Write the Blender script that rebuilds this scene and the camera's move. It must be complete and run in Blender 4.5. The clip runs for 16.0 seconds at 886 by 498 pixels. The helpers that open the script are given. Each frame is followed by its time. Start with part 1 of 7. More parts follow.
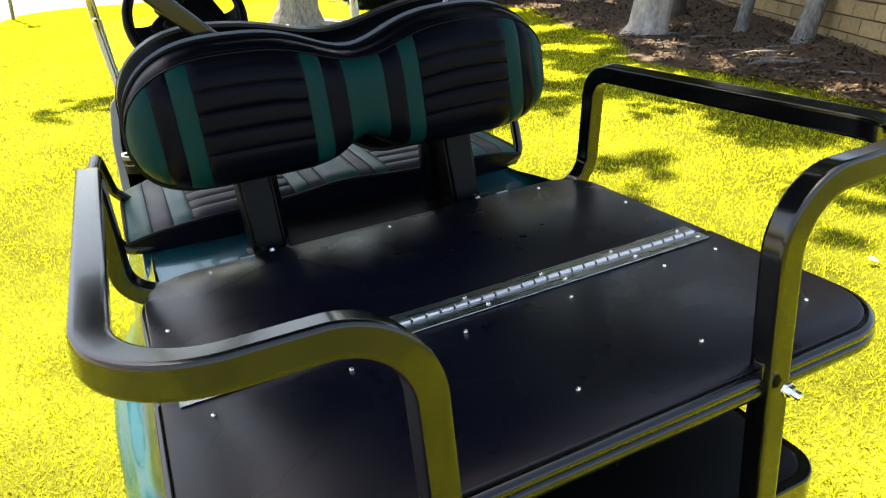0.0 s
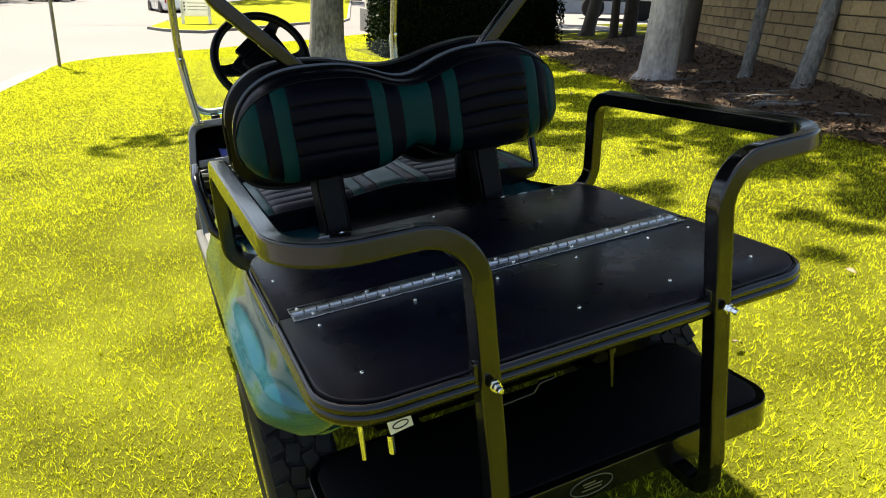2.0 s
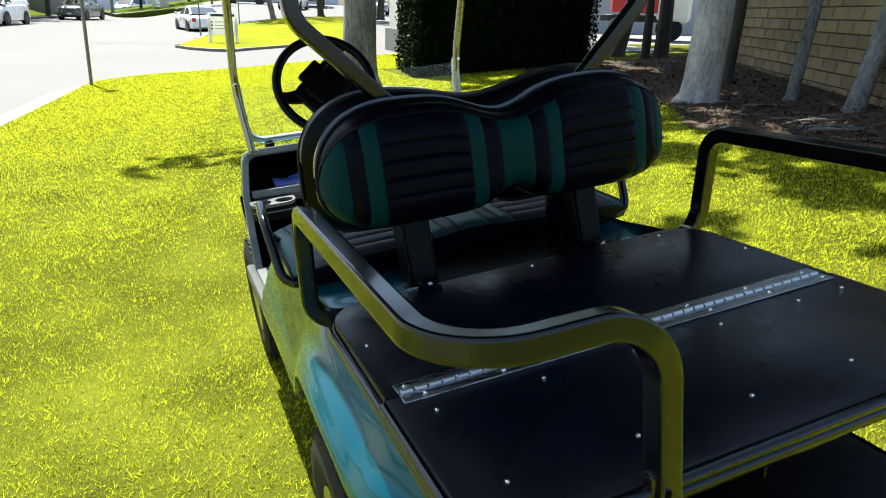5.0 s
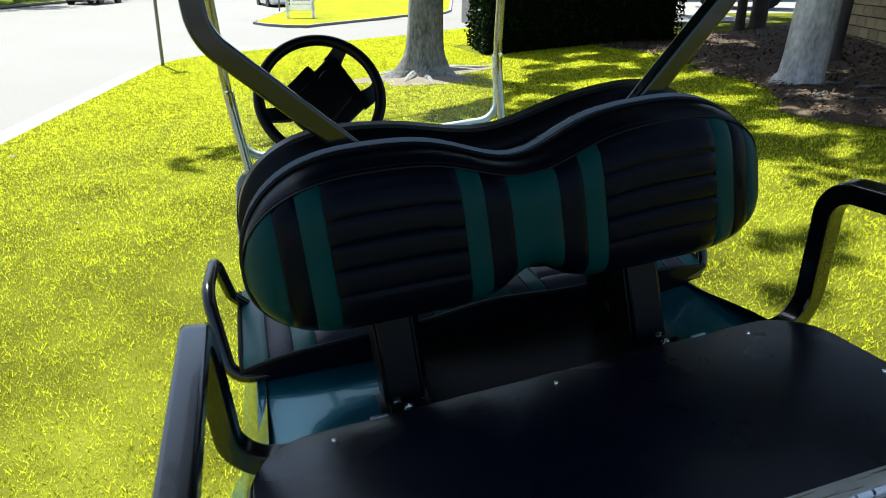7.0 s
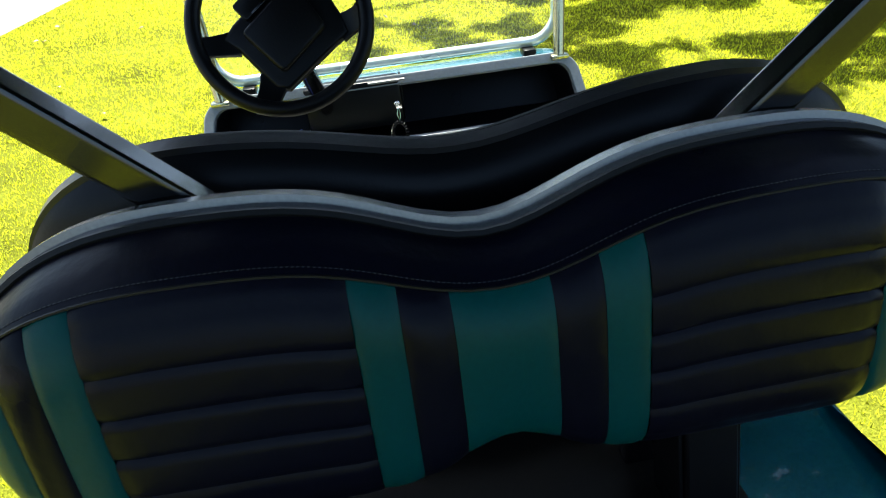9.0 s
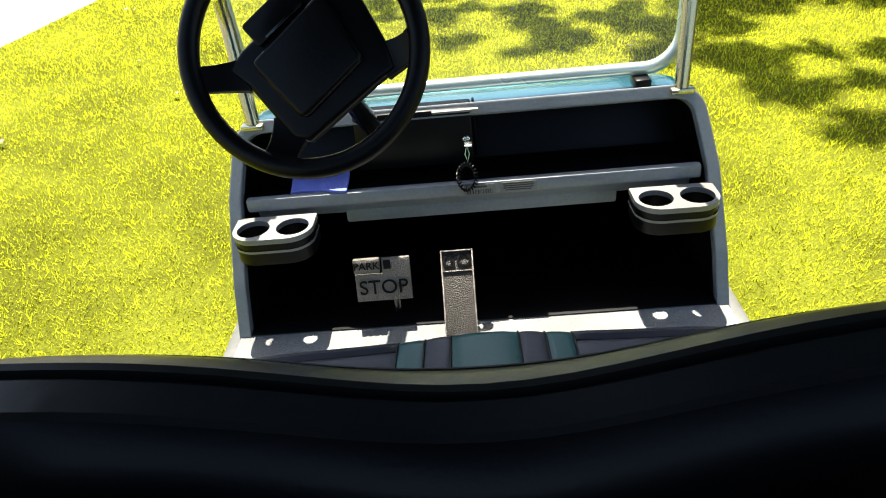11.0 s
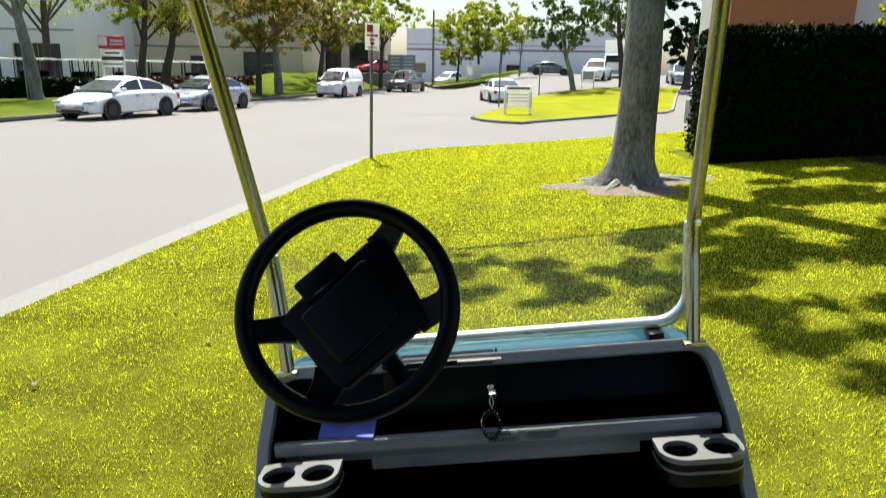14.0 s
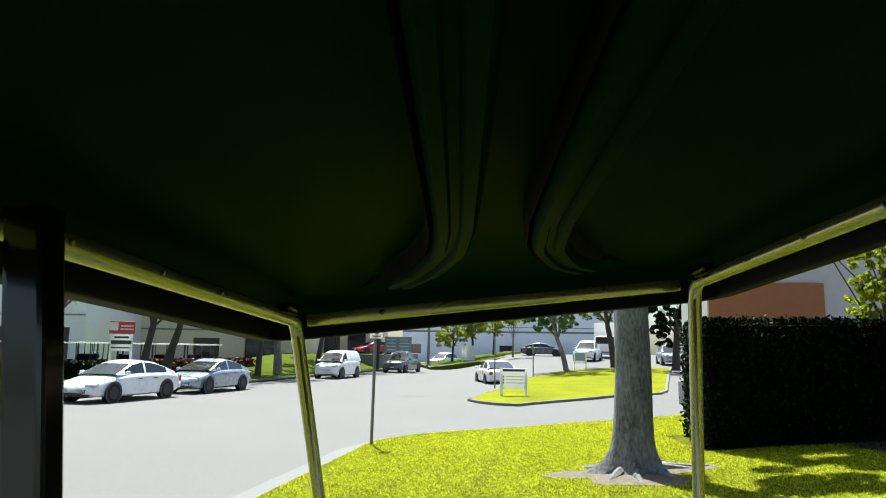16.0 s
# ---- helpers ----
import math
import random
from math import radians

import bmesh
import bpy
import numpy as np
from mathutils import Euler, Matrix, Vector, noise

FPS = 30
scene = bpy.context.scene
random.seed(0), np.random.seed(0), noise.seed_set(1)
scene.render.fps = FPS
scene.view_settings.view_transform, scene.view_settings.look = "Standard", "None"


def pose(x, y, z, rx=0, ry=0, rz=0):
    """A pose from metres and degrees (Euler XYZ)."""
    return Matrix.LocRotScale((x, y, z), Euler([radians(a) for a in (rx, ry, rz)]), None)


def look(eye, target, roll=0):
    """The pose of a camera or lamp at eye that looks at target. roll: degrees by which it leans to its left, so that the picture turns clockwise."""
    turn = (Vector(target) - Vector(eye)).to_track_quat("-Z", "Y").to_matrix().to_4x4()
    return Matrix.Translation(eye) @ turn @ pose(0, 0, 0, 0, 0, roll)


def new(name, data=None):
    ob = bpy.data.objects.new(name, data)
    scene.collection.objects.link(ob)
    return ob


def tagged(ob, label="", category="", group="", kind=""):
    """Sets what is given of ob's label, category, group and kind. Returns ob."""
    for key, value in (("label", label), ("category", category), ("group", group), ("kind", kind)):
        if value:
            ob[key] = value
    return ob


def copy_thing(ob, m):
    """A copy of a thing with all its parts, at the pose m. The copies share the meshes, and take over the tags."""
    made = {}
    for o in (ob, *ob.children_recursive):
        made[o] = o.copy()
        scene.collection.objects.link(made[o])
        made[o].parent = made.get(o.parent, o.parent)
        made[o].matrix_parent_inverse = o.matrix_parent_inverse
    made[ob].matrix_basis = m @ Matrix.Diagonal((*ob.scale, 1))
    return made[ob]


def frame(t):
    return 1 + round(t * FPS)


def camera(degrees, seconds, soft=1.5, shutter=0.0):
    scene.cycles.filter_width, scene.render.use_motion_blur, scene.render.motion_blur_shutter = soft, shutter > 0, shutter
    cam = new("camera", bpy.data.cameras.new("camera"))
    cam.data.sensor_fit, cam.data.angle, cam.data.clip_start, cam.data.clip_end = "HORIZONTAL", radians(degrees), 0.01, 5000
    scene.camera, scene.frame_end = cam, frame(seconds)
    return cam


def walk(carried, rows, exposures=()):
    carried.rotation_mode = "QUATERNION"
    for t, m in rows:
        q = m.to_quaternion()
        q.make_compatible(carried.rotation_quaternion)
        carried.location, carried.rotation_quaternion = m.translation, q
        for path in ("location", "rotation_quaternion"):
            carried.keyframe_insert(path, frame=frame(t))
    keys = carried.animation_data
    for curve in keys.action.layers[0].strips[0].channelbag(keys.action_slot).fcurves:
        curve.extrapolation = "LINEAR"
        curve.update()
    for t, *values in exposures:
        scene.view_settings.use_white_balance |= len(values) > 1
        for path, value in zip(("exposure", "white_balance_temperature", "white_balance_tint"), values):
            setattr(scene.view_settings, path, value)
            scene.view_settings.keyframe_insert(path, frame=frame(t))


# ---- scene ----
# ---------- camera ----------
cam = camera(65.7, 16.0, soft=1.0, shutter=0.2)
# The cart stands on a slope: it leans to its left and a little forward. CART turns its own frame into the world.
CART = Matrix(((0.99415, 0.0026, -0.108, 0.0), (0.0026, 0.99884, 0.048, 0.0), (0.108, -0.048, 0.99299, 0.0), (0, 0, 0, 1)))
PATH = [
    (0, (-0.448, -0.63, 1.351), (0.27, 1.043, 0.522), -5.5),
    (0.5, (-0.539, -0.761, 1.358), (0.185, 0.941, 0.598), -5.3),
    (1, (-0.618, -0.889, 1.363), (0.093, 0.817, 0.6), -5.4),
    (1.5, (-0.657, -0.963, 1.369), (0.059, 0.766, 0.661), -5.3),
    (2, (-0.671, -0.989, 1.365), (0.038, 0.744, 0.661), -5.4),
    (2.5, (-0.669, -0.993, 1.362), (0.033, 0.743, 0.659), -5.4),
    (3, (-0.671, -0.997, 1.36), (0.026, 0.74, 0.656), -5.3),
    (3.5, (-0.679, -0.993, 1.355), (0.009, 0.745, 0.644), -5.3),
    (4, (-0.698, -0.968, 1.356), (-0.017, 0.77, 0.638), -5.3),
    (4.5, (-0.738, -0.877, 1.371), (-0.062, 0.873, 0.679), -5.1),
    (5, (-0.765, -0.706, 1.392), (-0.092, 1.061, 0.74), -5.2),
    (5.2, (-0.759, -0.646, 1.404), (-0.094, 1.122, 0.747), -5.2),
    (7.3, (-0.317, -0.186, 1.44), (0.073, 1.633, 0.708), -6.6),
    (7.5, (-0.26, -0.138, 1.445), (0.093, 1.671, 0.667), -6.5),
    (8, (-0.157, 0.037, 1.43), (0.147, 1.838, 0.616), -6.5),
    (8.5, (-0.121, 0.181, 1.455), (0.076, 1.955, 0.552), -6.5),
    (9, (-0.077, 0.306, 1.457), (0.071, 2.023, 0.442), -6.6),
    (9.5, (-0.053, 0.453, 1.441), (0.033, 2.156, 0.395), -6.4),
    (10, (-0.004, 0.581, 1.451), (-0.041, 2.268, 0.378), -6.4),
    (12.5, (0.016, 0.789, 1.439), (-0.119, 2.495, 0.403), -6.1),
    (13, (0.022, 0.788, 1.439), (-0.134, 2.486, 0.393), -6.2),
    (13.5, (0.007, 0.744, 1.445), (-0.133, 2.548, 0.594), -5.7),
    (13.7, (0.002, 0.712, 1.461), (-0.126, 2.584, 0.769), -5.7),
    (13.9, (-0.003, 0.681, 1.477), (-0.11, 2.618, 0.992), -5.1),
    (14, (-0.005, 0.665, 1.485), (-0.103, 2.622, 1.085), -5.3),
    (14.3, (-0.018, 0.598, 1.519), (-0.089, 2.588, 1.333), -5.2),
    (14.5, (-0.027, 0.553, 1.542), (-0.096, 2.549, 1.439), -5.2),
    (15, (-0.05, 0.469, 1.584), (-0.099, 2.467, 1.66), -5.3),
    (15.5, (-0.076, 0.383, 1.603), (-0.103, 2.367, 1.856), -5.3),
    (16, (-0.1, 0.306, 1.612), (-0.109, 2.267, 2.004), -5.4),
]
walk(cam, [(t, CART @ look(eye, target, roll)) for t, eye, target, roll in PATH],
     exposures=[(0.0, 2.64, 7600, 10), (0.5, 2.22, 7700, 11), (1.0, 1.97, 7450, 10), (1.5, 1.78, 7250, 10), (2.5, 1.68, 6700, 7), (3.5, 1.68, 6300, 4), (5.0, 1.64, 6100, 3), (7.5, 1.7, 6000, 3), (8.5, 2.03, 6000, 3), (9.5, 2.82, 6500, 4), (10.0, 2.66, 6500, 5), (12.5, 1.98, 7000, 9), (13.0, 1.9, 6800, 8), (13.5, 1.59, 6500, 7), (14.0, 1.32, 6400, 6), (14.5, 0.97, 6200, 5), (15.5, 1.02, 6000, 3), (16.0, 1.26, 5900, 2)])

# ---------- world and sun ----------
SUN = (CART.to_3x3() @ Vector((-0.03, 0.44, 1.0))).normalized()
world = bpy.data.worlds.new("world")
scene.world = world
world.use_nodes = True
wn = world.node_tree.nodes
sky = wn.new("ShaderNodeTexSky")
sky.sky_type, sky.sun_disc = "NISHITA", False
sky.sun_elevation = math.asin(SUN.z)
sky.sun_rotation = math.atan2(SUN.x, SUN.y)
sky.dust_density, sky.air_density = 2.2, 1.0
wn["Background"].inputs[1].default_value = 0.073
world.node_tree.links.new(sky.outputs[0], wn["Background"].inputs[0])
sun_data = bpy.data.lights.new("sun", "SUN")
sun_data.energy, sun_data.angle, sun_data.color = 5.0, radians(0.6), (1.0, 0.95, 0.84)
sun = new("sun", sun_data)
sun.matrix_world = look(SUN * 60, (0, 0, 0))


# ---------- materials ----------
def mat(name, color, rough=0.5, metal=0.0, scale=40.0, vary=0.12, bump=0.0, coat=0.0, big=3.0, spec=0.5, random_object=0.0, random_island=0.0, stretch=(1, 1, 1), rough_vary=0.08, bump_scale=None):
    m = bpy.data.materials.new(name)
    m.use_nodes = True
    t = m.node_tree
    n, l = t.nodes, t.links
    b = n["Principled BSDF"]
    b.inputs["Roughness"].default_value = rough
    b.inputs["Metallic"].default_value = metal
    b.inputs["Specular IOR Level"].default_value = spec
    b.inputs["Coat Weight"].default_value = coat
    b.inputs["Coat Roughness"].default_value = 0.02
    tc = n.new("ShaderNodeTexCoord")
    mp = n.new("ShaderNodeMapping")
    mp.inputs["Scale"].default_value = stretch
    l.new(tc.outputs["Object"], mp.inputs["Vector"])
    fine = n.new("ShaderNodeTexNoise")
    fine.inputs["Scale"].default_value, fine.inputs["Detail"].default_value = scale, 5
    wide = n.new("ShaderNodeTexNoise")
    wide.inputs["Scale"].default_value, wide.inputs["Detail"].default_value = big, 3
    l.new(mp.outputs[0], fine.inputs["Vector"])
    l.new(mp.outputs[0], wide.inputs["Vector"])
    mix = n.new("ShaderNodeMath")
    mix.operation = "ADD"
    l.new(fine.outputs["Fac"], mix.inputs[0])
    l.new(wide.outputs["Fac"], mix.inputs[1])
    ramp = n.new("ShaderNodeMapRange")
    ramp.inputs["From Min"].default_value, ramp.inputs["From Max"].default_value = 0.65, 1.35
    ramp.inputs["To Min"].default_value, ramp.inputs["To Max"].default_value = 1 - vary, 1 + vary
    l.new(mix.outputs[0], ramp.inputs["Value"])
    last = ramp.outputs["Result"]
    for amount, node, socket in ((random_object, "ShaderNodeObjectInfo", "Random"), (random_island, "ShaderNodeNewGeometry", "Random Per Island")):
        if amount:
            info = n.new(node)
            rr = n.new("ShaderNodeMapRange")
            rr.inputs["To Min"].default_value, rr.inputs["To Max"].default_value = 1 - amount, 1 + amount
            l.new(info.outputs[socket], rr.inputs["Value"])
            mul = n.new("ShaderNodeMath")
            mul.operation = "MULTIPLY"
            l.new(last, mul.inputs[0])
            l.new(rr.outputs["Result"], mul.inputs[1])
            last = mul.outputs[0]
    hue = n.new("ShaderNodeVectorMath")
    hue.operation = "SCALE"
    hue.inputs[0].default_value = color[:3]
    l.new(last, hue.inputs["Scale"])
    l.new(hue.outputs[0], b.inputs["Base Color"])
    rv = n.new("ShaderNodeMapRange")
    rv.inputs["From Min"].default_value, rv.inputs["From Max"].default_value = 0.3, 0.7
    rv.inputs["To Min"].default_value, rv.inputs["To Max"].default_value = max(0.0, rough - rough_vary), min(1.0, rough + rough_vary)
    l.new(wide.outputs["Fac"], rv.inputs["Value"])
    l.new(rv.outputs["Result"], b.inputs["Roughness"])
    if bump:
        bp = n.new("ShaderNodeBump")
        bp.inputs["Strength"].default_value, bp.inputs["Distance"].default_value = bump, 0.01
        if bump_scale:
            f2 = n.new("ShaderNodeTexNoise")
            f2.inputs["Scale"].default_value, f2.inputs["Detail"].default_value = bump_scale, 4
            l.new(mp.outputs[0], f2.inputs["Vector"])
            l.new(f2.outputs["Fac"], bp.inputs["Height"])
        else:
            l.new(fine.outputs["Fac"], bp.inputs["Height"])
        l.new(bp.outputs[0], b.inputs["Normal"])
    return m


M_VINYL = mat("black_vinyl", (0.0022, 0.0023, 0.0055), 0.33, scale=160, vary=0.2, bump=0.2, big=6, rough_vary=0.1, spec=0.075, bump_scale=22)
# bench vinyl: paler copies of black and green, with the light's sheen in the base colour
M_SEAT = mat("black_vinyl_sheen_copy", (0.03, 0.03, 0.041), 0.42, scale=160, vary=0.2, bump=0.03, big=6, rough_vary=0.08, spec=0.2)
M_SEATG = mat("green_vinyl_sheen_copy", (0.004, 0.06, 0.058), 0.4, scale=160, vary=0.15, bump=0.03, big=6, spec=0.3)
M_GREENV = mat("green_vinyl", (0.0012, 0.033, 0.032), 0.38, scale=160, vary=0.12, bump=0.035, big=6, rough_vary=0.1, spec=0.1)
# front backrest's top roll: black vinyl made paler, its sheen partly in the colour
M_ROLL = mat("black_vinyl_roll_sheen_copy", (0.009, 0.009, 0.0105), 0.36, scale=160, vary=0.2, bump=0.06, big=6, spec=0.3, bump_scale=60)
M_PIPING = mat("black_piping", (0.005, 0.005, 0.005), 0.5, scale=200, spec=0.15)
M_SHELL = mat("black_plastic", (0.0025, 0.0025, 0.003), 0.35, scale=220, bump=0.04, vary=0.15, spec=0.13)
M_RIM = mat("semi_gloss_black_trim", (0.08, 0.08, 0.081), 0.25, scale=220, vary=0.15, spec=1.0, rough_vary=0.05)
M_STEEL = mat("black_powder_coat", (0.003, 0.003, 0.0035), 0.16, scale=300, vary=0.1, rough_vary=0.05, spec=0.5, coat=0.15)
M_BODY = mat("teal_metallic_paint", (0.0, 0.078, 0.105), 0.24, metal=0.6, scale=900, vary=0.15, coat=0.4, big=2, rough_vary=0.03)
M_DECK = mat("black_deck_board", (0.003, 0.0033, 0.008), 0.29, scale=500, bump=0.05, vary=0.15, big=5, rough_vary=0.06, spec=0.27)
M_COVER = mat("dull_cover_plate", (0.008, 0.0065, 0.005), 0.5, scale=120, vary=0.25, bump=0.04, big=6, spec=0.12)
M_TREAD = mat("matt_black_tread_board", (0.0025, 0.0025, 0.003), 0.6, scale=500, bump=0.05, vary=0.15, big=5, spec=0.12)
M_ALU = mat("brushed_aluminium", (0.6, 0.6, 0.6), 0.3, metal=1.0, scale=30, vary=0.2, stretch=(4, 90, 4), bump=0.05)
M_CHROME = mat("zinc_bolt", (0.8, 0.79, 0.76), 0.16, metal=1.0, scale=60)
M_STRUT = mat("champagne_metallic_paint", (0.40, 0.38, 0.25), 0.22, metal=0.85, scale=400, vary=0.08, coat=0.25)
M_GREY = mat("grey_painted_plastic", (0.15, 0.165, 0.18), 0.42, scale=120, vary=0.15, bump=0.04, big=8)
M_ROCKER = mat("worn_grey_rocker_plastic", (0.075, 0.075, 0.07), 0.5, scale=60, vary=0.25, bump=0.05, big=5)
M_CUP = mat("light_grey_plastic", (0.14, 0.14, 0.137), 0.38, scale=300, vary=0.15, bump=0.08)
M_MAT = mat("rubber_floor_mat", (0.16, 0.16, 0.155), 0.85, scale=260, vary=0.35, bump=0.3, big=5, spec=0.2)
M_GOPAD = mat("dark_worn_pedal_tread", (0.045, 0.04, 0.036), 0.5, metal=0.3, scale=330, vary=0.5, bump=0.7, bump_scale=420, spec=0.3)
M_TYRE = mat("tyre_rubber", (0.014, 0.014, 0.014), 0.75, scale=90, vary=0.3, bump=0.2, spec=0.25)
M_PEDAL = mat("cast_metal_pedal", (0.2, 0.18, 0.16), 0.45, metal=0.6, scale=330, vary=0.35, bump=0.7, bump_scale=330)
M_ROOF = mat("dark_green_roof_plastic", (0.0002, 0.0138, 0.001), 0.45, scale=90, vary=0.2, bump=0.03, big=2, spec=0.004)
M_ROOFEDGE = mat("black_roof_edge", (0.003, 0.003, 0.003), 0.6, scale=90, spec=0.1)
M_WHITE = mat("white_sticker", (0.75, 0.75, 0.72), 0.5, scale=50, vary=0.05)
M_INK = mat("black_ink", (0.015, 0.015, 0.015), 0.6, scale=50)
M_CLOTH = mat("blue_cloth", (0.12, 0.15, 0.5), 0.9, scale=400, vary=0.25, bump=0.4, big=20)
M_ASPHALT = mat("pale_worn_asphalt", (0.136, 0.128, 0.122), 0.85, scale=30, vary=0.14, bump=0.2, big=0.3, bump_scale=200)
M_CONC = mat("concrete_kerb", (0.17, 0.165, 0.155), 0.85, scale=25, vary=0.18, bump=0.2, big=0.8)
M_SOIL = mat("bare_soil_with_litter", (0.06, 0.036, 0.02), 0.95, scale=22, vary=0.7, bump=1.0, big=1.6, bump_scale=60)


def grass_material():
    m = mat("lawn_soil", (0.084, 0.09, 0.008), 0.95, scale=130, vary=0.8, bump=0.6, big=1.5, spec=0.03)
    return m


M_LAWN = grass_material()
M_BLADE = mat("grass_blades", (0.57, 0.58, 0.018), 0.7, scale=45, vary=0.58, big=11.0, random_island=0.78, spec=0.03)


def let_through(m, share):
    """Thin leaves pass some of the light on: mixes a translucent shader of the same colour into a material."""
    n, l = m.node_tree.nodes, m.node_tree.links
    b = n["Principled BSDF"]
    tr = n.new("ShaderNodeBsdfTranslucent")
    mx = n.new("ShaderNodeMixShader")
    mx.inputs[0].default_value = share
    l.new(b.inputs["Base Color"].links[0].from_socket, tr.inputs["Color"])
    l.new(b.outputs[0], mx.inputs[1])
    l.new(tr.outputs[0], mx.inputs[2])
    l.new(mx.outputs[0], n["Material Output"].inputs["Surface"])


def two_tone(m, other, share=1.0):
    """Some leaves or blades take another hue: mixes the colour towards other by a second random number for each island."""
    n, l = m.node_tree.nodes, m.node_tree.links
    b = n["Principled BSDF"]
    scaled = b.inputs["Base Color"].links[0].from_node
    geo, white = n.new("ShaderNodeNewGeometry"), n.new("ShaderNodeTexWhiteNoise")
    white.noise_dimensions = "1D"
    l.new(geo.outputs["Random Per Island"], white.inputs["W"])
    mx = n.new("ShaderNodeMix")
    mx.data_type = "RGBA"
    f = n.new("ShaderNodeMath")
    f.operation = "MULTIPLY"
    f.inputs[1].default_value = share
    l.new(white.outputs["Value"], f.inputs[0])
    l.new(f.outputs[0], mx.inputs[0])
    mx.inputs[6].default_value = (*scaled.inputs[0].default_value, 1)
    mx.inputs[7].default_value = (*other, 1)
    l.new(mx.outputs[2], scaled.inputs[0])


two_tone(M_BLADE, (0.42, 0.48, 0.035), 0.6)
let_through(M_BLADE, 0.45)
M_BARK = mat("pale_grey_bark", (0.40, 0.37, 0.35), 0.9, scale=30, vary=0.5, bump=0.9, big=5, stretch=(1, 1, 0.45), bump_scale=34)
M_BARKG = mat("rough_grey_bark", (0.17, 0.163, 0.152), 0.9, scale=30, vary=0.8, bump=1.0, big=4, stretch=(1, 1, 0.4), bump_scale=26)
M_BARKD = mat("dark_bark", (0.06, 0.048, 0.04), 0.9, scale=22, vary=0.4, bump=0.9, big=3, stretch=(1, 1, 0.35), bump_scale=30)
M_LEAF = mat("tree_leaves", (0.10, 0.155, 0.02), 0.5, scale=3, vary=0.25, big=0.6, random_island=0.5, spec=0.3)
M_LEAFY = mat("yellow_green_tree_leaves", (0.42, 0.42, 0.04), 0.5, scale=3, vary=0.25, big=0.6, random_island=0.5, spec=0.3)
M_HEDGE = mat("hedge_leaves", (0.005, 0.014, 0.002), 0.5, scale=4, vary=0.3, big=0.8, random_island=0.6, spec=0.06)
M_LEAFO = mat("brownish_street_tree_leaves", (0.3, 0.22, 0.035), 0.5, scale=3, vary=0.3, big=0.6, random_island=0.6, spec=0.2)
two_tone(M_LEAFO, (0.1, 0.11, 0.02))
two_tone(M_LEAF, (0.05, 0.1, 0.015))
two_tone(M_LEAFY, (0.2, 0.27, 0.02))
let_through(M_LEAF, 0.45)
let_through(M_LEAFY, 0.62)
let_through(M_LEAFO, 0.45)
let_through(M_HEDGE, 0.08)
M_BLOCK = mat("tan_concrete_block", (0.30, 0.215, 0.11), 0.92, scale=30, vary=0.3, bump=0.8, big=2, random_object=0.2, bump_scale=55)
M_MORTAR = mat("grey_mortar", (0.06, 0.05, 0.038), 0.95, scale=50, vary=0.2, bump=0.4)


# ---------- mesh helpers ----------
def part(name, bm, material, parent=None, label="", smooth=True, doubles=0.0):
    """Links a bmesh as one mesh object, in its parent's frame."""
    if doubles:
        bmesh.ops.remove_doubles(bm, verts=bm.verts, dist=doubles)
    me = bpy.data.meshes.new(name)
    bm.to_mesh(me)
    bm.free()
    me.materials.append(material)
    if smooth:
        me.polygons.foreach_set("use_smooth", [True] * len(me.polygons))
        me.set_sharp_from_angle(angle=radians(38))
    ob = new(name, me)
    if parent is not None:
        ob.parent = parent
    if label:
        ob["label"] = label
    return ob


def empty(name, m, label, category, group=""):
    ob = new(name)
    ob.matrix_world = m
    ob.empty_display_size = 0.1
    return tagged(ob, label, category, group)


def block(bm, c, s, bevel=0.0, m=None, seg=2):
    """A box with its middle at c and size s, its edges rounded; m turns it about its middle."""
    r = bmesh.ops.create_cube(bm, size=1.0)
    vs = r["verts"]
    for v in vs:
        v.co = Vector((v.co.x * s[0], v.co.y * s[1], v.co.z * s[2]))
    if bevel:
        es = list({e for v in vs for e in v.link_edges})
        out = bmesh.ops.bevel(bm, geom=es, offset=bevel, segments=seg, affect="EDGES", profile=0.5)
        vs = list({v for f in out["faces"] for v in f.verts} | {v for v in vs if v.is_valid})
    for v in vs:
        v.co = (m @ v.co if m is not None else v.co) + Vector(c)
    return bm


def fillet(points, radius, steps=6, closed=False):
    """A polyline with its corners rounded. radius: one number, or one for each point."""
    pts = [Vector(p) for p in points]
    out = []
    n = len(pts)
    for i, p in enumerate(pts):
        if not closed and i in (0, n - 1):
            out.append(p)
            continue
        a, b = pts[i - 1], pts[(i + 1) % n]
        r = radius[i] if isinstance(radius, (list, tuple)) else radius
        u, w = (a - p).normalized(), (b - p).normalized()
        ang = u.angle(w)
        if ang > 3.1 or r <= 0:
            out.append(p)
            continue
        d = min(r / math.tan(ang / 2), (a - p).length * 0.49, (b - p).length * 0.49)
        rr = d * math.tan(ang / 2)
        mid = p + (u + w).normalized() * (rr / math.sin(ang / 2))
        s, e = p + u * d - mid, p + w * d - mid
        for k in range(steps + 1):
            f = k / steps
            v = s.lerp(e, f).normalized() * rr
            out.append(mid + v)
    return out


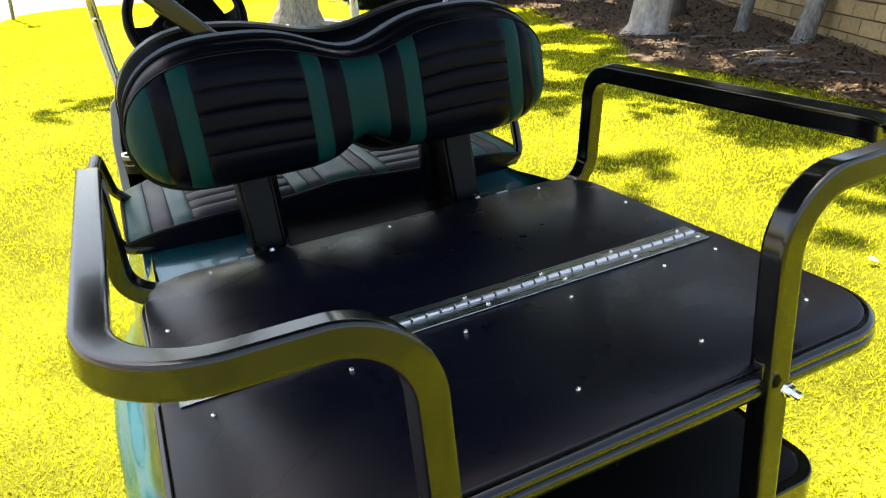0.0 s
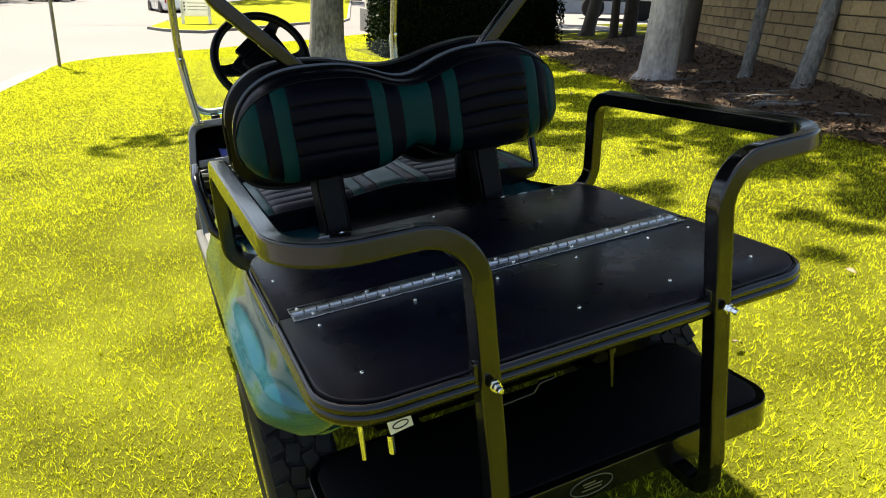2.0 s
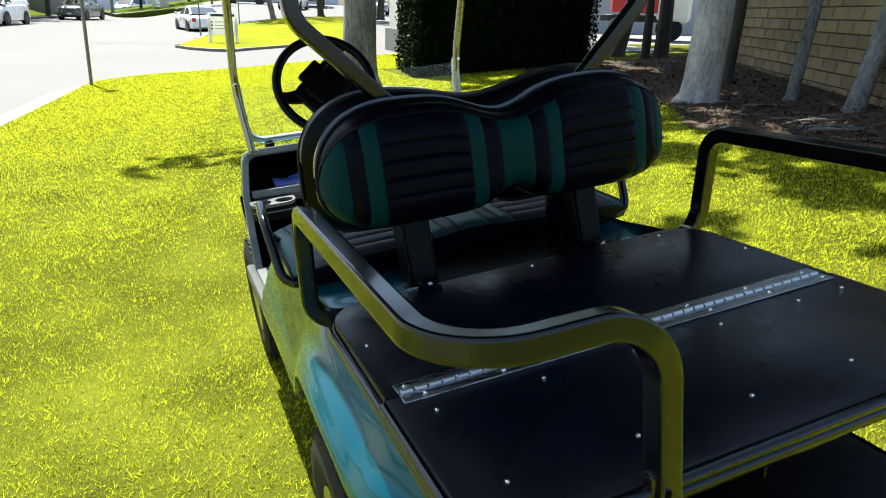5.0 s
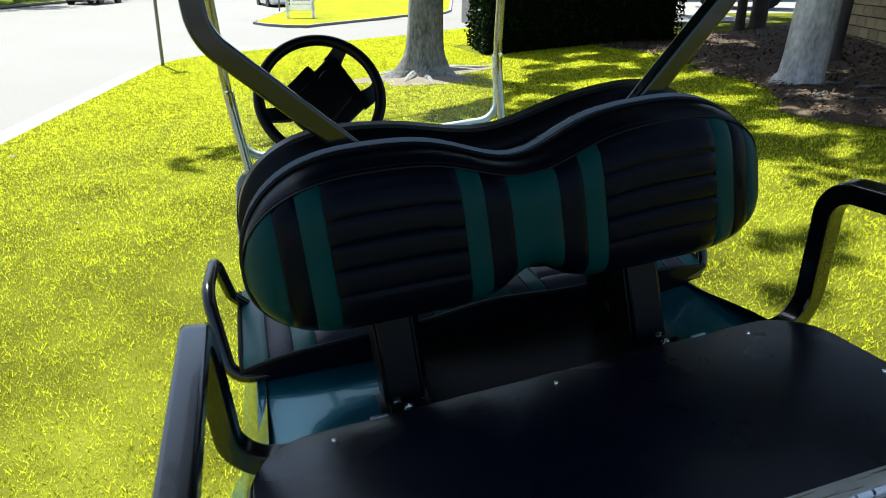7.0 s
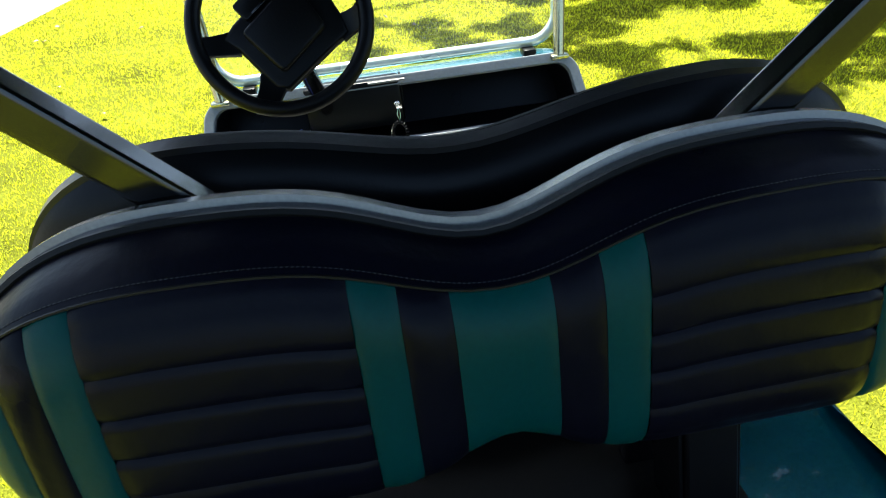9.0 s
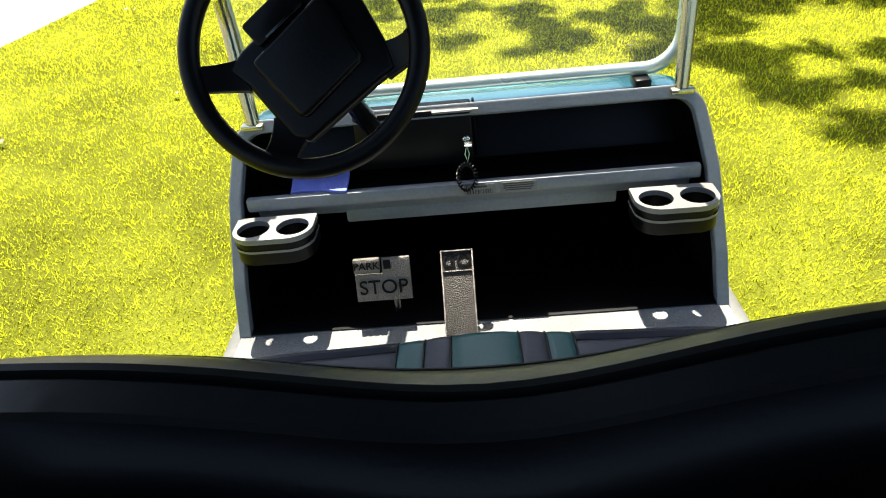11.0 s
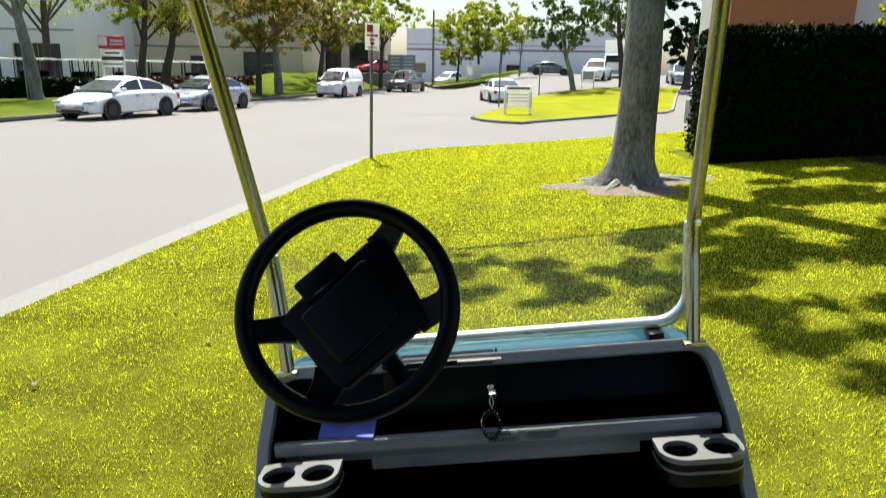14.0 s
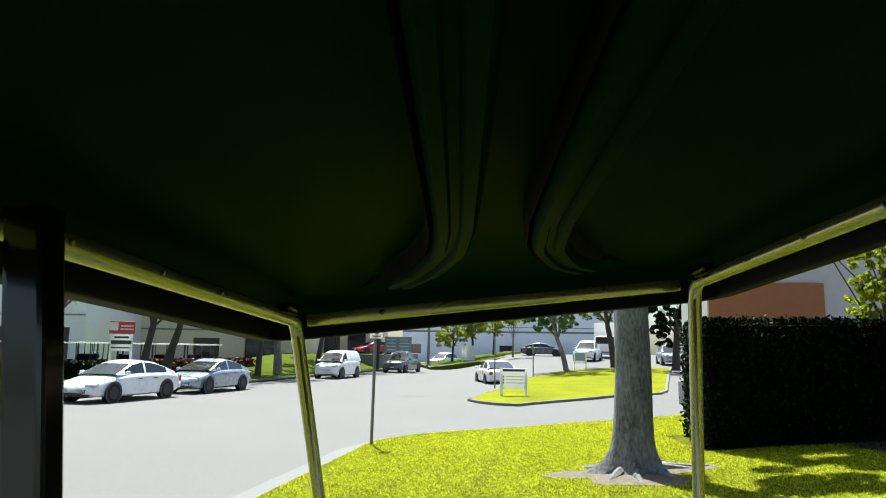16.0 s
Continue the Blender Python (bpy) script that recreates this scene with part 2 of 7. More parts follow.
def ring_profile(kind, r, n=12, r2=None):
    """A cross-section: 'round', or 'square' with rounded corners."""
    if kind == "round":
        return [(r * math.cos(2 * math.pi * k / n), (r2 or r) * math.sin(2 * math.pi * k / n)) for k in range(n)]
    h, h2, c = r, r2 or r, min(r, r2 or r) * 0.26
    out = []
    for sx, sy, a0 in ((1, 1, 0), (-1, 1, 90), (-1, -1, 180), (1, -1, 270)):
        corner = [(sx * (h - c) + c * math.cos(radians(a0 + 45 * k)), sy * (h2 - c) + c * math.sin(radians(a0 + 45 * k))) for k in range(3)]
        # one more point on each flat, so that the flats shade flat
        e = c * 0.35
        t0, t1 = radians(a0 - 90), radians(a0 + 180)
        first = (corner[0][0] + e * math.cos(t0), corner[0][1] + e * math.sin(t0))
        last = (corner[2][0] + e * math.cos(t1), corner[2][1] + e * math.sin(t1))
        out += [first] + corner + [last]
    return out


def sweep(bm, pts, prof, closed=False, up=Vector((0, 0, 1)), taper=None, cap=True):
    """Carries the cross-section prof along the points pts."""
    pts = [Vector(p) for p in pts]
    n = len(pts)
    rings = []
    side = None
    for i, p in enumerate(pts):
        a = pts[(i - 1) % n] if closed or i else p
        b = pts[(i + 1) % n] if closed or i < n - 1 else p
        d = (b - a).normalized()
        if side is None:
            ref = up if abs(d.dot(up)) < 0.95 else Vector((1, 0, 0))
            side = d.cross(ref).normalized()
        else:
            side = (side - d * side.dot(d)).normalized()
        top = side.cross(d)
        k = taper(i / max(1, n - 1)) if taper else 1.0
        rings.append([bm.verts.new(p + side * (x * k) + top * (y * k)) for x, y in prof])
    m = len(prof)
    for i in range(n if closed else n - 1):
        r0, r1 = rings[i], rings[(i + 1) % n]
        for j in range(m):
            bm.faces.new((r0[j], r0[(j + 1) % m], r1[(j + 1) % m], r1[j]))
    if cap and not closed:
        bm.faces.new(rings[0][::-1])
        bm.faces.new(rings[-1])
    bmesh.ops.recalc_face_normals(bm, faces=bm.faces)
    return bm


def pipe(name, pts, r, material, parent, radius=0.0, kind="round", n=12, r2=None, label="", steps=6, closed=False, up=Vector((0, 0, 1)), taper=None):
    bm = bmesh.new()
    sweep(bm, fillet(pts, radius, steps, closed) if radius else pts, ring_profile(kind, r, n, r2), closed, up, taper)
    return part(name, bm, material, parent, label)


def plate(bm, outline, z0, z1, bevel=0.0, m=None, seg=2):
    """A flat piece with the outline (x, y), between the heights z0 and z1; m turns it."""
    lo = [bm.verts.new((x, y, z0)) for x, y in outline]
    hi = [bm.verts.new((x, y, z1)) for x, y in outline]
    n = len(lo)
    f = [bm.faces.new(lo[::-1]), bm.faces.new(hi)]
    for i in range(n):
        f.append(bm.faces.new((lo[i], lo[(i + 1) % n], hi[(i + 1) % n], hi[i])))
    bmesh.ops.recalc_face_normals(bm, faces=f)
    vs = lo + hi
    if bevel:
        es = [e for e in f[0].edges] + [e for e in f[1].edges]
        out = bmesh.ops.bevel(bm, geom=es, offset=bevel, segments=seg, affect="EDGES", profile=0.5)
        vs = list({v for g in out["faces"] for v in g.verts} | {v for v in vs if v.is_valid})
    if m is not None:
        for v in vs:
            v.co = m @ v.co
    return bm


def round_rect(x0, y0, x1, y1, r, steps=5):
    """The outline of a rectangle with rounded corners; r: one radius, or four from (x1, y1) round to the left."""
    rs = r if isinstance(r, (list, tuple)) else (r,) * 4
    out = []
    for (cx, cy, a0), q in zip(((x1, y1, 0), (x0, y1, 90), (x0, y0, 180), (x1, y0, 270)), rs):
        sx, sy = (1 if cx == x1 else -1), (1 if cy == y1 else -1)
        if q <= 0:
            out.append((cx, cy))
            continue
        for k in range(steps + 1):
            a = radians(a0 + 90 * k / steps)
            out.append((cx - sx * q + q * math.cos(a), cy - sy * q + q * math.sin(a)))
    return out


def lathe(bm, prof, n=24, m=None):
    """Turns the profile (radius, height) about the z axis; m places it."""
    rings = []
    for r, h in prof:
        rings.append([bm.verts.new((r * math.cos(2 * math.pi * k / n), r * math.sin(2 * math.pi * k / n), h)) for k in range(n)])
    for a, b in zip(rings, rings[1:]):
        for j in range(n):
            bm.faces.new((a[j], a[(j + 1) % n], b[(j + 1) % n], b[j]))
    vs = [v for r in rings for v in r]
    if prof[0][0] > 1e-4:
        bm.faces.new(rings[0][::-1])
    if prof[-1][0] > 1e-4:
        bm.faces.new(rings[-1])
    if m is not None:
        for v in vs:
            v.co = m @ v.co
    bmesh.ops.recalc_face_normals(bm, faces=bm.faces)
    return bm


def sheet(bm, f, us, vs, flip=False):
    """A surface f(u, v) over the lists us and vs."""
    g = [[bm.verts.new(f(u, v)) for v in vs] for u in us]
    for i in range(len(us) - 1):
        for j in range(len(vs) - 1):
            q = (g[i][j], g[i + 1][j], g[i + 1][j + 1], g[i][j + 1])
            bm.faces.new(q[::-1] if flip else q)
    return g


def span(a, b, n):
    return [a + (b - a) * k / n for k in range(n + 1)]


def smooth(a, b, x):
    t = min(1.0, max(0.0, (x - a) / (b - a)))
    return t * t * (3 - 2 * t)


# ---------- ground ----------
def kerb_x(y):
    return -3.93 + 0.14 * y


def lawn_z(x, y):
    """The height of the lawn: down towards the kerb, level under the cart's wheels."""
    d = x - kerb_x(y)
    field = -0.2 + float(np.interp(d, (-1, 0, 1.5, 2.6, 3.93, 4.8, 6.3, 7.85, 9.3, 14), (0, 0, 0.02, 0.07, 0.2, 0.27, 0.41, 0.55, 0.6, 0.75)))
    flat = 0.1087 * x - 0.0483 * y
    w = smooth(1.3, 3.2, math.hypot(x, y - 1.2))
    return flat * (1 - w) + field * w


LAWN_END = 16.9


def lawn_outline():
    """The lawn's edge along the kerb, round the corner into the driveway, and back behind the camera."""
    edge = [(kerb_x(y), y) for y in span(-26, 13.2, 20)]
    for k in range(1, 9):
        a = radians(90 * k / 8)
        edge.append((kerb_x(13.2) + 3.4 * (1 - math.cos(a)), 13.2 + 3.3 * math.sin(a)))
    return edge + [(4.0, LAWN_END), (10, LAWN_END + 0.2), (30, LAWN_END + 0.5)]


bm = bmesh.new()
block(bm, (0, 400, -0.85), (2600, 2600, 1.0))
tagged(part("ground", bm, M_ASPHALT, smooth=False), "pale worn asphalt street running past the lawns", "road", kind="structure")


bm = bmesh.new()
edge = lawn_outline()
# the lawn sheet: columns across from the kerb to the wall's far side
us = span(0, 1, 60)
ys = span(-26, -4, 10) + span(-4, 13.2, 60)[1:]
cols = []
for y in ys:
    cols.append([bm.verts.new((kerb_x(y) + (30 - kerb_x(y)) * u ** 1.6, y, 0)) for u in us])
for k in range(1, 9):
    a = radians(90 * k / 8)
    x0, y = kerb_x(13.2) + 3.4 * (1 - math.cos(a)), 13.2 + 3.3 * math.sin(a)
    cols.append([bm.verts.new((x0 + (30 - x0) * u ** 1.6, y, 0)) for u in us])
for a, b in zip(cols, cols[1:]):
    for j in range(len(us) - 1):
        bm.faces.new((a[j], a[j + 1], b[j + 1], b[j]))
for v in bm.verts:
    v.co.z = lawn_z(v.co.x, v.co.y)
rim = [c[0] for c in cols]
low = [bm.verts.new((v.co.x - 0.02, v.co.y, -0.5)) for v in rim]
for i in range(len(rim) - 1):
    bm.faces.new((rim[i], rim[i + 1], low[i + 1], low[i]))
last = cols[-1]
low = [bm.verts.new((v.co.x, v.co.y + 0.02, -0.5)) for v in last]
for i in range(len(last) - 1):
    bm.faces.new((last[i], last[i + 1], low[i + 1], low[i]))
bmesh.ops.recalc_face_normals(bm, faces=bm.faces)
tagged(part("lawn", bm, M_LAWN), "sunlit yellow-green mown lawn sloping to the street", "lawn", kind="structure")


def kerb(name, line, width, top, bottom, label, lip=0.45):
    """A kerb with a flat gutter along a line in the plan, the gutter on its left."""
    bm = bmesh.new()
    prev = None
    n = len(line)
    for i, (x, y) in enumerate(line):
        a, b = line[max(0, i - 1)], line[min(n - 1, i + 1)]
        d = Vector((b[0] - a[0], b[1] - a[1], 0)).normalized()
        s = Vector((-d.y, d.x, 0))
        p = Vector((x, y, 0))
        t = top(x, y) if callable(top) else top
        prof = [p + Vector((0, 0, t - 0.02)), p + s * (width * 0.8) + Vector((0, 0, t - 0.015)), p + s * width + Vector((0, 0, t - 0.04)),
                p + s * (width + 0.03) + Vector((0, 0, bottom + 0.02)), p + s * (width + lip) + Vector((0, 0, bottom + 0.006)), p + s * (width + lip) + Vector((0, 0, bottom - 0.1)), p + Vector((0, 0, bottom - 0.1))]
        ring = [bm.verts.new(q) for q in prof]
        if prev:
            for j in range(len(ring)):
                bm.faces.new((prev[j], prev[(j + 1) % 7], ring[(j + 1) % 7], ring[j]))
        prev = ring
    bmesh.ops.recalc_face_normals(bm, faces=bm.faces)
    return tagged(part(name, bm, M_CONC), label, "kerb", kind="structure")


kerb("kerb", [(kerb_x(y), y) for y in span(-26, 13.2, 20)] + edge[21:-3] + [(4.0, 16.55), (10, 16.55), (28, 16.55)], 0.15, lambda x, y: max(-0.24, min(lawn_z(x, y), 0.3)), -0.35, "pale concrete kerb and gutter along the lawn")

# ---------- golf cart ----------
cart = empty("golf_cart", CART, "dark teal golf cart with striped seats and a rear deck", "golf cart")


def stripes():
    """Stripe edges across a backrest or seat, from the middle out, with the colour of each."""
    return [(0.0, 0.043, "g"), (0.043, 0.086, "k"), (0.086, 0.125, "g"), (0.125, 0.341, "p"), (0.341, 0.381, "g"), (0.381, 0.418, "k"), (0.418, 0.478, "g")]


HALF = 0.478


def back_top(x, peak, dip, wide):
    e = max(0.0, (abs(x) - 0.26) / (HALF - 0.26))
    return peak - (peak - dip) * math.exp(-(x / wide) ** 2) - 0.16 * (1 - math.sqrt(max(0.0, 1 - e ** 2.6)))


def back_bottom(x, low, rise):
    e = max(0.0, (abs(x) - 0.30) / (HALF - 0.30))
    return low + rise * math.exp(-(x / 0.062) ** 2) + 0.11 * (1 - math.sqrt(max(0.0, 1 - e ** 2.6)))


def backrest(name, y_rim, facing, peak, dip, low, rise, lean, label, bulge_max=0.085, round_top=4.5, wide=0.115, rim=None, band_mat=None):
    """A padded backrest with stripes and pleats. facing: -1 to the rear, 1 ahead. y_rim: where its shell's edge stands."""
    thing = part(name, bmesh.new(), M_SHELL, cart, label)
    thing.location.x = 0.007

    def surface(x, v, pleat=False):
        zt, zb = back_top(x, peak, dip, wide), back_bottom(x, low, rise)
        z = zb + (zt - zb) * v
        ex = max(0.0, min(1.0, abs(x) / HALF))
        side = (1 - ex ** 7) ** 0.55
        vert = (1 - abs(2 * v - 1) ** (round_top if v > 0.5 else 4.5)) ** 0.5
        b = bulge_max * (0.12 + 0.88 * side * vert)
        if pleat:
            ph = (v * 7.0) % 1.0
            b += 0.0018 * math.sqrt(max(0.0, 1 - (2 * ph - 1) ** 2)) - 0.0035 * math.exp(-(min(ph, 1 - ph) / 0.035) ** 2) * (1 if 0.06 < v < 0.9 else 0)
        return Vector((x, y_rim + facing * (0.025 + b) + lean * (z - 1.0), z))

    # the shell behind the cushion
    bm = bmesh.new()
    xs = [HALF * math.sin(radians(a)) for a in span(-90, 90, 60)]

    def shell(u, v):
        zt, zb = back_top(u, peak, dip, wide), back_bottom(u, low, rise)
        k = abs(2 * v - 1)
        z = zb + (zt - zb) * v
        return Vector((u, y_rim - facing * 0.035 * (1 - k ** 6) * (1 - (abs(u) / HALF) ** 8) + lean * (z - 1.0), z))
    vsl = [0.5 - 0.5 * math.cos(math.pi * k / 16) for k in range(17)]
    sheet(bm, shell, xs, vsl)
    # rim that joins the shell to the cushion
    rims = []
    for side in (0, 1):
        a = [shell(x, side) for x in xs]
        b = [surface(x, side) for x in xs]
        o = [p + Vector((0, 0, (0.007 if side else -0.010))) for p in a]
        o2 = [p + Vector((0, facing * 0.019, (0.011 if side else -0.010))) for p in a]
        o3 = [p + Vector((0, facing * 0.021, (0.004 if side else -0.004))) for p in a]
        rims.append((a, o, o2, o3, b))
    bmesh.ops.recalc_face_normals(bm, faces=bm.faces)
    part("shell", bm, M_SHELL, thing, "black moulded plastic shell")
    for lines in rims:
        bm = bmesh.new()
        rows_ = [[bm.verts.new(p) for p in q] for q in lines]
        for r0, r1 in zip(rows_, rows_[1:]):
            for j in range(len(xs) - 1):
                bm.faces.new((r0[j], r0[j + 1], r1[j + 1], r1[j]))
        bmesh.ops.recalc_face_normals(bm, faces=bm.faces)
        part("rim", bm, rim or M_RIM, thing, "semi-gloss black rim strip")
    # panels
    vs = [0.0, 0.012, 0.03, 0.06, 0.1] + span(0.1, 0.9, 44)[1:] + [0.93, 0.96, 0.98, 1.0]
    band = 0.925
    for sign in (-1, 1):
        for x0, x1, c in stripes():
            if x0 == 0.0 and sign > 0:
                continue
            a, b = (sign * x0, sign * x1) if x0 else (-x1, x1)
            bm = bmesh.new()
            gap = 0.0015
            lo, hi = min(a, b), max(a, b)
            n = max(4, int((hi - lo) / 0.016))
            us = [lo, lo + gap] + span(lo + gap, hi - gap, n)[1:] + [hi]

            def f(u, v, c=c, lo=lo, hi=hi):
                p = surface(u, v, c == "p")
                e = min(u - lo, hi - u)
                p.y -= facing * 0.003 * max(0.0, 1 - e / 0.004)
                return p
            sheet(bm, f, us, [v for v in vs if v <= band] + [band], facing > 0)
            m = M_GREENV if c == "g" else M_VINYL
            part("pleated_panel" if c == "p" else "stripe", bm, m, thing, {"g": "dark green vinyl stripe", "k": "black vinyl stripe", "p": "pleated black vinyl panel"}[c])
    # the plain band over the top, with a stitched seam
    bm = bmesh.new()

    def f(u, v):
        p = surface(u, v)
        p.y += facing * 0.0015
        return p
    sheet(bm, f, xs, [band] + [band + 0.004] + [v for v in vs if v > band + 0.005], facing > 0)
    part("top_band", bm, band_mat or M_VINYL, thing)
    bm = bmesh.new()
    sweep(bm, [surface(x, band - 0.002) + Vector((0, facing * 0.002, 0)) for x in xs], ring_profile("round", 0.0016, 6))
    part("seam", bm, M_PIPING, thing)
    bm = bmesh.new()
    line = [surface(x, band + 0.014) + Vector((0, facing * 0.0015, 0.0004)) for x in span(-HALF + 0.012, HALF - 0.012, 440)]
    for a, b in zip(line[::2], line[1::2]):
        sweep(bm, [a, b], ring_profile("round", 0.0005, 4))
    part("stitching", bm, mat("dark_thread", (0.012, 0.012, 0.012), 0.7), thing)
    bm = bmesh.new()
    loop = [surface(x, 1.0) + Vector((0, 0, 0.002)) for x in xs] + [surface(x, 0.0) + Vector((0, 0, -0.002)) for x in xs[::-1]]
    sweep(bm, loop, ring_profile("round", 0.005, 6), closed=True)
    part("piping", bm, M_PIPING, thing)
    return thing


backrest("rear_backrest", 0.864, -1, 1.203, 1.148, 0.919, 0.048, 0.10, "padded rear-facing backrest of black and green vinyl", 0.099)
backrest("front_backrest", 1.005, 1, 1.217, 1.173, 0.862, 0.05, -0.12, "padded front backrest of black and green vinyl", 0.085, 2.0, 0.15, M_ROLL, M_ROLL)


def bench_seat():
    thing = part("bench_seat", bmesh.new(), M_SEAT, cart, "front bench seat in black and dark green vinyl")
    thing.location.x = 0.008
    y0, y1, zt, zb = 1.035, 1.578, 0.800, 0.723

    def top(x, v, pleat=False):
        y = y0 + (y1 - y0) * v
        ex = abs(x) / 0.54
        z = zt - (0.02 if v > 0.5 else 0.008) * (2 * v - 1) ** 2 - 0.03 * ex ** 6 + 0.015 * math.exp(-(x / 0.12) ** 2)
        if v > 0.9:
            z -= 0.05 * ((v - 0.9) / 0.1) ** 2
        if v < 0.08:
            z -= 0.012 * ((0.08 - v) / 0.08) ** 2
        if pleat:
            ph = (v * 9.0) % 1.0
            z -= 0.005 * math.exp(-(min(ph, 1 - ph) / 0.04) ** 2) - 0.002 * math.sin(math.pi * ph)
        return Vector((x, y - 0.05 * ex ** 5 * (1 if v > 0.5 else -0.4), z))
    vs = span(0, 1, 54)
    bands = [(0.0, 0.05, "g"), (0.05, 0.09, "k"), (0.09, 0.131, "g"), (0.131, 0.383, "p"), (0.383, 0.432, "g"), (0.432, 0.482, "k"), (0.482, 0.54, "g")]
    for sign in (-1, 1):
        for x0, x1, c in bands:
            if x0 == 0.0 and sign > 0:
                continue
            a, b = (sign * x0, sign * x1) if x0 else (-x1, x1)
            lo, hi = min(a, b), max(a, b)
            bm = bmesh.new()
            n = max(4, int((hi - lo) / 0.02))

            def f(u, v, c=c, lo=lo, hi=hi):
                p = top(u, v, c == "p")
                p.z -= 0.003 * max(0.0, 1 - min(u - lo, hi - u) / 0.004)
                return p
            sheet(bm, f, [lo, lo + 0.002] + span(lo + 0.002, hi - 0.002, n)[1:] + [hi], vs)
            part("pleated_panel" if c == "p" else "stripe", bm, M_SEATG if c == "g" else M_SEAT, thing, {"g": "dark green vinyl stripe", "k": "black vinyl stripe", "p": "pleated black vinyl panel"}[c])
    # sewn seams: along the stripes' edges and across the pleats
    for sign in (-1, 1):
        for x0, _, _ in bands[1:]:
            bm = bmesh.new()
            sweep(bm, [top(sign * x0, v) + Vector((0, 0, -0.0012)) for v in span(0.02, 0.98, 24)], ring_profile("round", 0.0017, 5))
            part("seam", bm, M_PIPING, thing)
        for k in range(1, 9):
            bm = bmesh.new()
            sweep(bm, [top(sign * x, k / 9, True) + Vector((0, 0, 0.0004)) for x in span(0.133, 0.381, 10)], ring_profile("round", 0.0013, 5))
            part("seam", bm, M_PIPING, thing)
    bm = bmesh.new()
    xs = span(-0.54, 0.54, 40)
    loop = [top(x, 1) for x in xs] + [top(0.54, v) for v in span(1, 0, 12)[1:-1]] + [top(x, 0) for x in xs[::-1]] + [top(-0.54, v) for v in span(0, 1, 12)[1:-1]]
    up_, lo_ = [bm.verts.new(p) for p in loop], [bm.verts.new((p.x * 0.98, p.y, zb)) for p in loop]
    for i in range(len(loop)):
        j = (i + 1) % len(loop)
        bm.faces.new((up_[i], up_[j], lo_[j], lo_[i]))
    bmesh.ops.recalc_face_normals(bm, faces=bm.faces)
    part("skirt", bm, M_VINYL, thing)
    bm = bmesh.new()
    sweep(bm, loop, ring_profile("round", 0.005, 6), closed=True)
    part("piping", bm, M_PIPING, thing)


bench_seat()

# deck
DX, DY0, DY1, DZ, HINGE = 0.515, -0.088, 0.735, 0.78, 0.292


def screw(bm, x, y, z, r=0.0042):
    lathe(bm, [(r, 0), (r, 0.0015), (r * 0.8, 0.0035), (r * 0.35, 0.0042), (r * 0.3, 0.0028), (0.0001, 0.0028)], 10, Matrix.Translation((x, y, z)))


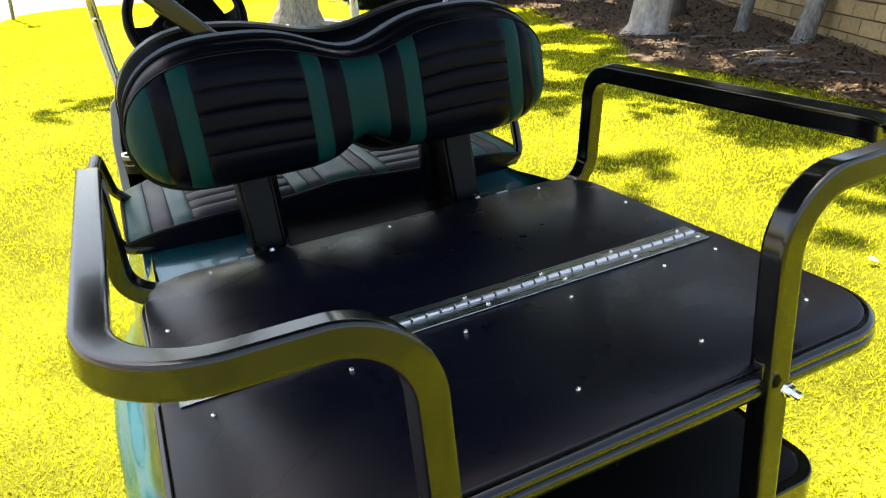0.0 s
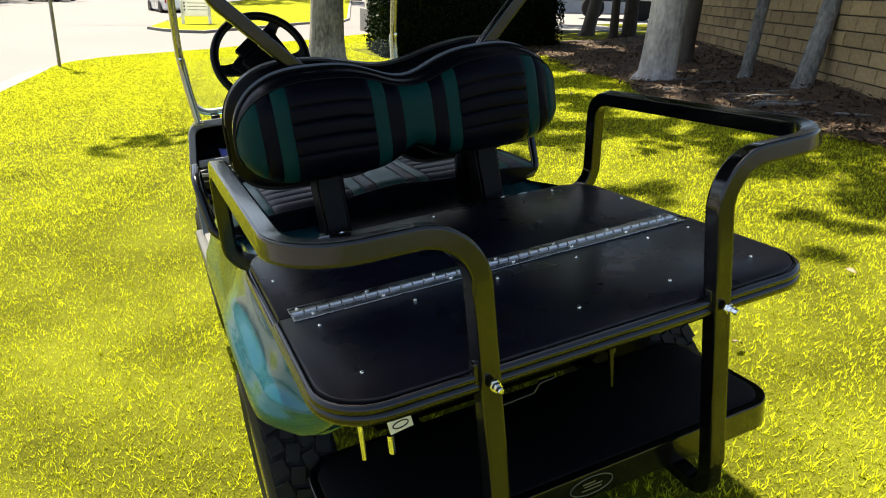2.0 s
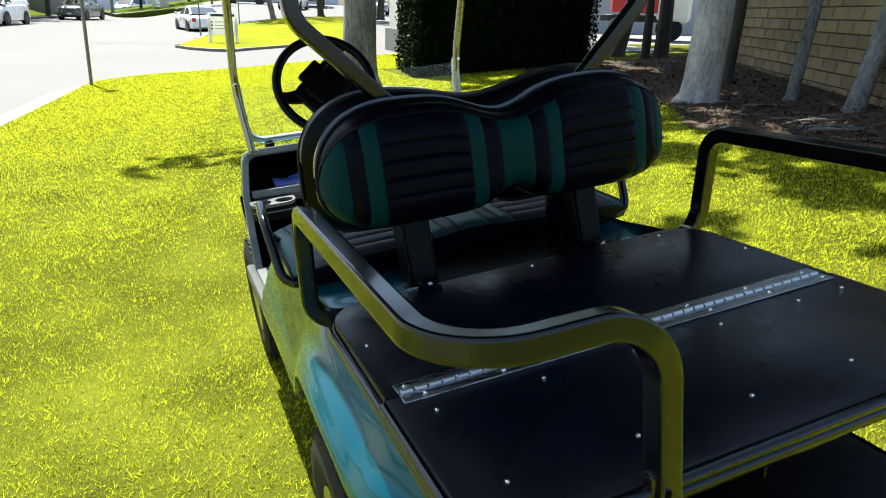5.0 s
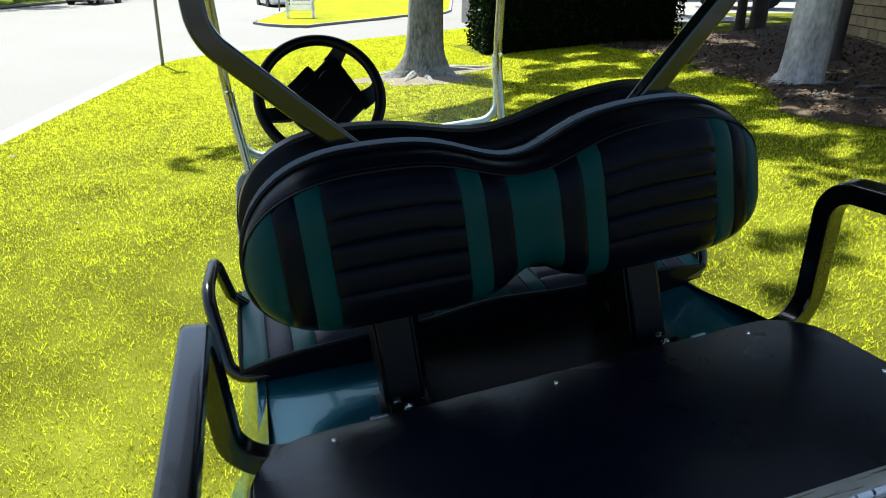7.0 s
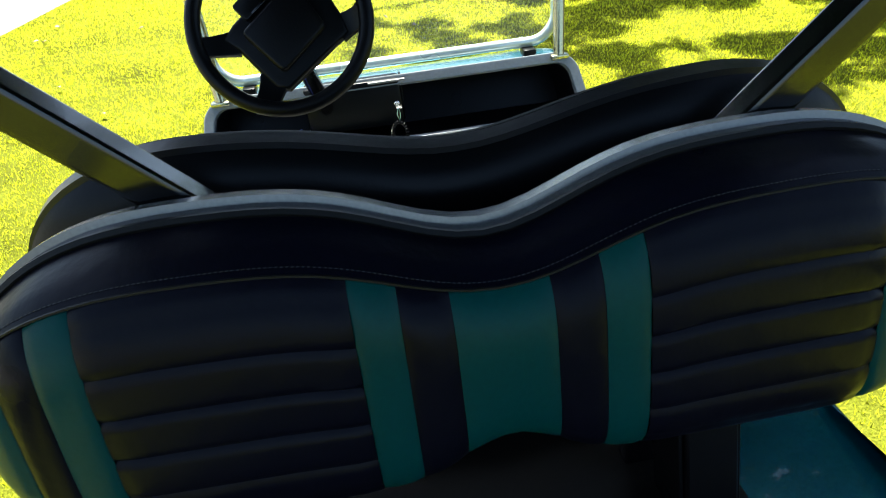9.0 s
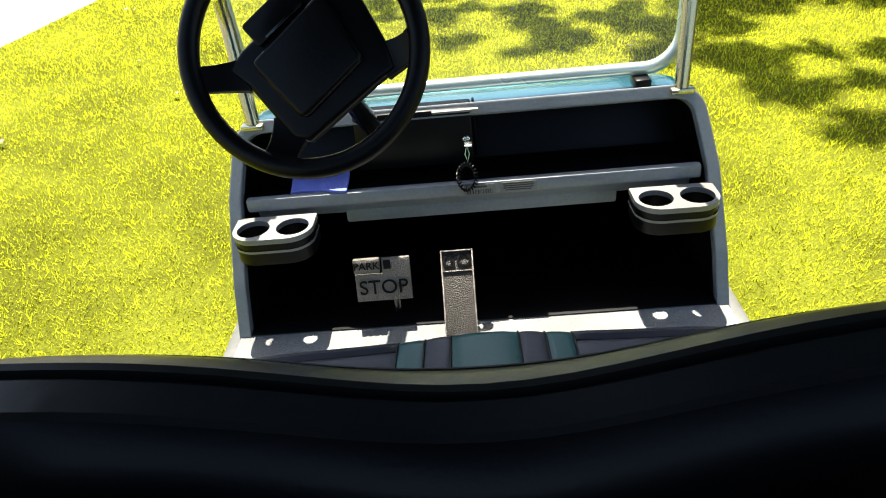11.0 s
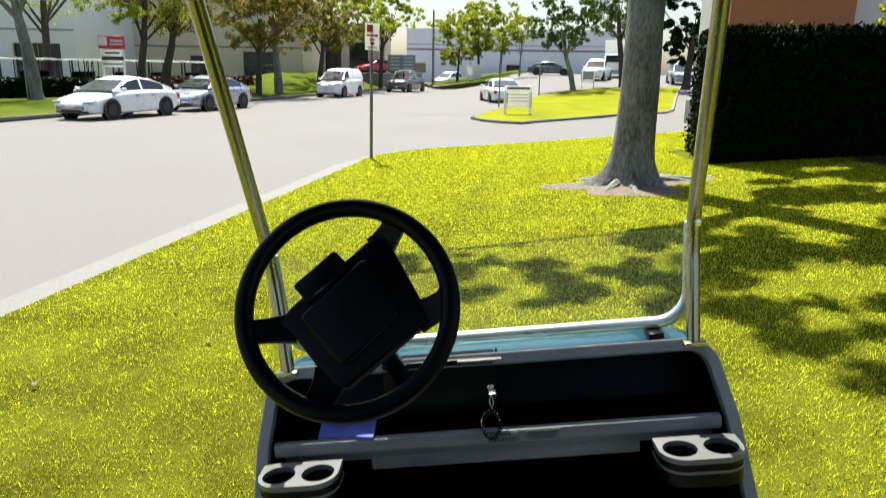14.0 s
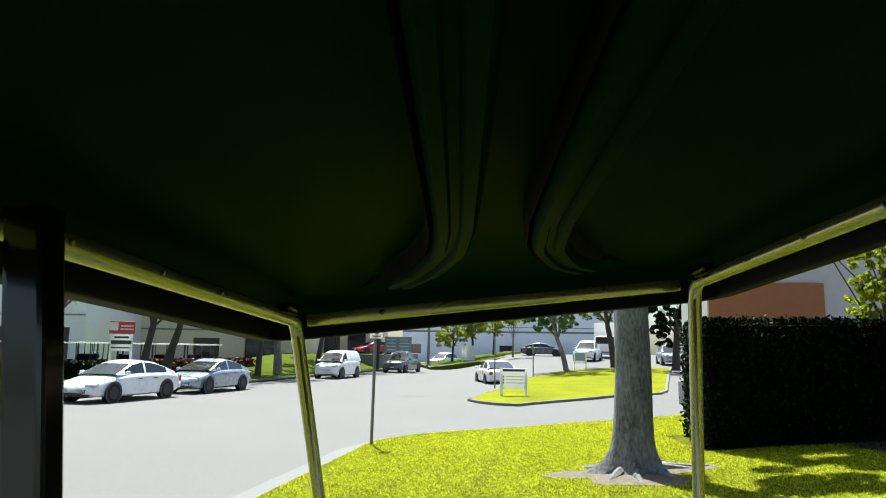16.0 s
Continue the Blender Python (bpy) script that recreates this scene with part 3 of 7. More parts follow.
def deck():
    thing = part("cargo_deck", bmesh.new(), M_DECK, cart, "black textured cargo deck board in two hinged leaves")
    bm = bmesh.new()
    plate(bm, round_rect(-DX, DY0, DX, HINGE - 0.002, (0, 0, 0.1, 0.1), 8), DZ - 0.018, DZ, 0.004)
    part("rear_leaf", bm, M_DECK, thing)
    bm = bmesh.new()
    plate(bm, round_rect(-DX, HINGE + 0.002, DX, DY1, (0.10, 0.10, 0, 0), 8), DZ - 0.018, DZ, 0.004)
    part("front_leaf", bm, M_DECK, thing)
    # rounded trim round the edge, and a steel frame under it
    for name, a, b, z, grow, r in (("rear_trim", DY0, HINGE, DZ - 0.014, 0.004, 0.011), ("frame_lip", DY0, DY1, DZ - 0.031, 0.003, 0.0135)):
        o = round_rect(-DX - grow, a - grow, DX + grow, b + (grow if b == DY1 else 0), (0.1 if b == DY1 else 0.01, 0.1 if b == DY1 else 0.01, 0.1, 0.1), 8)
        bm = bmesh.new()
        sweep(bm, [(x, y, z) for x, y in o], ring_profile("square" if r > 0.015 else "round", r, 10), closed=True)
        part(name, bm, M_STEEL, thing, "black steel edge frame")
    # piano hinge
    for sy, name in ((-1, "hinge_leaf"), (1, "hinge_leaf")):
        bm = bmesh.new()
        block(bm, (0, HINGE + sy * 0.0185, DZ + 0.0017), (2 * DX - 0.05, 0.031, 0.0022), 0.0006, seg=1)
        part(name, bm, M_ALU, thing, "aluminium hinge strip")
    kn = bmesh.new()
    lathe(kn, [(0.0042, -0.011), (0.0048, -0.0105), (0.0048, 0.0105), (0.0042, 0.011)], 8, Matrix.Translation((0, HINGE, DZ + 0.004)) @ Matrix.Rotation(radians(90), 4, "Y"))
    first = None
    x = -DX + 0.04
    while x < DX - 0.03:
        if first is None:
            first = part("hinge_knuckle", kn, M_ALU, thing)
            first.location.x = x
        else:
            o = new("hinge_knuckle", first.data)
            o.parent, o.location.x = thing, x
        x += 0.0262
    sb = bmesh.new()
    screw(sb, 0, 0, 0)
    sc = part("screw", sb, M_CHROME, thing, "small zinc screw")
    places = [(x, 0.0) for x in (-0.433, -0.217, 0.0, 0.217, 0.433)] + [(x, 0.215) for x in (-0.45, -0.25, -0.06, 0.14, 0.34, 0.46)]
    places += [(-0.385, 0.697), (0.0, 0.697), (0.385, 0.697), (-0.485, 0.5), (0.485, 0.5)]
    heads = [(x - 0.012, HINGE + 0.02) for x in (-0.46, -0.31, -0.155, 0.0, 0.155, 0.31, 0.47)] + [(x + 0.012, HINGE - 0.02) for x in (-0.46, -0.31, -0.155, 0.0, 0.155, 0.31, 0.46)]
    sc.location = (*places[0], DZ)
    for i, (x, y) in enumerate(places[1:] + heads):
        o = new("screw", sc.data)
        o.parent, o.location = thing, (x, y, DZ + (0.0025 if i >= len(places) - 1 else 0))
    for s in (-1, 1):
        bm = bmesh.new()
        block(bm, (s * 0.305, 0.733, DZ - 0.001), (0.03, 0.006, 0.005), 0.001)
        part("latch", bm, M_ALU, thing)


deck()


# grab rails: one on each side, bent down at the back into a post
def grab_rail(sx):
    thing = part("grab_rail", bmesh.new(), M_STEEL, cart, "black square-tube grab rail with a bolted rear post")
    top = 1.030 + 0.004 * sx
    side = 0.553 if sx > 0 else -0.542
    pts = [(sx * 0.42, 0.715, 0.748), (side + sx * 0.004, 0.748, 0.752), (side, 0.702, top), (side + 0.004 * (sx < 0), -0.078, top), (sx * 0.249, -0.086, top), (sx * 0.249, -0.104, 0.40)]
    bm = bmesh.new()
    sweep(bm, fillet(pts, [0, 0.09, 0.07, 0.12, 0.095, 0], 14), ring_profile("square", 0.019), up=Vector((0, 0, 1)))
    part("tube", bm, M_STEEL, thing)
    bm = bmesh.new()
    lathe(bm, [(0.011, 0), (0.011, 0.004), (0.009, 0.0045), (0.009, 0.012), (0.006, 0.012), (0.006, 0.022), (0.004, 0.024), (0.0001, 0.024)], 6, Matrix.Translation((sx * 0.249, -0.122, 0.76)) @ Matrix.Rotation(radians(90), 4, "X"))
    part("bolt", bm, M_CHROME, thing, "zinc hex bolt")
    bm = bmesh.new()
    block(bm, (sx * 0.25, -0.092, 0.77), (0.05, 0.02, 0.05), 0.004)
    part("bracket", bm, M_STEEL, thing)


grab_rail(-1)
grab_rail(1)


# cart body
def both(f):
    f(-1)
    f(1)


def fender(s):
    """The rear body's side: from the deck's edge out over the wheel to the arch's lip, and forward to the seat's side."""
    bm = bmesh.new()

    def lip(y):
        # lower edge: round the wheel, low in front of it
        d = (y - 0.55) / 0.47
        arch = 0.28 + 0.355 * math.sqrt(max(0.0, 1 - min(1.0, abs(d)) ** 2.2))
        if y < 0.55:
            return max(arch, 0.60 + 0.09 * smooth(0.14, 0.0, y))
        return max(arch, 0.43)

    def f(u, v):
        y = 0.0 + 1.62 * u
        top = 0.752 - 0.03 * smooth(0.75, 1.1, y) - 0.05 * smooth(1.25, 1.6, y)
        bot = lip(y)
        flare = (0.026 * math.exp(-((y - 0.5) / 0.42) ** 2) + 0.012)
        z = top + (bot - top) * v
        x = 0.490 + 0.078 * (1 - (1 - v) ** 2.2) + flare * smooth(0.4, 0.9, v) - 0.13 * smooth(0.26, 0.0, y) * (0.35 + 0.65 * v)
        x += 0.004 * math.exp(-((v - 0.62) / 0.05) ** 2)
        if v > 0.96:
            x -= 0.02
        return Vector((s * x, y - 0.03 * (1 - v) * smooth(0.2, 0.0, y), z))
    us = span(0, 1, 60)
    vs = span(0, 0.95, 22) + [0.965, 1.0]
    sheet(bm, f, us, vs, s < 0)
    # inner return of the lip and the rear end
    a = [f(u, 1.0) for u in us]
    r0 = [bm.verts.new(p) for p in a]
    r1 = [bm.verts.new((s * (abs(p.x) - 0.05), p.y + (0.02 if p.y < 0.1 else 0), p.z + 0.015)) for p in a]
    for j in range(len(us) - 1):
        bm.faces.new((r0[j], r0[j + 1], r1[j + 1], r1[j]))
    e = [f(0.0, v) for v in vs]
    r0 = [bm.verts.new(p) for p in e]
    r1 = [bm.verts.new((s * 0.33, 0.05, min(p.z, 0.745))) for p in e]
    for j in range(len(vs) - 1):
        bm.faces.new((r0[j], r1[j], r1[j + 1], r0[j + 1]))
    part("rear_fender", bm, M_BODY, cart, "glossy dark teal rear fender", doubles=0.0005)


both(fender)

bm = bmesh.new()
block(bm, (0, 0.99, 0.703), (1.03, 0.50, 0.035), 0.014, seg=3)
part("body_top", bm, M_BODY, cart, "glossy dark teal body top")
bm = bmesh.new()
block(bm, (0, 0.86, 0.52), (0.66, 0.94, 0.30), 0.02)
part("underbody", bm, M_SHELL, cart, "black underbody and axle housing")
bm = bmesh.new()
block(bm, (0, 1.34, 0.60), (1.0, 0.42, 0.24), 0.02)
part("seat_base", bm, M_BODY, cart)
bm = bmesh.new()
plate(bm, round_rect(-0.195, 0.70, 0.235, 1.052, 0.02), 0.7205, 0.729, 0.002)
part("cover_plate", bm, M_COVER, cart, "flat dull brown-black cover plate behind the seat")
pipe("body_lip", [(-0.47, 1.068, 0.722), (0.47, 1.068, 0.722)], 0.0045, M_BODY, cart, kind="round", n=8, label="rounded teal lip behind the seat")


def backrest_bracket(s):
    b = part("backrest_bracket", bmesh.new(), M_SHELL, cart, "black folded steel backrest bracket")
    bm = bmesh.new()
    m = Matrix.Rotation(radians(-12), 4, "X")
    block(bm, (s * 0.245, 0.835, 0.86), (0.062, 0.03, 0.27), 0.003, m, 1)
    part("upright", bm, M_SHELL, b)
    for x in (0.2105, 0.2795):
        bm = bmesh.new()
        block(bm, (s * x, 0.86, 0.83), (0.005, 0.075, 0.20), 0.001, m, 1)
        part("side_plate", bm, M_SHELL, b)
    bm = bmesh.new()
    block(bm, (s * 0.25, 0.80, 0.752), (0.09, 0.09, 0.006), 0.002)
    block(bm, (s * 0.25, 0.765, 0.757), (0.06, 0.012, 0.03), 0.002)
    part("foot", bm, M_SHELL, b)
    for x, y, z in ((0.25, 0.757, 0.768), (0.262, 0.80, 0.757), (0.235, 0.812, 0.93)):
        bm = bmesh.new()
        lathe(bm, [(0.009, 0), (0.009, 0.003), (0.0065, 0.004), (0.0065, 0.008), (0.004, 0.0095), (0.0001, 0.0095)], 8,
              Matrix.Translation((s * x, y, z)) @ Matrix.Rotation(radians(90 if y < 0.79 or z > 0.9 else 0), 4, "X"))
        part("bolt", bm, M_CHROME, b, "zinc bolt")


both(backrest_bracket)


def hip_restraint(s):
    pipe("hip_restraint", [(s * 0.46, 1.06, 0.728), (s * 0.555, 1.065, 0.735), (s * 0.572, 1.14, 0.90), (s * 0.558, 1.30, 0.915), (s * 0.545, 1.36, 0.80), (s * 0.49, 1.36, 0.74)], 0.0135, M_STEEL, cart,
         [0, 0.045, 0.07, 0.05, 0.03, 0], label="black bent tube hip restraint")


both(hip_restraint)


# wheels
def wheel(name, x, y, r, w, s):
    t = part(name, bmesh.new(), M_TYRE, cart, "black tyre with worn block tread on a steel rim")
    place = Matrix.Translation((s * x, y, r)) @ Matrix.Rotation(radians(90 * s), 4, "Y")
    bm = bmesh.new()
    h = w / 2
    lathe(bm, [(r * 0.56, -h * 0.86), (r * 0.72, -h), (r * 0.88, -h * 0.97), (r * 0.955, -h * 0.84), (r * 0.972, -h * 0.5), (r * 0.975, 0), (r * 0.972, h * 0.5), (r * 0.955, h * 0.84), (r * 0.88, h * 0.97), (r * 0.72, h), (r * 0.56, h * 0.86), (r * 0.5, h * 0.6), (r * 0.5, -h * 0.6)], 48, place)
    tyre = part("tyre", bm, M_TYRE, t)
    bm = bmesh.new()
    n = 34
    for k in range(n):
        a = 2 * math.pi * k / n
        for j, off in ((-0.6, 0), (-0.2, 0.5), (0.2, 0), (0.6, 0.5)):
            b = a + off * 2 * math.pi / n
            c = place @ Vector((r * 0.982 * math.cos(b), r * 0.982 * math.sin(b), j * h * 1.02))
            m = (place.to_3x3().to_4x4() @ Matrix.Rotation(b, 4, "Z") @ Matrix.Rotation(radians(14 if j * off else -14), 4, "X"))
            block(bm, c, (0.014, 2 * math.pi * r / n * 0.74, h * 0.36), 0, m)
    part("tread", bm, M_TYRE, tyre)
    bm = bmesh.new()
    lathe(bm, [(r * 0.52, h * 0.86), (r * 0.54, h * 0.9), (r * 0.5, h * 0.8), (r * 0.4, h * 0.45), (r * 0.2, h * 0.5), (r * 0.17, h * 0.75), (0.0001, h * 0.78)], 32, place)
    part("rim", bm, M_STRUT, t, "painted steel rim")


both(lambda s: wheel("rear_wheel", 0.517, 0.55, 0.275, 0.17, s))
both(lambda s: wheel("front_wheel", 0.475, 2.24, 0.265, 0.16, s))


# rear step with its frame
def rear_step():
    t = part("rear_step", bmesh.new(), M_TREAD, cart, "black fold-down rear footstep in a steel frame")
    bm = bmesh.new()
    plate(bm, round_rect(-0.505, -0.012, 0.505, 0.30, (0.07, 0.07, 0.06, 0.06), 8), 0.40, 0.424, 0.006)
    part("board", bm, M_TREAD, t, "matt black tread board")
    bm = bmesh.new()
    o = round_rect(-0.512, -0.02, 0.512, 0.305, (0.07, 0.07, 0.06, 0.06), 8)
    sweep(bm, [(x, y, 0.388) for x, y in o], ring_profile("square", 0.011, r2=0.032), closed=True)
    part("edge_frame", bm, M_STEEL, t)
    for s in (-1, 1):
        pipe("foot_bracket", [(s * 0.249, -0.103, 0.42), (s * 0.249, -0.098, 0.315), (s * 0.249, 0.06, 0.325), (s * 0.249, 0.12, 0.37), (s * 0.249, 0.45, 0.42)], 0.018, M_STEEL, t, 0.045, kind="square")
    bm = bmesh.new()
    o = [(0.052 * math.cos(2 * math.pi * k / 32), 0.021 * math.sin(2 * math.pi * k / 32)) for k in range(32)]
    m = Matrix.Translation((0.0, -0.032, 0.390)) @ Matrix.Rotation(radians(90), 4, "X")
    sweep(bm, [m @ Vector((x, y, 0)) for x, y in o], ring_profile("round", 0.0013, 6), closed=True)
    for dx, dz, w in ((-0.006, 0.007, 0.03), (0.004, 0.0, 0.044), (0.0, -0.008, 0.05)):
        block(bm, (dx, -0.0323, 0.390 + dz), (w, 0.001, 0.0035))
    part("emblem", bm, mat("pale_gold_print", (0.1, 0.095, 0.05), 0.5), t, "oval pale emblem with plain bars")


rear_step()


def under_deck():
    for x, z in ((-0.43, 0.545), (0.141, 0.515)):
        bm = bmesh.new()
        lathe(bm, [(0.006, 0), (0.006, 0.085), (0.011, 0.085), (0.011, 0.2), (0.0001, 0.2)], 10, Matrix.Translation((x, 0.09, z)))
        part("shock_rod", bm, M_CHROME if x < 0 else M_STEEL, cart, "bright steel rod under the deck")
    bm = bmesh.new()
    lathe(bm, [(0.007, 0), (0.007, 0.04), (0.0001, 0.04)], 8, Matrix.Translation((-0.377, 0.08, 0.545)))
    part("stud", bm, M_CHROME, cart)
    tag = part("hanging_tag", bmesh.new(), M_WHITE, cart, "white sticker tag with a dark oval mark")
    bm = bmesh.new()
    m = Matrix.Translation((-0.394, -0.05, 0.700)) @ Matrix.Rotation(radians(-8), 4, "Y")
    block(bm, (0, 0, 0), (0.042, 0.0015, 0.036), 0.0004, m.to_3x3().to_4x4(), 1)
    for v in bm.verts:
        v.co += m.translation
    part("card", bm, M_WHITE, tag)
    bm = bmesh.new()
    o = [(0.014 * math.cos(2 * math.pi * k / 20), 0.0065 * math.sin(2 * math.pi * k / 20) - 0.005) for k in range(20)]
    sweep(bm, [m @ Vector((x, -0.0012, z)) for x, z in o], ring_profile("round", 0.0012, 5), closed=True)
    block(bm, m @ Vector((0, -0.0014, 0.008)), (0.03, 0.001, 0.004))
    part("mark", bm, M_INK, tag)
    bm = bmesh.new()
    block(bm, (0.0, 0.06, 0.70), (0.9, 0.03, 0.05), 0.006)
    part("cross_member", bm, M_STEEL, cart)
    pipe("hook", [(-0.14, 0.10, 0.60), (-0.13, 0.10, 0.552), (-0.05, 0.10, 0.556), (-0.035, 0.10, 0.575), (0.0, 0.10, 0.577)], 0.004, M_STEEL, cart, 0.01)


under_deck()

# ---------- floor, cowl and dash ----------
bm = bmesh.new()
prof = [(1.28, 0.495), (1.965, 0.495)]
for (y0, z0), (y1, z1) in zip(prof, prof[1:]):
    w = 0.545
    v = [bm.verts.new(p) for p in ((-w, y0, z0), (w, y0, z0), (w, y1, z1), (-w, y1, z1))]
    bm.faces.new(v)
g = bmesh.ops.extrude_face_region(bm, geom=bm.faces[:])
for e in g["geom"]:
    if isinstance(e, bmesh.types.BMVert):
        e.co.z -= 0.03
        e.co.y += 0.02
bmesh.ops.recalc_face_normals(bm, faces=bm.faces)
part("floor_mat", bm, M_MAT, cart, "worn grey rubber floor mat", smooth=False)


# toe board; its flat part from y 1.95 paints the dash's shadow on the floor
bm = bmesh.new()
for y0, z0, y1, z1 in ((1.95, 0.4985, 2.10, 0.507), (2.10, 0.507, 2.165, 0.55), (2.165, 0.55, 2.23, 0.69), (2.23, 0.69, 2.24, 0.73)):
    v = [bm.verts.new(p) for p in ((-0.535, y0, z0), (0.535, y0, z0), (0.535, y1, z1), (-0.535, y1, z1))]
    bm.faces.new(v)
g = bmesh.ops.extrude_face_region(bm, geom=bm.faces[:])
for e in g["geom"]:
    if isinstance(e, bmesh.types.BMVert):
        e.co.z -= 0.02
        e.co.y += 0.02
bmesh.ops.recalc_face_normals(bm, faces=bm.faces)
part("toe_board_floor_shade", bm, M_SHELL, cart, "black moulded toe board, its flat strip black for the shade on the floor", doubles=0.0005)


def rocker(s):
    bm = bmesh.new()
    block(bm, (s * 0.56, 1.52, 0.455), (0.035, 1.06, 0.07), 0.01)
    part("rocker_panel", bm, M_ROCKER, cart, "pale grey rocker panel below the floor")


both(rocker)

# cowl: outer teal skin with a grey rim and dark inside
RIM = [(0.535, 1.955, 0.48), (0.533, 2.005, 0.60), (0.522, 2.085, 0.77), (0.493, 2.155, 0.895)]
rim = [Vector((-x, y, z)) for x, y, z in RIM] + [Vector((x, y, z)) for x, y, z in RIM[::-1]]
rim[3] += Vector((0, 0, 0.02))
rim[4] += Vector((0, 0, 0.02))
rim_f = fillet(rim, [0, 0.2, 0.3, 0.055, 0.055, 0.3, 0.2, 0], 7)
bm = bmesh.new()
sweep(bm, rim_f, ring_profile("square", 0.014, r2=0.012), up=Vector((0, -1, 0)))
part("dash_rim", bm, M_GREY, cart, "grey rounded rim round the dash opening")
bm = bmesh.new()
rows_ = []
for k, (dy, sc, dz) in enumerate(((0.0, 1.0, 0.0), (0.03, 1.012, 0.006), (0.10, 1.012, 0.004), (0.22, 0.99, -0.05), (0.36, 0.93, -0.14), (0.46, 0.84, -0.22), (0.50, 0.7, -0.26))):
    rows_.append([bm.verts.new((p.x * sc, p.y + dy, max(0.3, 0.43 + (p.z - 0.43) * (1 + dz)) if p.z > 0.5 else p.z - 0.02)) for p in rim_f])
for a, b in zip(rows_, rows_[1:]):
    for j in range(len(a) - 1):
        bm.faces.new((a[j], a[j + 1], b[j + 1], b[j]))
bm.faces.new(rows_[-1])
bmesh.ops.recalc_face_normals(bm, faces=bm.faces)
part("front_cowl", bm, M_BODY, cart, "glossy dark teal front cowl")
# dark lining
bm = bmesh.new()
rows_ = []
for dy, sc, dz in ((0.004, 0.975, -0.006), (0.12, 0.965, -0.016), (0.17, 0.95, -0.03)):
    rows_.append([bm.verts.new((p.x * sc, p.y + dy, p.z + dz)) for p in rim_f])
for a, b in zip(rows_, rows_[1:]):
    for j in range(len(a) - 1):
        bm.faces.new((a[j], b[j], b[j + 1], a[j + 1]))
bm.faces.new(rows_[-1])
part("dash_lining", bm, M_SHELL, cart, "black moulded dash lining")
# tray, shelf bar and lower panel
bm = bmesh.new()
block(bm, (0, 2.16, 0.755), (0.98, 0.15, 0.02), 0.004)
part("dash_tray", bm, M_SHELL, cart)
bm = bmesh.new()
block(bm, (0, 2.088, 0.760), (1.0, 0.022, 0.032), 0.006)
part("dash_shelf_bar", bm, M_GREY, cart, "grey painted dash shelf bar")
bm = bmesh.new()
block(bm, (0.0, 2.118, 0.728), (0.98, 0.012, 0.05), 0.003, Matrix.Rotation(radians(24), 4, "X"))
part("dash_lower_panel", bm, M_GREY, cart)
bm = bmesh.new()
block(bm, (0.02, 2.128, 0.695), (0.62, 0.02, 0.035), 0.006)
part("dash_lower_bead", bm, M_GREY, cart)
bm = bmesh.new()
block(bm, (-0.115, 2.17, 0.86), (0.26, 0.06, 0.13), 0.006)
block(bm, (0.02, 2.19, 0.86), (0.006, 0.02, 0.13), 0.001)
part("switch_panel", bm, M_SHELL, cart, "black switch panel beside the column")
bm = bmesh.new()
block(bm, (-0.02, 2.137, 0.921), (0.10, 0.012, 0.005), 0.001)
part("panel_trim", bm, M_CUP, cart)
# printed labels on the shelf bar
sticker = part("barcode_sticker", bmesh.new(), M_WHITE, cart, "silver-white sticker with bars")
lm = Matrix.Translation((0.0, 2.0755, 0.760))
for x, w in ((0.015, 0.082), (0.105, 0.08)):
    bm = bmesh.new()
    block(bm, lm @ Vector((x, -0.0068, 0.003)), (w, 0.001, 0.024))
    part("paper", bm, M_CUP, sticker)
rnd = random.Random(4)
bm = bmesh.new()
x = -0.012
while x < 0.05:
    w = rnd.choice((0.001, 0.0015, 0.0025))
    block(bm, lm @ Vector((x, -0.0076, -0.002)), (w, 0.0006, 0.010))
    x += w + rnd.choice((0.001, 0.0018))
block(bm, lm @ Vector((0.022, -0.0076, 0.010)), (0.03, 0.0006, 0.004))
for k in range(4):
    block(bm, lm @ Vector((0.105, -0.0076, 0.012 - 0.005 * k)), (0.066 - 0.01 * (k == 3), 0.0006, 0.0022))
part("bars", bm, M_INK, sticker)


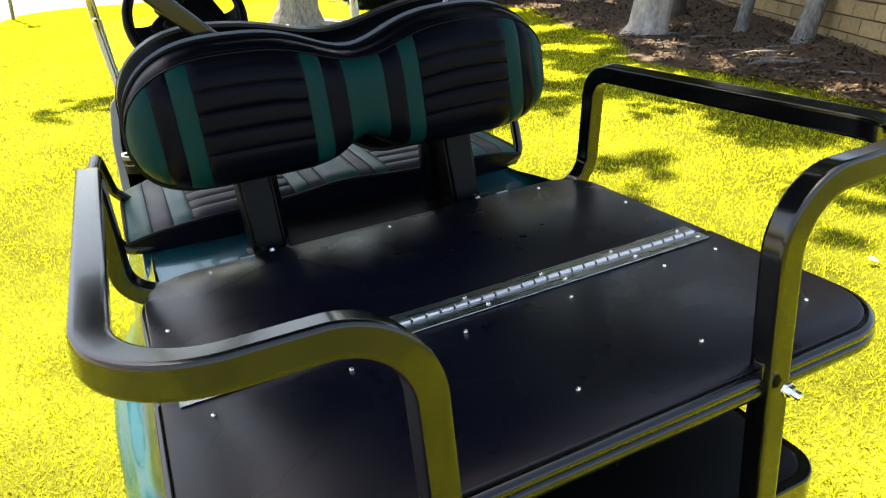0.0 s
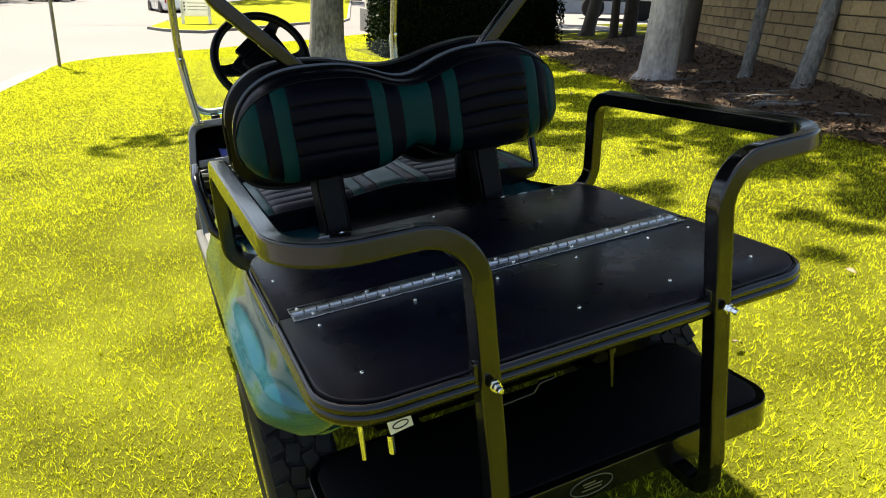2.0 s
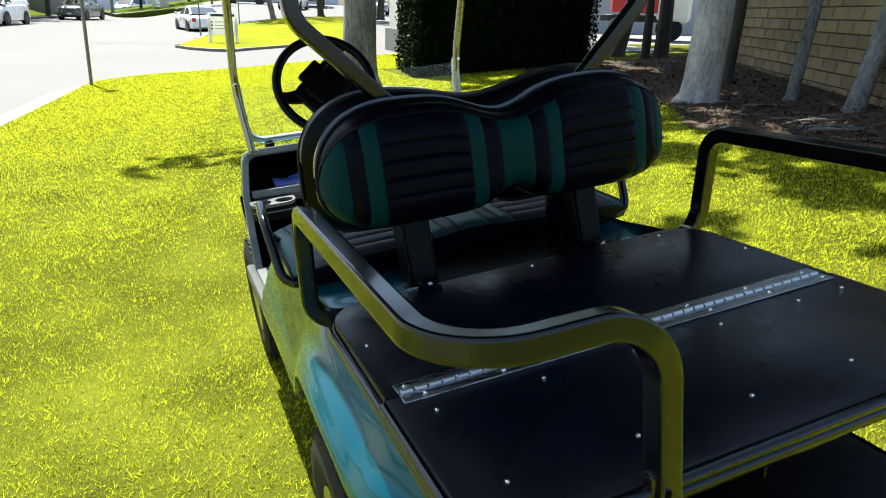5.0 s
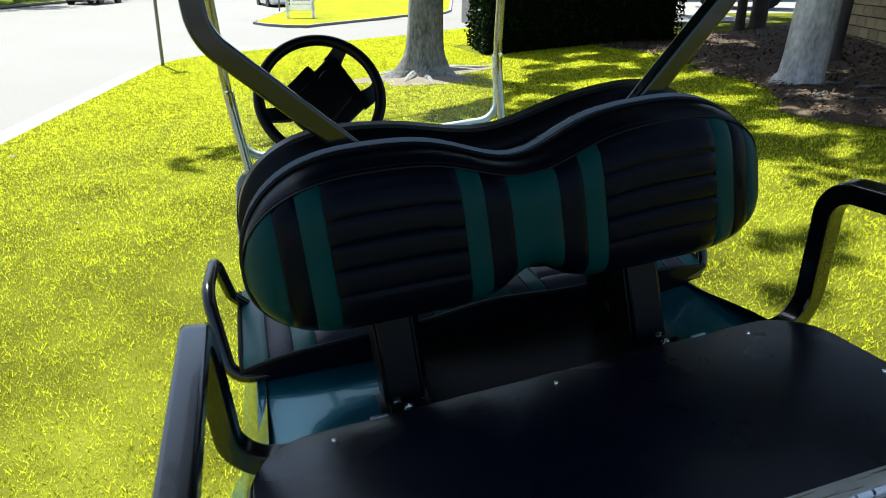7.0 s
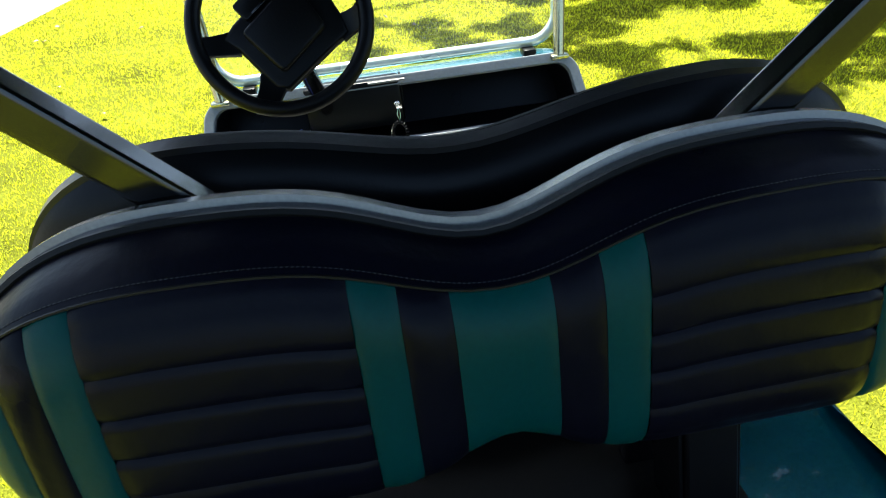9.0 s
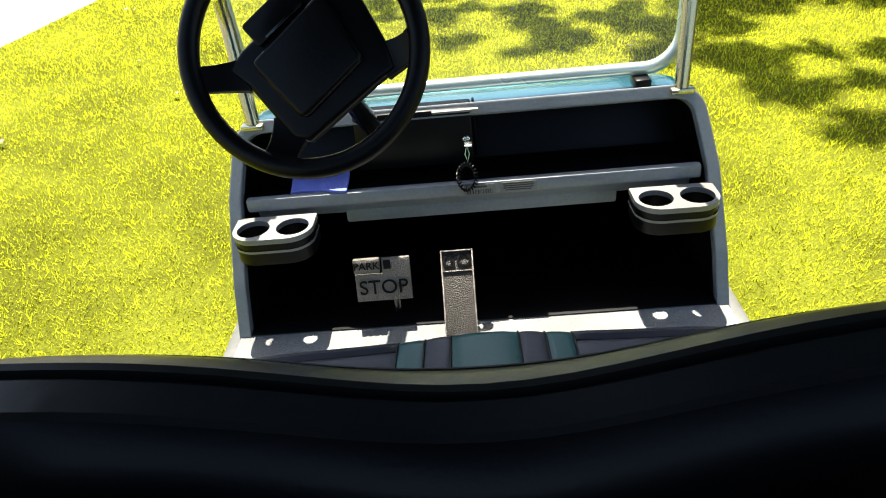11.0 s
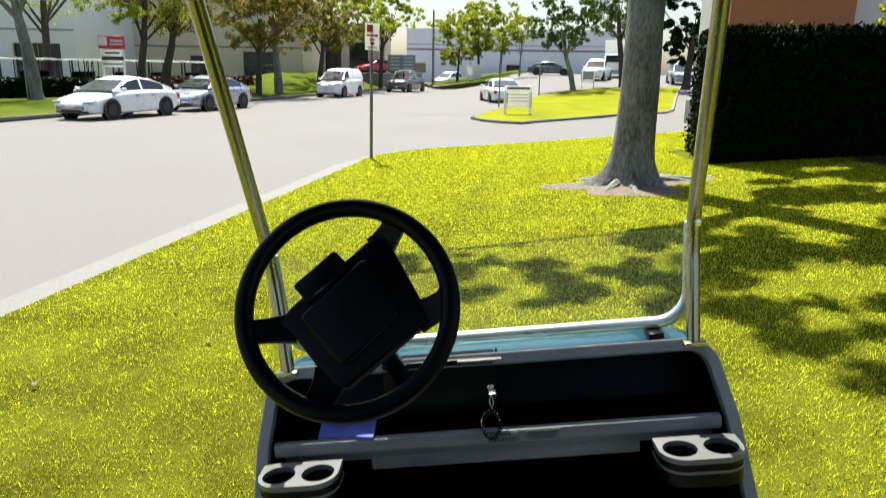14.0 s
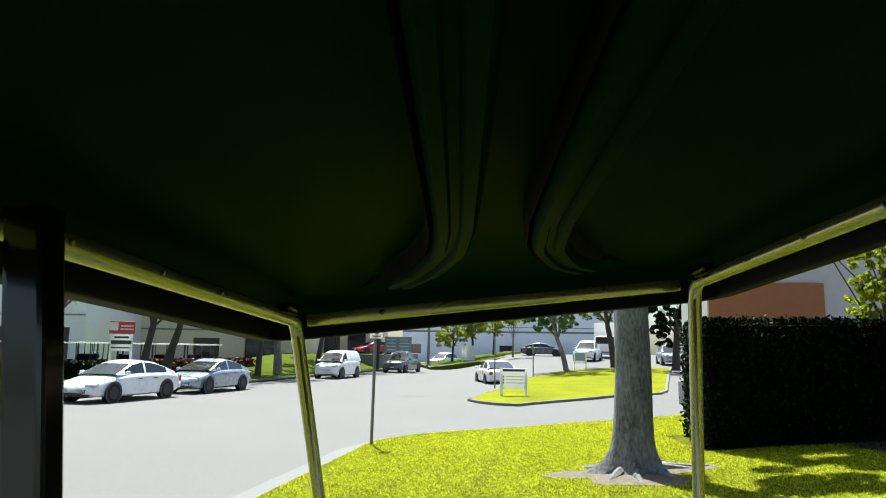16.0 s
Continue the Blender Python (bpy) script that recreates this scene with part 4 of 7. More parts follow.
def cup_holder(s):
    """A double cup holder: a flat plate with two holes, rounded towards the seat, and dark wells below."""
    t = part("cup_holder", bmesh.new(), M_CUP, cart, "grey plastic double cup holder")
    c = Vector((s * 0.430, 2.013, 0.0))
    out = [(0.088, 0.05), (0.088, 0.0)]
    out += [(0.036 + 0.052 * math.cos(radians(-90 * k / 8)), 0.052 * math.sin(radians(-90 * k / 8))) for k in range(1, 9)]
    out += [(-0.036 + 0.052 * math.cos(radians(-90 - 90 * k / 8)), 0.052 * math.sin(radians(-90 - 90 * k / 8))) for k in range(9)]
    out += [(-0.088, 0.05)]
    holes = [[(hx + 0.0355 * math.cos(2 * math.pi * k / 28), -0.002 + 0.0355 * math.sin(2 * math.pi * k / 28)) for k in range(28)] for hx in (-0.043, 0.043)]
    bm = bmesh.new()
    edges = []
    loops = []
    for loop in [out] + holes:
        vs = [bm.verts.new((x + c.x, y + c.y, 0.740)) for x, y in loop]
        loops.append(vs)
        edges += [bm.edges.new((vs[i], vs[(i + 1) % len(vs)])) for i in range(len(vs))]
    bmesh.ops.triangle_fill(bm, use_beauty=True, use_dissolve=False, edges=edges)
    for f in list(bm.faces):
        m = f.calc_center_median() - c
        if any((m.x - hx) ** 2 + (m.y + 0.002) ** 2 < 0.034 ** 2 for hx in (-0.043, 0.043)):
            bm.faces.remove(f)
    for vs in loops:
        low = [bm.verts.new((v.co.x, v.co.y, 0.728)) for v in vs]
        for i in range(len(vs)):
            k = (i + 1) % len(vs)
            bm.faces.new((vs[i], vs[k], low[k], low[i]))
    bmesh.ops.recalc_face_normals(bm, faces=bm.faces)
    part("top_plate", bm, M_CUP, t, smooth=False)

    def band(z0, z1, grow, material, name):
        b2 = bmesh.new()
        for za, zb, ga, gb in ((z0, z1, grow, grow),):
            a = [b2.verts.new((x * ga + c.x, y * ga + c.y, za)) for x, y in out]
            b = [b2.verts.new((x * gb + c.x, y * gb + c.y, zb)) for x, y in out]
            for i in range(len(out)):
                k = (i + 1) % len(out)
                b2.faces.new((a[i], a[k], b[k], b[i]))
        bmesh.ops.recalc_face_normals(b2, faces=b2.faces)
        part(name, b2, material, t)
    band(0.712, 0.728, 0.97, M_SHELL, "skirt")
    band(0.706, 0.712, 1.0, M_CUP, "lower_ring")
    band(0.677, 0.706, 0.98, M_SHELL, "base")
    for h in holes:
        b2 = bmesh.new()
        a = [b2.verts.new((x + c.x, y + c.y, 0.728)) for x, y in h]
        b = [b2.verts.new((x + c.x, y + c.y, 0.712)) for x, y in h]
        for i in range(len(h)):
            k = (i + 1) % len(h)
            b2.faces.new((a[i], a[k], b[k], b[i]))
        part("well_ring", b2, M_SHELL, t)
        b2 = bmesh.new()
        mid = Vector((sum(p[0] for p in h) / len(h) + c.x, sum(p[1] for p in h) / len(h) + c.y, 0.0))
        lathe(b2, [(0.036, 0.712), (0.034, 0.688), (0.016, 0.684), (0.016, 0.682), (0.036, 0.682)], 20, Matrix.Translation(mid))
        for f in [f for f in b2.faces if len(f.verts) > 4]:
            b2.faces.remove(f)
        part("well_bottom", b2, M_SHELL, t)


both(cup_holder)


# pedals
def words(name, text, size, place, material, parent, depth=0.0015):
    cu = bpy.data.curves.new(name, "FONT")
    cu.body, cu.size, cu.extrude, cu.align_x, cu.align_y = text, size, depth, "CENTER", "CENTER"
    tmp = bpy.data.objects.new(name, cu)
    me = bpy.data.meshes.new_from_object(tmp)
    me.name = name
    bpy.data.objects.remove(tmp)
    bpy.data.curves.remove(cu)
    me.materials.clear()
    me.materials.append(material)
    me.transform(place)
    ob = new(name, me)
    ob.parent = parent
    return ob


pm = Matrix.Translation((-0.040, 1.92, 0.568)) @ Matrix.Rotation(radians(52), 4, "X")
go = part("accelerator_pedal", bmesh.new(), M_PEDAL, cart, "worn cast metal accelerator pedal with raised letters")
bm = bmesh.new()
plate(bm, round_rect(-0.035, -0.118, 0.035, 0.118, 0.004, 2), -0.012, 0.0, 0.002, pm)
part("pad", bm, M_GOPAD, go)
bm = bmesh.new()
for x in (-0.0335, 0.0335):
    block(bm, pm @ Vector((x, 0, 0.002)), (0.003, 0.236, 0.006), 0.0006, pm.to_3x3().to_4x4())
block(bm, pm @ Vector((0, 0.116, 0.002)), (0.07, 0.003, 0.006), 0.0006, pm.to_3x3().to_4x4())
block(bm, pm @ Vector((0, 0.072, 0.0012)), (0.062, 0.0025, 0.003), 0.0006, pm.to_3x3().to_4x4())
part("edge_rib", bm, M_PEDAL, go)
M_LETTER = mat("dark_cast_letters", (0.006, 0.006, 0.006), 0.7, metal=0.0, spec=0.1, scale=200)
words("letters", "GO", 0.042, pm @ Matrix.Translation((0, 0.094, 0.0012)), M_LETTER, go)

sm = Matrix.Translation((-0.207, 1.985, 0.603)) @ Matrix.Rotation(radians(74), 4, "X")
stop = part("brake_pedal", bmesh.new(), M_PEDAL, cart, "worn cast metal brake pedal with a parking latch")
bm = bmesh.new()
plate(bm, [(-0.062, -0.05), (0.062, -0.05), (0.062, 0.048), (0.0, 0.048), (0.0, 0.012), (-0.062, 0.012)], -0.012, 0.0, 0.002, sm)
part("pad", bm, M_PEDAL, stop)
bm = bmesh.new()
plate(bm, round_rect(-0.062, 0.018, -0.004, 0.050, 0.003, 2), -0.008, 0.006, 0.002, sm)
part("park_latch", bm, M_PEDAL, stop)
bm = bmesh.new()
block(bm, sm @ Vector((0.012, 0.034, 0.001)), (0.016, 0.02, 0.004), 0.001, sm.to_3x3().to_4x4())
part("slot", bm, M_LETTER, stop)
words("letters", "STOP", 0.046, sm @ Matrix.Translation((0, -0.019, 0.0012)), M_LETTER, stop)
words("letters", "PARK", 0.024, sm @ Matrix.Translation((-0.033, 0.034, 0.0072)), M_LETTER, stop)
bm = bmesh.new()
block(bm, (-0.185, 2.0, 0.49), (0.016, 0.012, 0.16), 0.003, Matrix.Rotation(radians(-8), 4, "X"))
part("arm", bm, M_STEEL, stop)


# steering wheel, turned a little
def steering():
    t = part("steering_wheel", bmesh.new(), M_SHELL, cart, "black plastic steering wheel with four spokes, turned left")
    c = Vector((-0.221, 1.720, 1.187))
    n = Vector((0.0, -math.cos(radians(27)), math.sin(radians(27))))
    ux = Vector((1, 0, 0))
    uy = n.cross(ux).normalized()
    m = Matrix((( ux.x, uy.x, n.x, c.x), (ux.y, uy.y, n.y, c.y), (ux.z, uy.z, n.z, c.z), (0, 0, 0, 1)))
    R = 0.168
    bm = bmesh.new()
    sweep(bm, [m @ Vector((R * math.cos(2 * math.pi * k / 64), R * math.sin(2 * math.pi * k / 64), 0)) for k in range(64)], ring_profile("round", 0.0155, 12), closed=True, up=n)
    part("rim", bm, M_SHELL, t)
    # grips under the rim, small knobs
    bm = bmesh.new()
    for k in range(64):
        a = radians(-62 + 124 * (k % 2)) + radians(1.9) * (k // 2 - 16)
        if abs(k // 2 - 16) > 9:
            continue
        p = m @ Vector((0.178 * math.cos(a), 0.178 * math.sin(a), -0.004))
        block(bm, p, (0.004, 0.004, 0.006), 0.0012, seg=1)
    part("grip_knobs", bm, M_SHELL, t)
    hub = [(-0.118, -0.016), (-0.095, 0.012), (0.04, 0.116), (0.068, 0.118), (0.082, 0.085), (0.122, 0.0), (0.13, -0.032), (0.10, -0.052), (-0.004, -0.128), (-0.03, -0.122), (-0.088, -0.042)]
    bm = bmesh.new()
    plate(bm, hub, -0.045, -0.012, 0.008, m, 3)
    part("hub_shroud", bm, M_SHELL, t)
    bm = bmesh.new()
    pad = [(-0.078, -0.012), (0.034, 0.082), (0.088, -0.018), (-0.008, -0.098)]
    plate(bm, [(p.x, p.y) for p in fillet([Vector((x, y, 0)) for x, y in pad], 0.012, 4, True)], -0.014, 0.008, 0.007, m, 3)
    part("hub_pad", bm, M_SHELL, t)
    for a, b, w in (((-0.09, -0.022), (-0.165, -0.028), 0.022), ((0.052, 0.10), (0.088, 0.140), 0.022), ((0.11, -0.02), (0.163, -0.002), 0.024), ((-0.03, -0.1), (-0.052, -0.154), 0.026)):
        bm = bmesh.new()
        d = Vector((b[0] - a[0], b[1] - a[1], 0))
        mid = [m @ (Vector((a[0], a[1], -0.026)) + d * f + Vector((0, 0, 0.024 * f * f))) for f in (0, 0.3, 0.6, 0.85, 1.0)]
        sweep(bm, mid, ring_profile("square", w, r2=0.009), up=n, taper=lambda f: 1.15 - 0.6 * f + 0.45 * f ** 3)
        part("spoke", bm, M_SHELL, t)
    bm = bmesh.new()
    q = m @ Matrix.Translation((-0.037, 0.050, -0.010)) @ Matrix.Rotation(radians(38), 4, "Z")
    plate(bm, round_rect(-0.045, -0.014, 0.045, 0.026, 0.006, 3), -0.012, 0.010, 0.003, q)
    part("card_clip", bm, M_SHELL, t, "black score card clip")
    bm = bmesh.new()
    block(bm, q @ Vector((0.0, -0.012, 0.012)), (0.055, 0.004, 0.004), 0.001, q.to_3x3().to_4x4())
    part("clip_wire", bm, M_STEEL, t)
    pipe("column", [c - n * 0.03, c - n * 0.22, Vector((-0.19, 2.16, 0.86))], 0.021, M_STEEL, t)
    pipe("column_cover", [c - n * 0.05, c - n * 0.13], 0.032, M_SHELL, t)
    pipe("column_lever", [c - n * 0.12 + Vector((0.02, 0, 0)), c - n * 0.13 + Vector((0.06, 0.02, -0.05))], 0.006, M_CHROME, t)


steering()


# struts and windscreen frame
def front_strut(s):
    t = part("front_strut", bmesh.new(), M_STRUT, cart, "champagne painted tubular roof strut")
    bm = bmesh.new()
    sweep(bm, fillet([(s * 0.462, 2.150, 0.925), (s * 0.481, 2.198, 1.185), (s * 0.462, 1.885, 1.792), (s * 0.500, 0.80, 1.792)], [0, 0.25, 0.07, 0], 8), ring_profile("round", 0.0155, 14))
    part("tube", bm, M_STRUT, t)
    bm = bmesh.new()
    lathe(bm, [(0.009, -0.03), (0.009, -0.02), (0.012, -0.02), (0.012, 0.014), (0.008, 0.016), (0.008, 0.024), (0.0001, 0.025)], 8, Matrix.Translation((s * 0.481, 2.186, 1.19)) @ Matrix.Rotation(radians(90), 4, "X"))
    part("clamp_bolt", bm, M_CHROME, t)
    bm = bmesh.new()
    block(bm, (s * 0.462, 2.145, 0.922), (0.05, 0.03, 0.012), 0.004)
    part("foot_plate", bm, M_STRUT, t)
    bm = bmesh.new()
    block(bm, (s * 0.455, 1.815, 1.812), (0.03, 0.09, 0.014), 0.003)
    for k in range(3):
        lathe(bm, [(0.006, 0), (0.006, -0.006), (0.0001, -0.007)], 8, Matrix.Translation((s * 0.452, 1.785 + 0.03 * k, 1.806)))
    part("roof_bracket", bm, M_STEEL, t)
    for k in range(5):
        bm = bmesh.new()
        lathe(bm, [(0.0045, 0), (0.0045, -0.003), (0.0001, -0.004)], 8, Matrix.Translation((s * (0.4805 - 0.0088 * k), 0.98 + 0.2 * k, 1.7905)) @ Matrix.Rotation(radians(50 * s), 4, "Y"))
        part("screw", bm, M_STEEL, t)


both(front_strut)


def rear_strut(s):
    t = part("rear_strut", bmesh.new(), M_STEEL, cart, "black square-tube rear roof strut")
    low, out = (1.135, 0.462) if s < 0 else (1.109, 0.476)
    bm = bmesh.new()
    sweep(bm, fillet([(s * 0.20, 0.91, low), (s * out, 0.898, low + 0.269), (s * out, 0.892, 1.80)], [0, 0.09, 0], 8), ring_profile("square", 0.0185), up=Vector((0, 1, 0)))
    part("tube", bm, M_STEEL, t)
    bm = bmesh.new()
    block(bm, (s * 0.205, 0.925, 0.93), (0.045, 0.03, 0.42), 0.004)
    part("lower_leg", bm, M_STEEL, t)


both(rear_strut)
# lower half of the folded windscreen: clear acrylic with a little dust
M_ACRYLIC = mat("dusty_clear_acrylic", (0.8, 0.82, 0.8), 0.35, scale=60, vary=0.2, big=4)
nt = M_ACRYLIC.node_tree
clear, blend = nt.nodes.new("ShaderNodeBsdfTransparent"), nt.nodes.new("ShaderNodeMixShader")
blend.inputs[0].default_value = 0.045
nt.links.new(clear.outputs[0], blend.inputs[1])
nt.links.new(nt.nodes["Principled BSDF"].outputs[0], blend.inputs[2])
nt.links.new(blend.outputs[0], nt.nodes["Material Output"].inputs["Surface"])
bm = bmesh.new()
block(bm, (0, 2.204, 1.068), (0.925, 0.005, 0.21), 0.001, seg=1)
pane = part("windscreen_pane", bm, M_ACRYLIC, cart, "clear dusty folded windscreen pane")
pane.visible_shadow = False
pipe("windscreen_frame", [(-0.474, 2.19, 1.19), (-0.467, 2.203, 0.956), (0.467, 2.203, 0.956), (0.474, 2.19, 1.19)], 0.0145, mat("pale_silver_tube", (0.52, 0.60, 0.58), 0.25, metal=0.5, scale=300, coat=0.5, vary=0.06), cart, 0.075, label="pale silver U-shaped windscreen tube", steps=9)
for s in (-1, 1):
    bm = bmesh.new()
    block(bm, (s * 0.385, 2.185, 0.934), (0.035, 0.05, 0.022), 0.004)
    part("rubber_stop", bm, M_SHELL, cart)


# roof
def roof():
    t = part("roof", bmesh.new(), M_ROOF, cart, "moulded dark green roof with a black rim")
    bm = bmesh.new()
    x0, y0, y1 = 0.556, 0.22, 2.03

    def hat(u, v, z_off):
        x, y = -x0 + 2 * x0 * u, y0 + (y1 - y0) * v
        e = min(1.0, min(x0 - abs(x), y - y0, y1 - y) / 0.10)
        z = 1.812 + 0.030 * smooth(0, 1, e) + z_off
        inside = smooth(0.16, 0.30, x0 - abs(x)) * smooth(1.95, 1.75, y) * smooth(0.3, 0.5, y)
        return Vector((x, y, z + 0.016 * inside * (z_off == 0)))
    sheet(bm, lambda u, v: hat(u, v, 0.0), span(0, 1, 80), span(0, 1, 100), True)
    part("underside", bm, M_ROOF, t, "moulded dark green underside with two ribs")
    # two moulded ribs that run along the middle and turn out to the front corners
    for line in (((-0.084, 0.30), (-0.084, 1.0), (-0.085, 1.2), (-0.095, 1.36), (-0.135, 1.52), (-0.21, 1.70), (-0.30, 1.86)),
                 ((0.05, 0.30), (0.05, 1.0), (0.052, 1.22), (0.066, 1.4), (0.115, 1.57), (0.20, 1.73), (0.31, 1.86))):
        bm = bmesh.new()
        pts = fillet([(x, y, 1.862) for x, y in line], 0.4, 5)
        prof = [(-0.044, 0.012), (-0.038, -0.004), (-0.033, -0.010), (-0.028, -0.048), (-0.022, -0.054), (-0.010, -0.054), (-0.006, -0.048), (0.004, -0.048), (0.008, -0.054), (0.022, -0.054), (0.028, -0.048), (0.033, -0.010), (0.038, -0.004), (0.044, 0.012)]
        sweep(bm, pts, prof, taper=lambda f: 1.0 - 0.75 * smooth(0.72, 1.0, f))
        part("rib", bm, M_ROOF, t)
        # black strips on both sides of the rib: the recess shade put in as colour
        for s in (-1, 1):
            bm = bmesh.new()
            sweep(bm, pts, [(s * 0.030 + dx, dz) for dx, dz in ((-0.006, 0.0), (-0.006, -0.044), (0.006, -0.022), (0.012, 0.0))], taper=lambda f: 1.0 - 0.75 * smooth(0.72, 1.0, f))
            part("rib_shade", bm, M_ROOFEDGE, t)
    bm = bmesh.new()
    sheet(bm, lambda u, v: hat(u, v, 0.085), span(0, 1, 24), span(0, 1, 24))
    part("top_skin", bm, M_ROOF, t)
    bm = bmesh.new()
    o = round_rect(-x0 - 0.002, y0, x0 + 0.002, y1, 0.09, 8)
    sweep(bm, [(x, y, 1.797) for x, y in o], ring_profile("square", 0.016, r2=0.037), closed=True)
    part("rim", bm, M_ROOFEDGE, t, "black hanging roof rim")
    fb = part("front_bar", bmesh.new(), M_STRUT, t, "champagne painted front roof bar")
    bm = bmesh.new()
    block(bm, (0.0, 1.955, 1.798), (0.90, 0.03, 0.03), 0.006)
    part("bar", bm, M_STRUT, fb)
    for x in (-0.267, 0.267):
        bm = bmesh.new()
        lathe(bm, [(0.006, 0), (0.006, -0.004), (0.0001, -0.005)], 10, Matrix.Translation((x, 1.9395, 1.80)) @ Matrix.Rotation(radians(-90), 4, "X"))
        part("screw", bm, M_STEEL, fb)


roof()

# loose things in the cart
key = empty("ignition_key", CART, "small key on a black coiled wrist cord", "key")
bm = bmesh.new()
lathe(bm, [(0.008, 0), (0.008, -0.004), (0.006, -0.006), (0.0001, -0.006)], 14, Matrix.Translation((0.0, 2.115, 0.864)) @ Matrix.Rotation(radians(-90), 4, "X"))
block(bm, (0.003, 2.092, 0.861), (0.017, 0.02, 0.004), 0.0015)
part("key_head", bm, M_CHROME, key)
pipe("key_ring", [(0.0, 2.082, 0.862), (0.004, 2.078, 0.845), (0.0, 2.075, 0.828), (-0.005, 2.078, 0.845)], 0.0016, mat("pale_green_ring", (0.35, 0.5, 0.42), 0.3, metal=0.8), key, closed=True, n=6)
bm = bmesh.new()
pts = []
for k in range(240):
    a, b = 2 * math.pi * k / 240, 2 * math.pi * k * 22 / 240
    pts.append(Vector((-0.004 + (0.019 + 0.0042 * math.cos(b)) * math.cos(a), 2.064 - 0.0042 * math.sin(b), 0.797 + (0.031 + 0.0042 * math.cos(b)) * math.sin(a))))
sweep(bm, pts, ring_profile("round", 0.0017, 5), closed=True)
part("coil_cord", bm, M_SHELL, key)

bm = bmesh.new()


def fold(u, v):
    x, y = -0.40 + 0.13 * u, 2.095 + 0.10 * v + 0.01 * math.sin(5 * u)
    return Vector((x, y - 0.012 * u, 0.772 + 0.012 * math.sin(3 * v + 4 * u) * v + 0.018 * v + (0.006 if u > 0.5 else 0)))


sheet(bm, fold, span(0, 1, 16), span(0, 1, 10))
g = bmesh.ops.extrude_face_region(bm, geom=bm.faces[:])
for e in g["geom"]:
    if isinstance(e, bmesh.types.BMVert):
        e.co.z += 0.006
bmesh.ops.recalc_face_normals(bm, faces=bm.faces)
c = part("cleaning_cloth", bm, M_CLOTH)
c.matrix_world = CART
tagged(c, "folded blue cleaning cloth lying in the dash tray", "cloth")


# ---------- plants ----------
def leaf_cloud(name, clumps, count, size, material, parent, seed, squash=0.75):
    """Many small bent leaves in uneven clumps (x, y, z, radius), as one mesh."""
    rng = np.random.default_rng(seed)
    c = np.repeat(np.array(clumps, float), 7, axis=0)
    c[:, :3] += rng.normal(size=(len(c), 3)) * c[:, 3:] * np.array((0.62, 0.62, 0.5))
    c[:, 3] *= rng.uniform(0.18, 0.55, len(c))
    w = c[:, 3] ** 2
    pick = rng.choice(len(c), count, p=w / w.sum())
    d = rng.normal(size=(count, 3))
    d /= np.linalg.norm(d, axis=1)[:, None]
    r = rng.random(count) ** 0.45
    p = c[pick, :3] + d * (r * c[pick, 3])[:, None] * np.array((1, 1, squash))
    a = rng.normal(size=(count, 3))
    a /= np.linalg.norm(a, axis=1)[:, None]
    b = np.cross(a, rng.normal(size=(count, 3)))
    b /= np.linalg.norm(b, axis=1)[:, None]
    s = size * rng.uniform(0.6, 1.35, count)[:, None]
    v = np.stack([p - a * s, p + b * s * 0.55, p + a * s, p - b * s * 0.55], 1).reshape(-1, 3)
    me = bpy.data.meshes.new(name)
    me.vertices.add(4 * count)
    me.vertices.foreach_set("co", v.ravel())
    me.loops.add(4 * count)
    me.loops.foreach_set("vertex_index", np.arange(4 * count))
    me.polygons.add(count)
    me.polygons.foreach_set("loop_start", np.arange(count) * 4)
    me.polygons.foreach_set("loop_total", np.full(count, 4))
    me.update()
    me.materials.append(material)
    ob = new(name, me)
    ob.parent = parent
    return ob


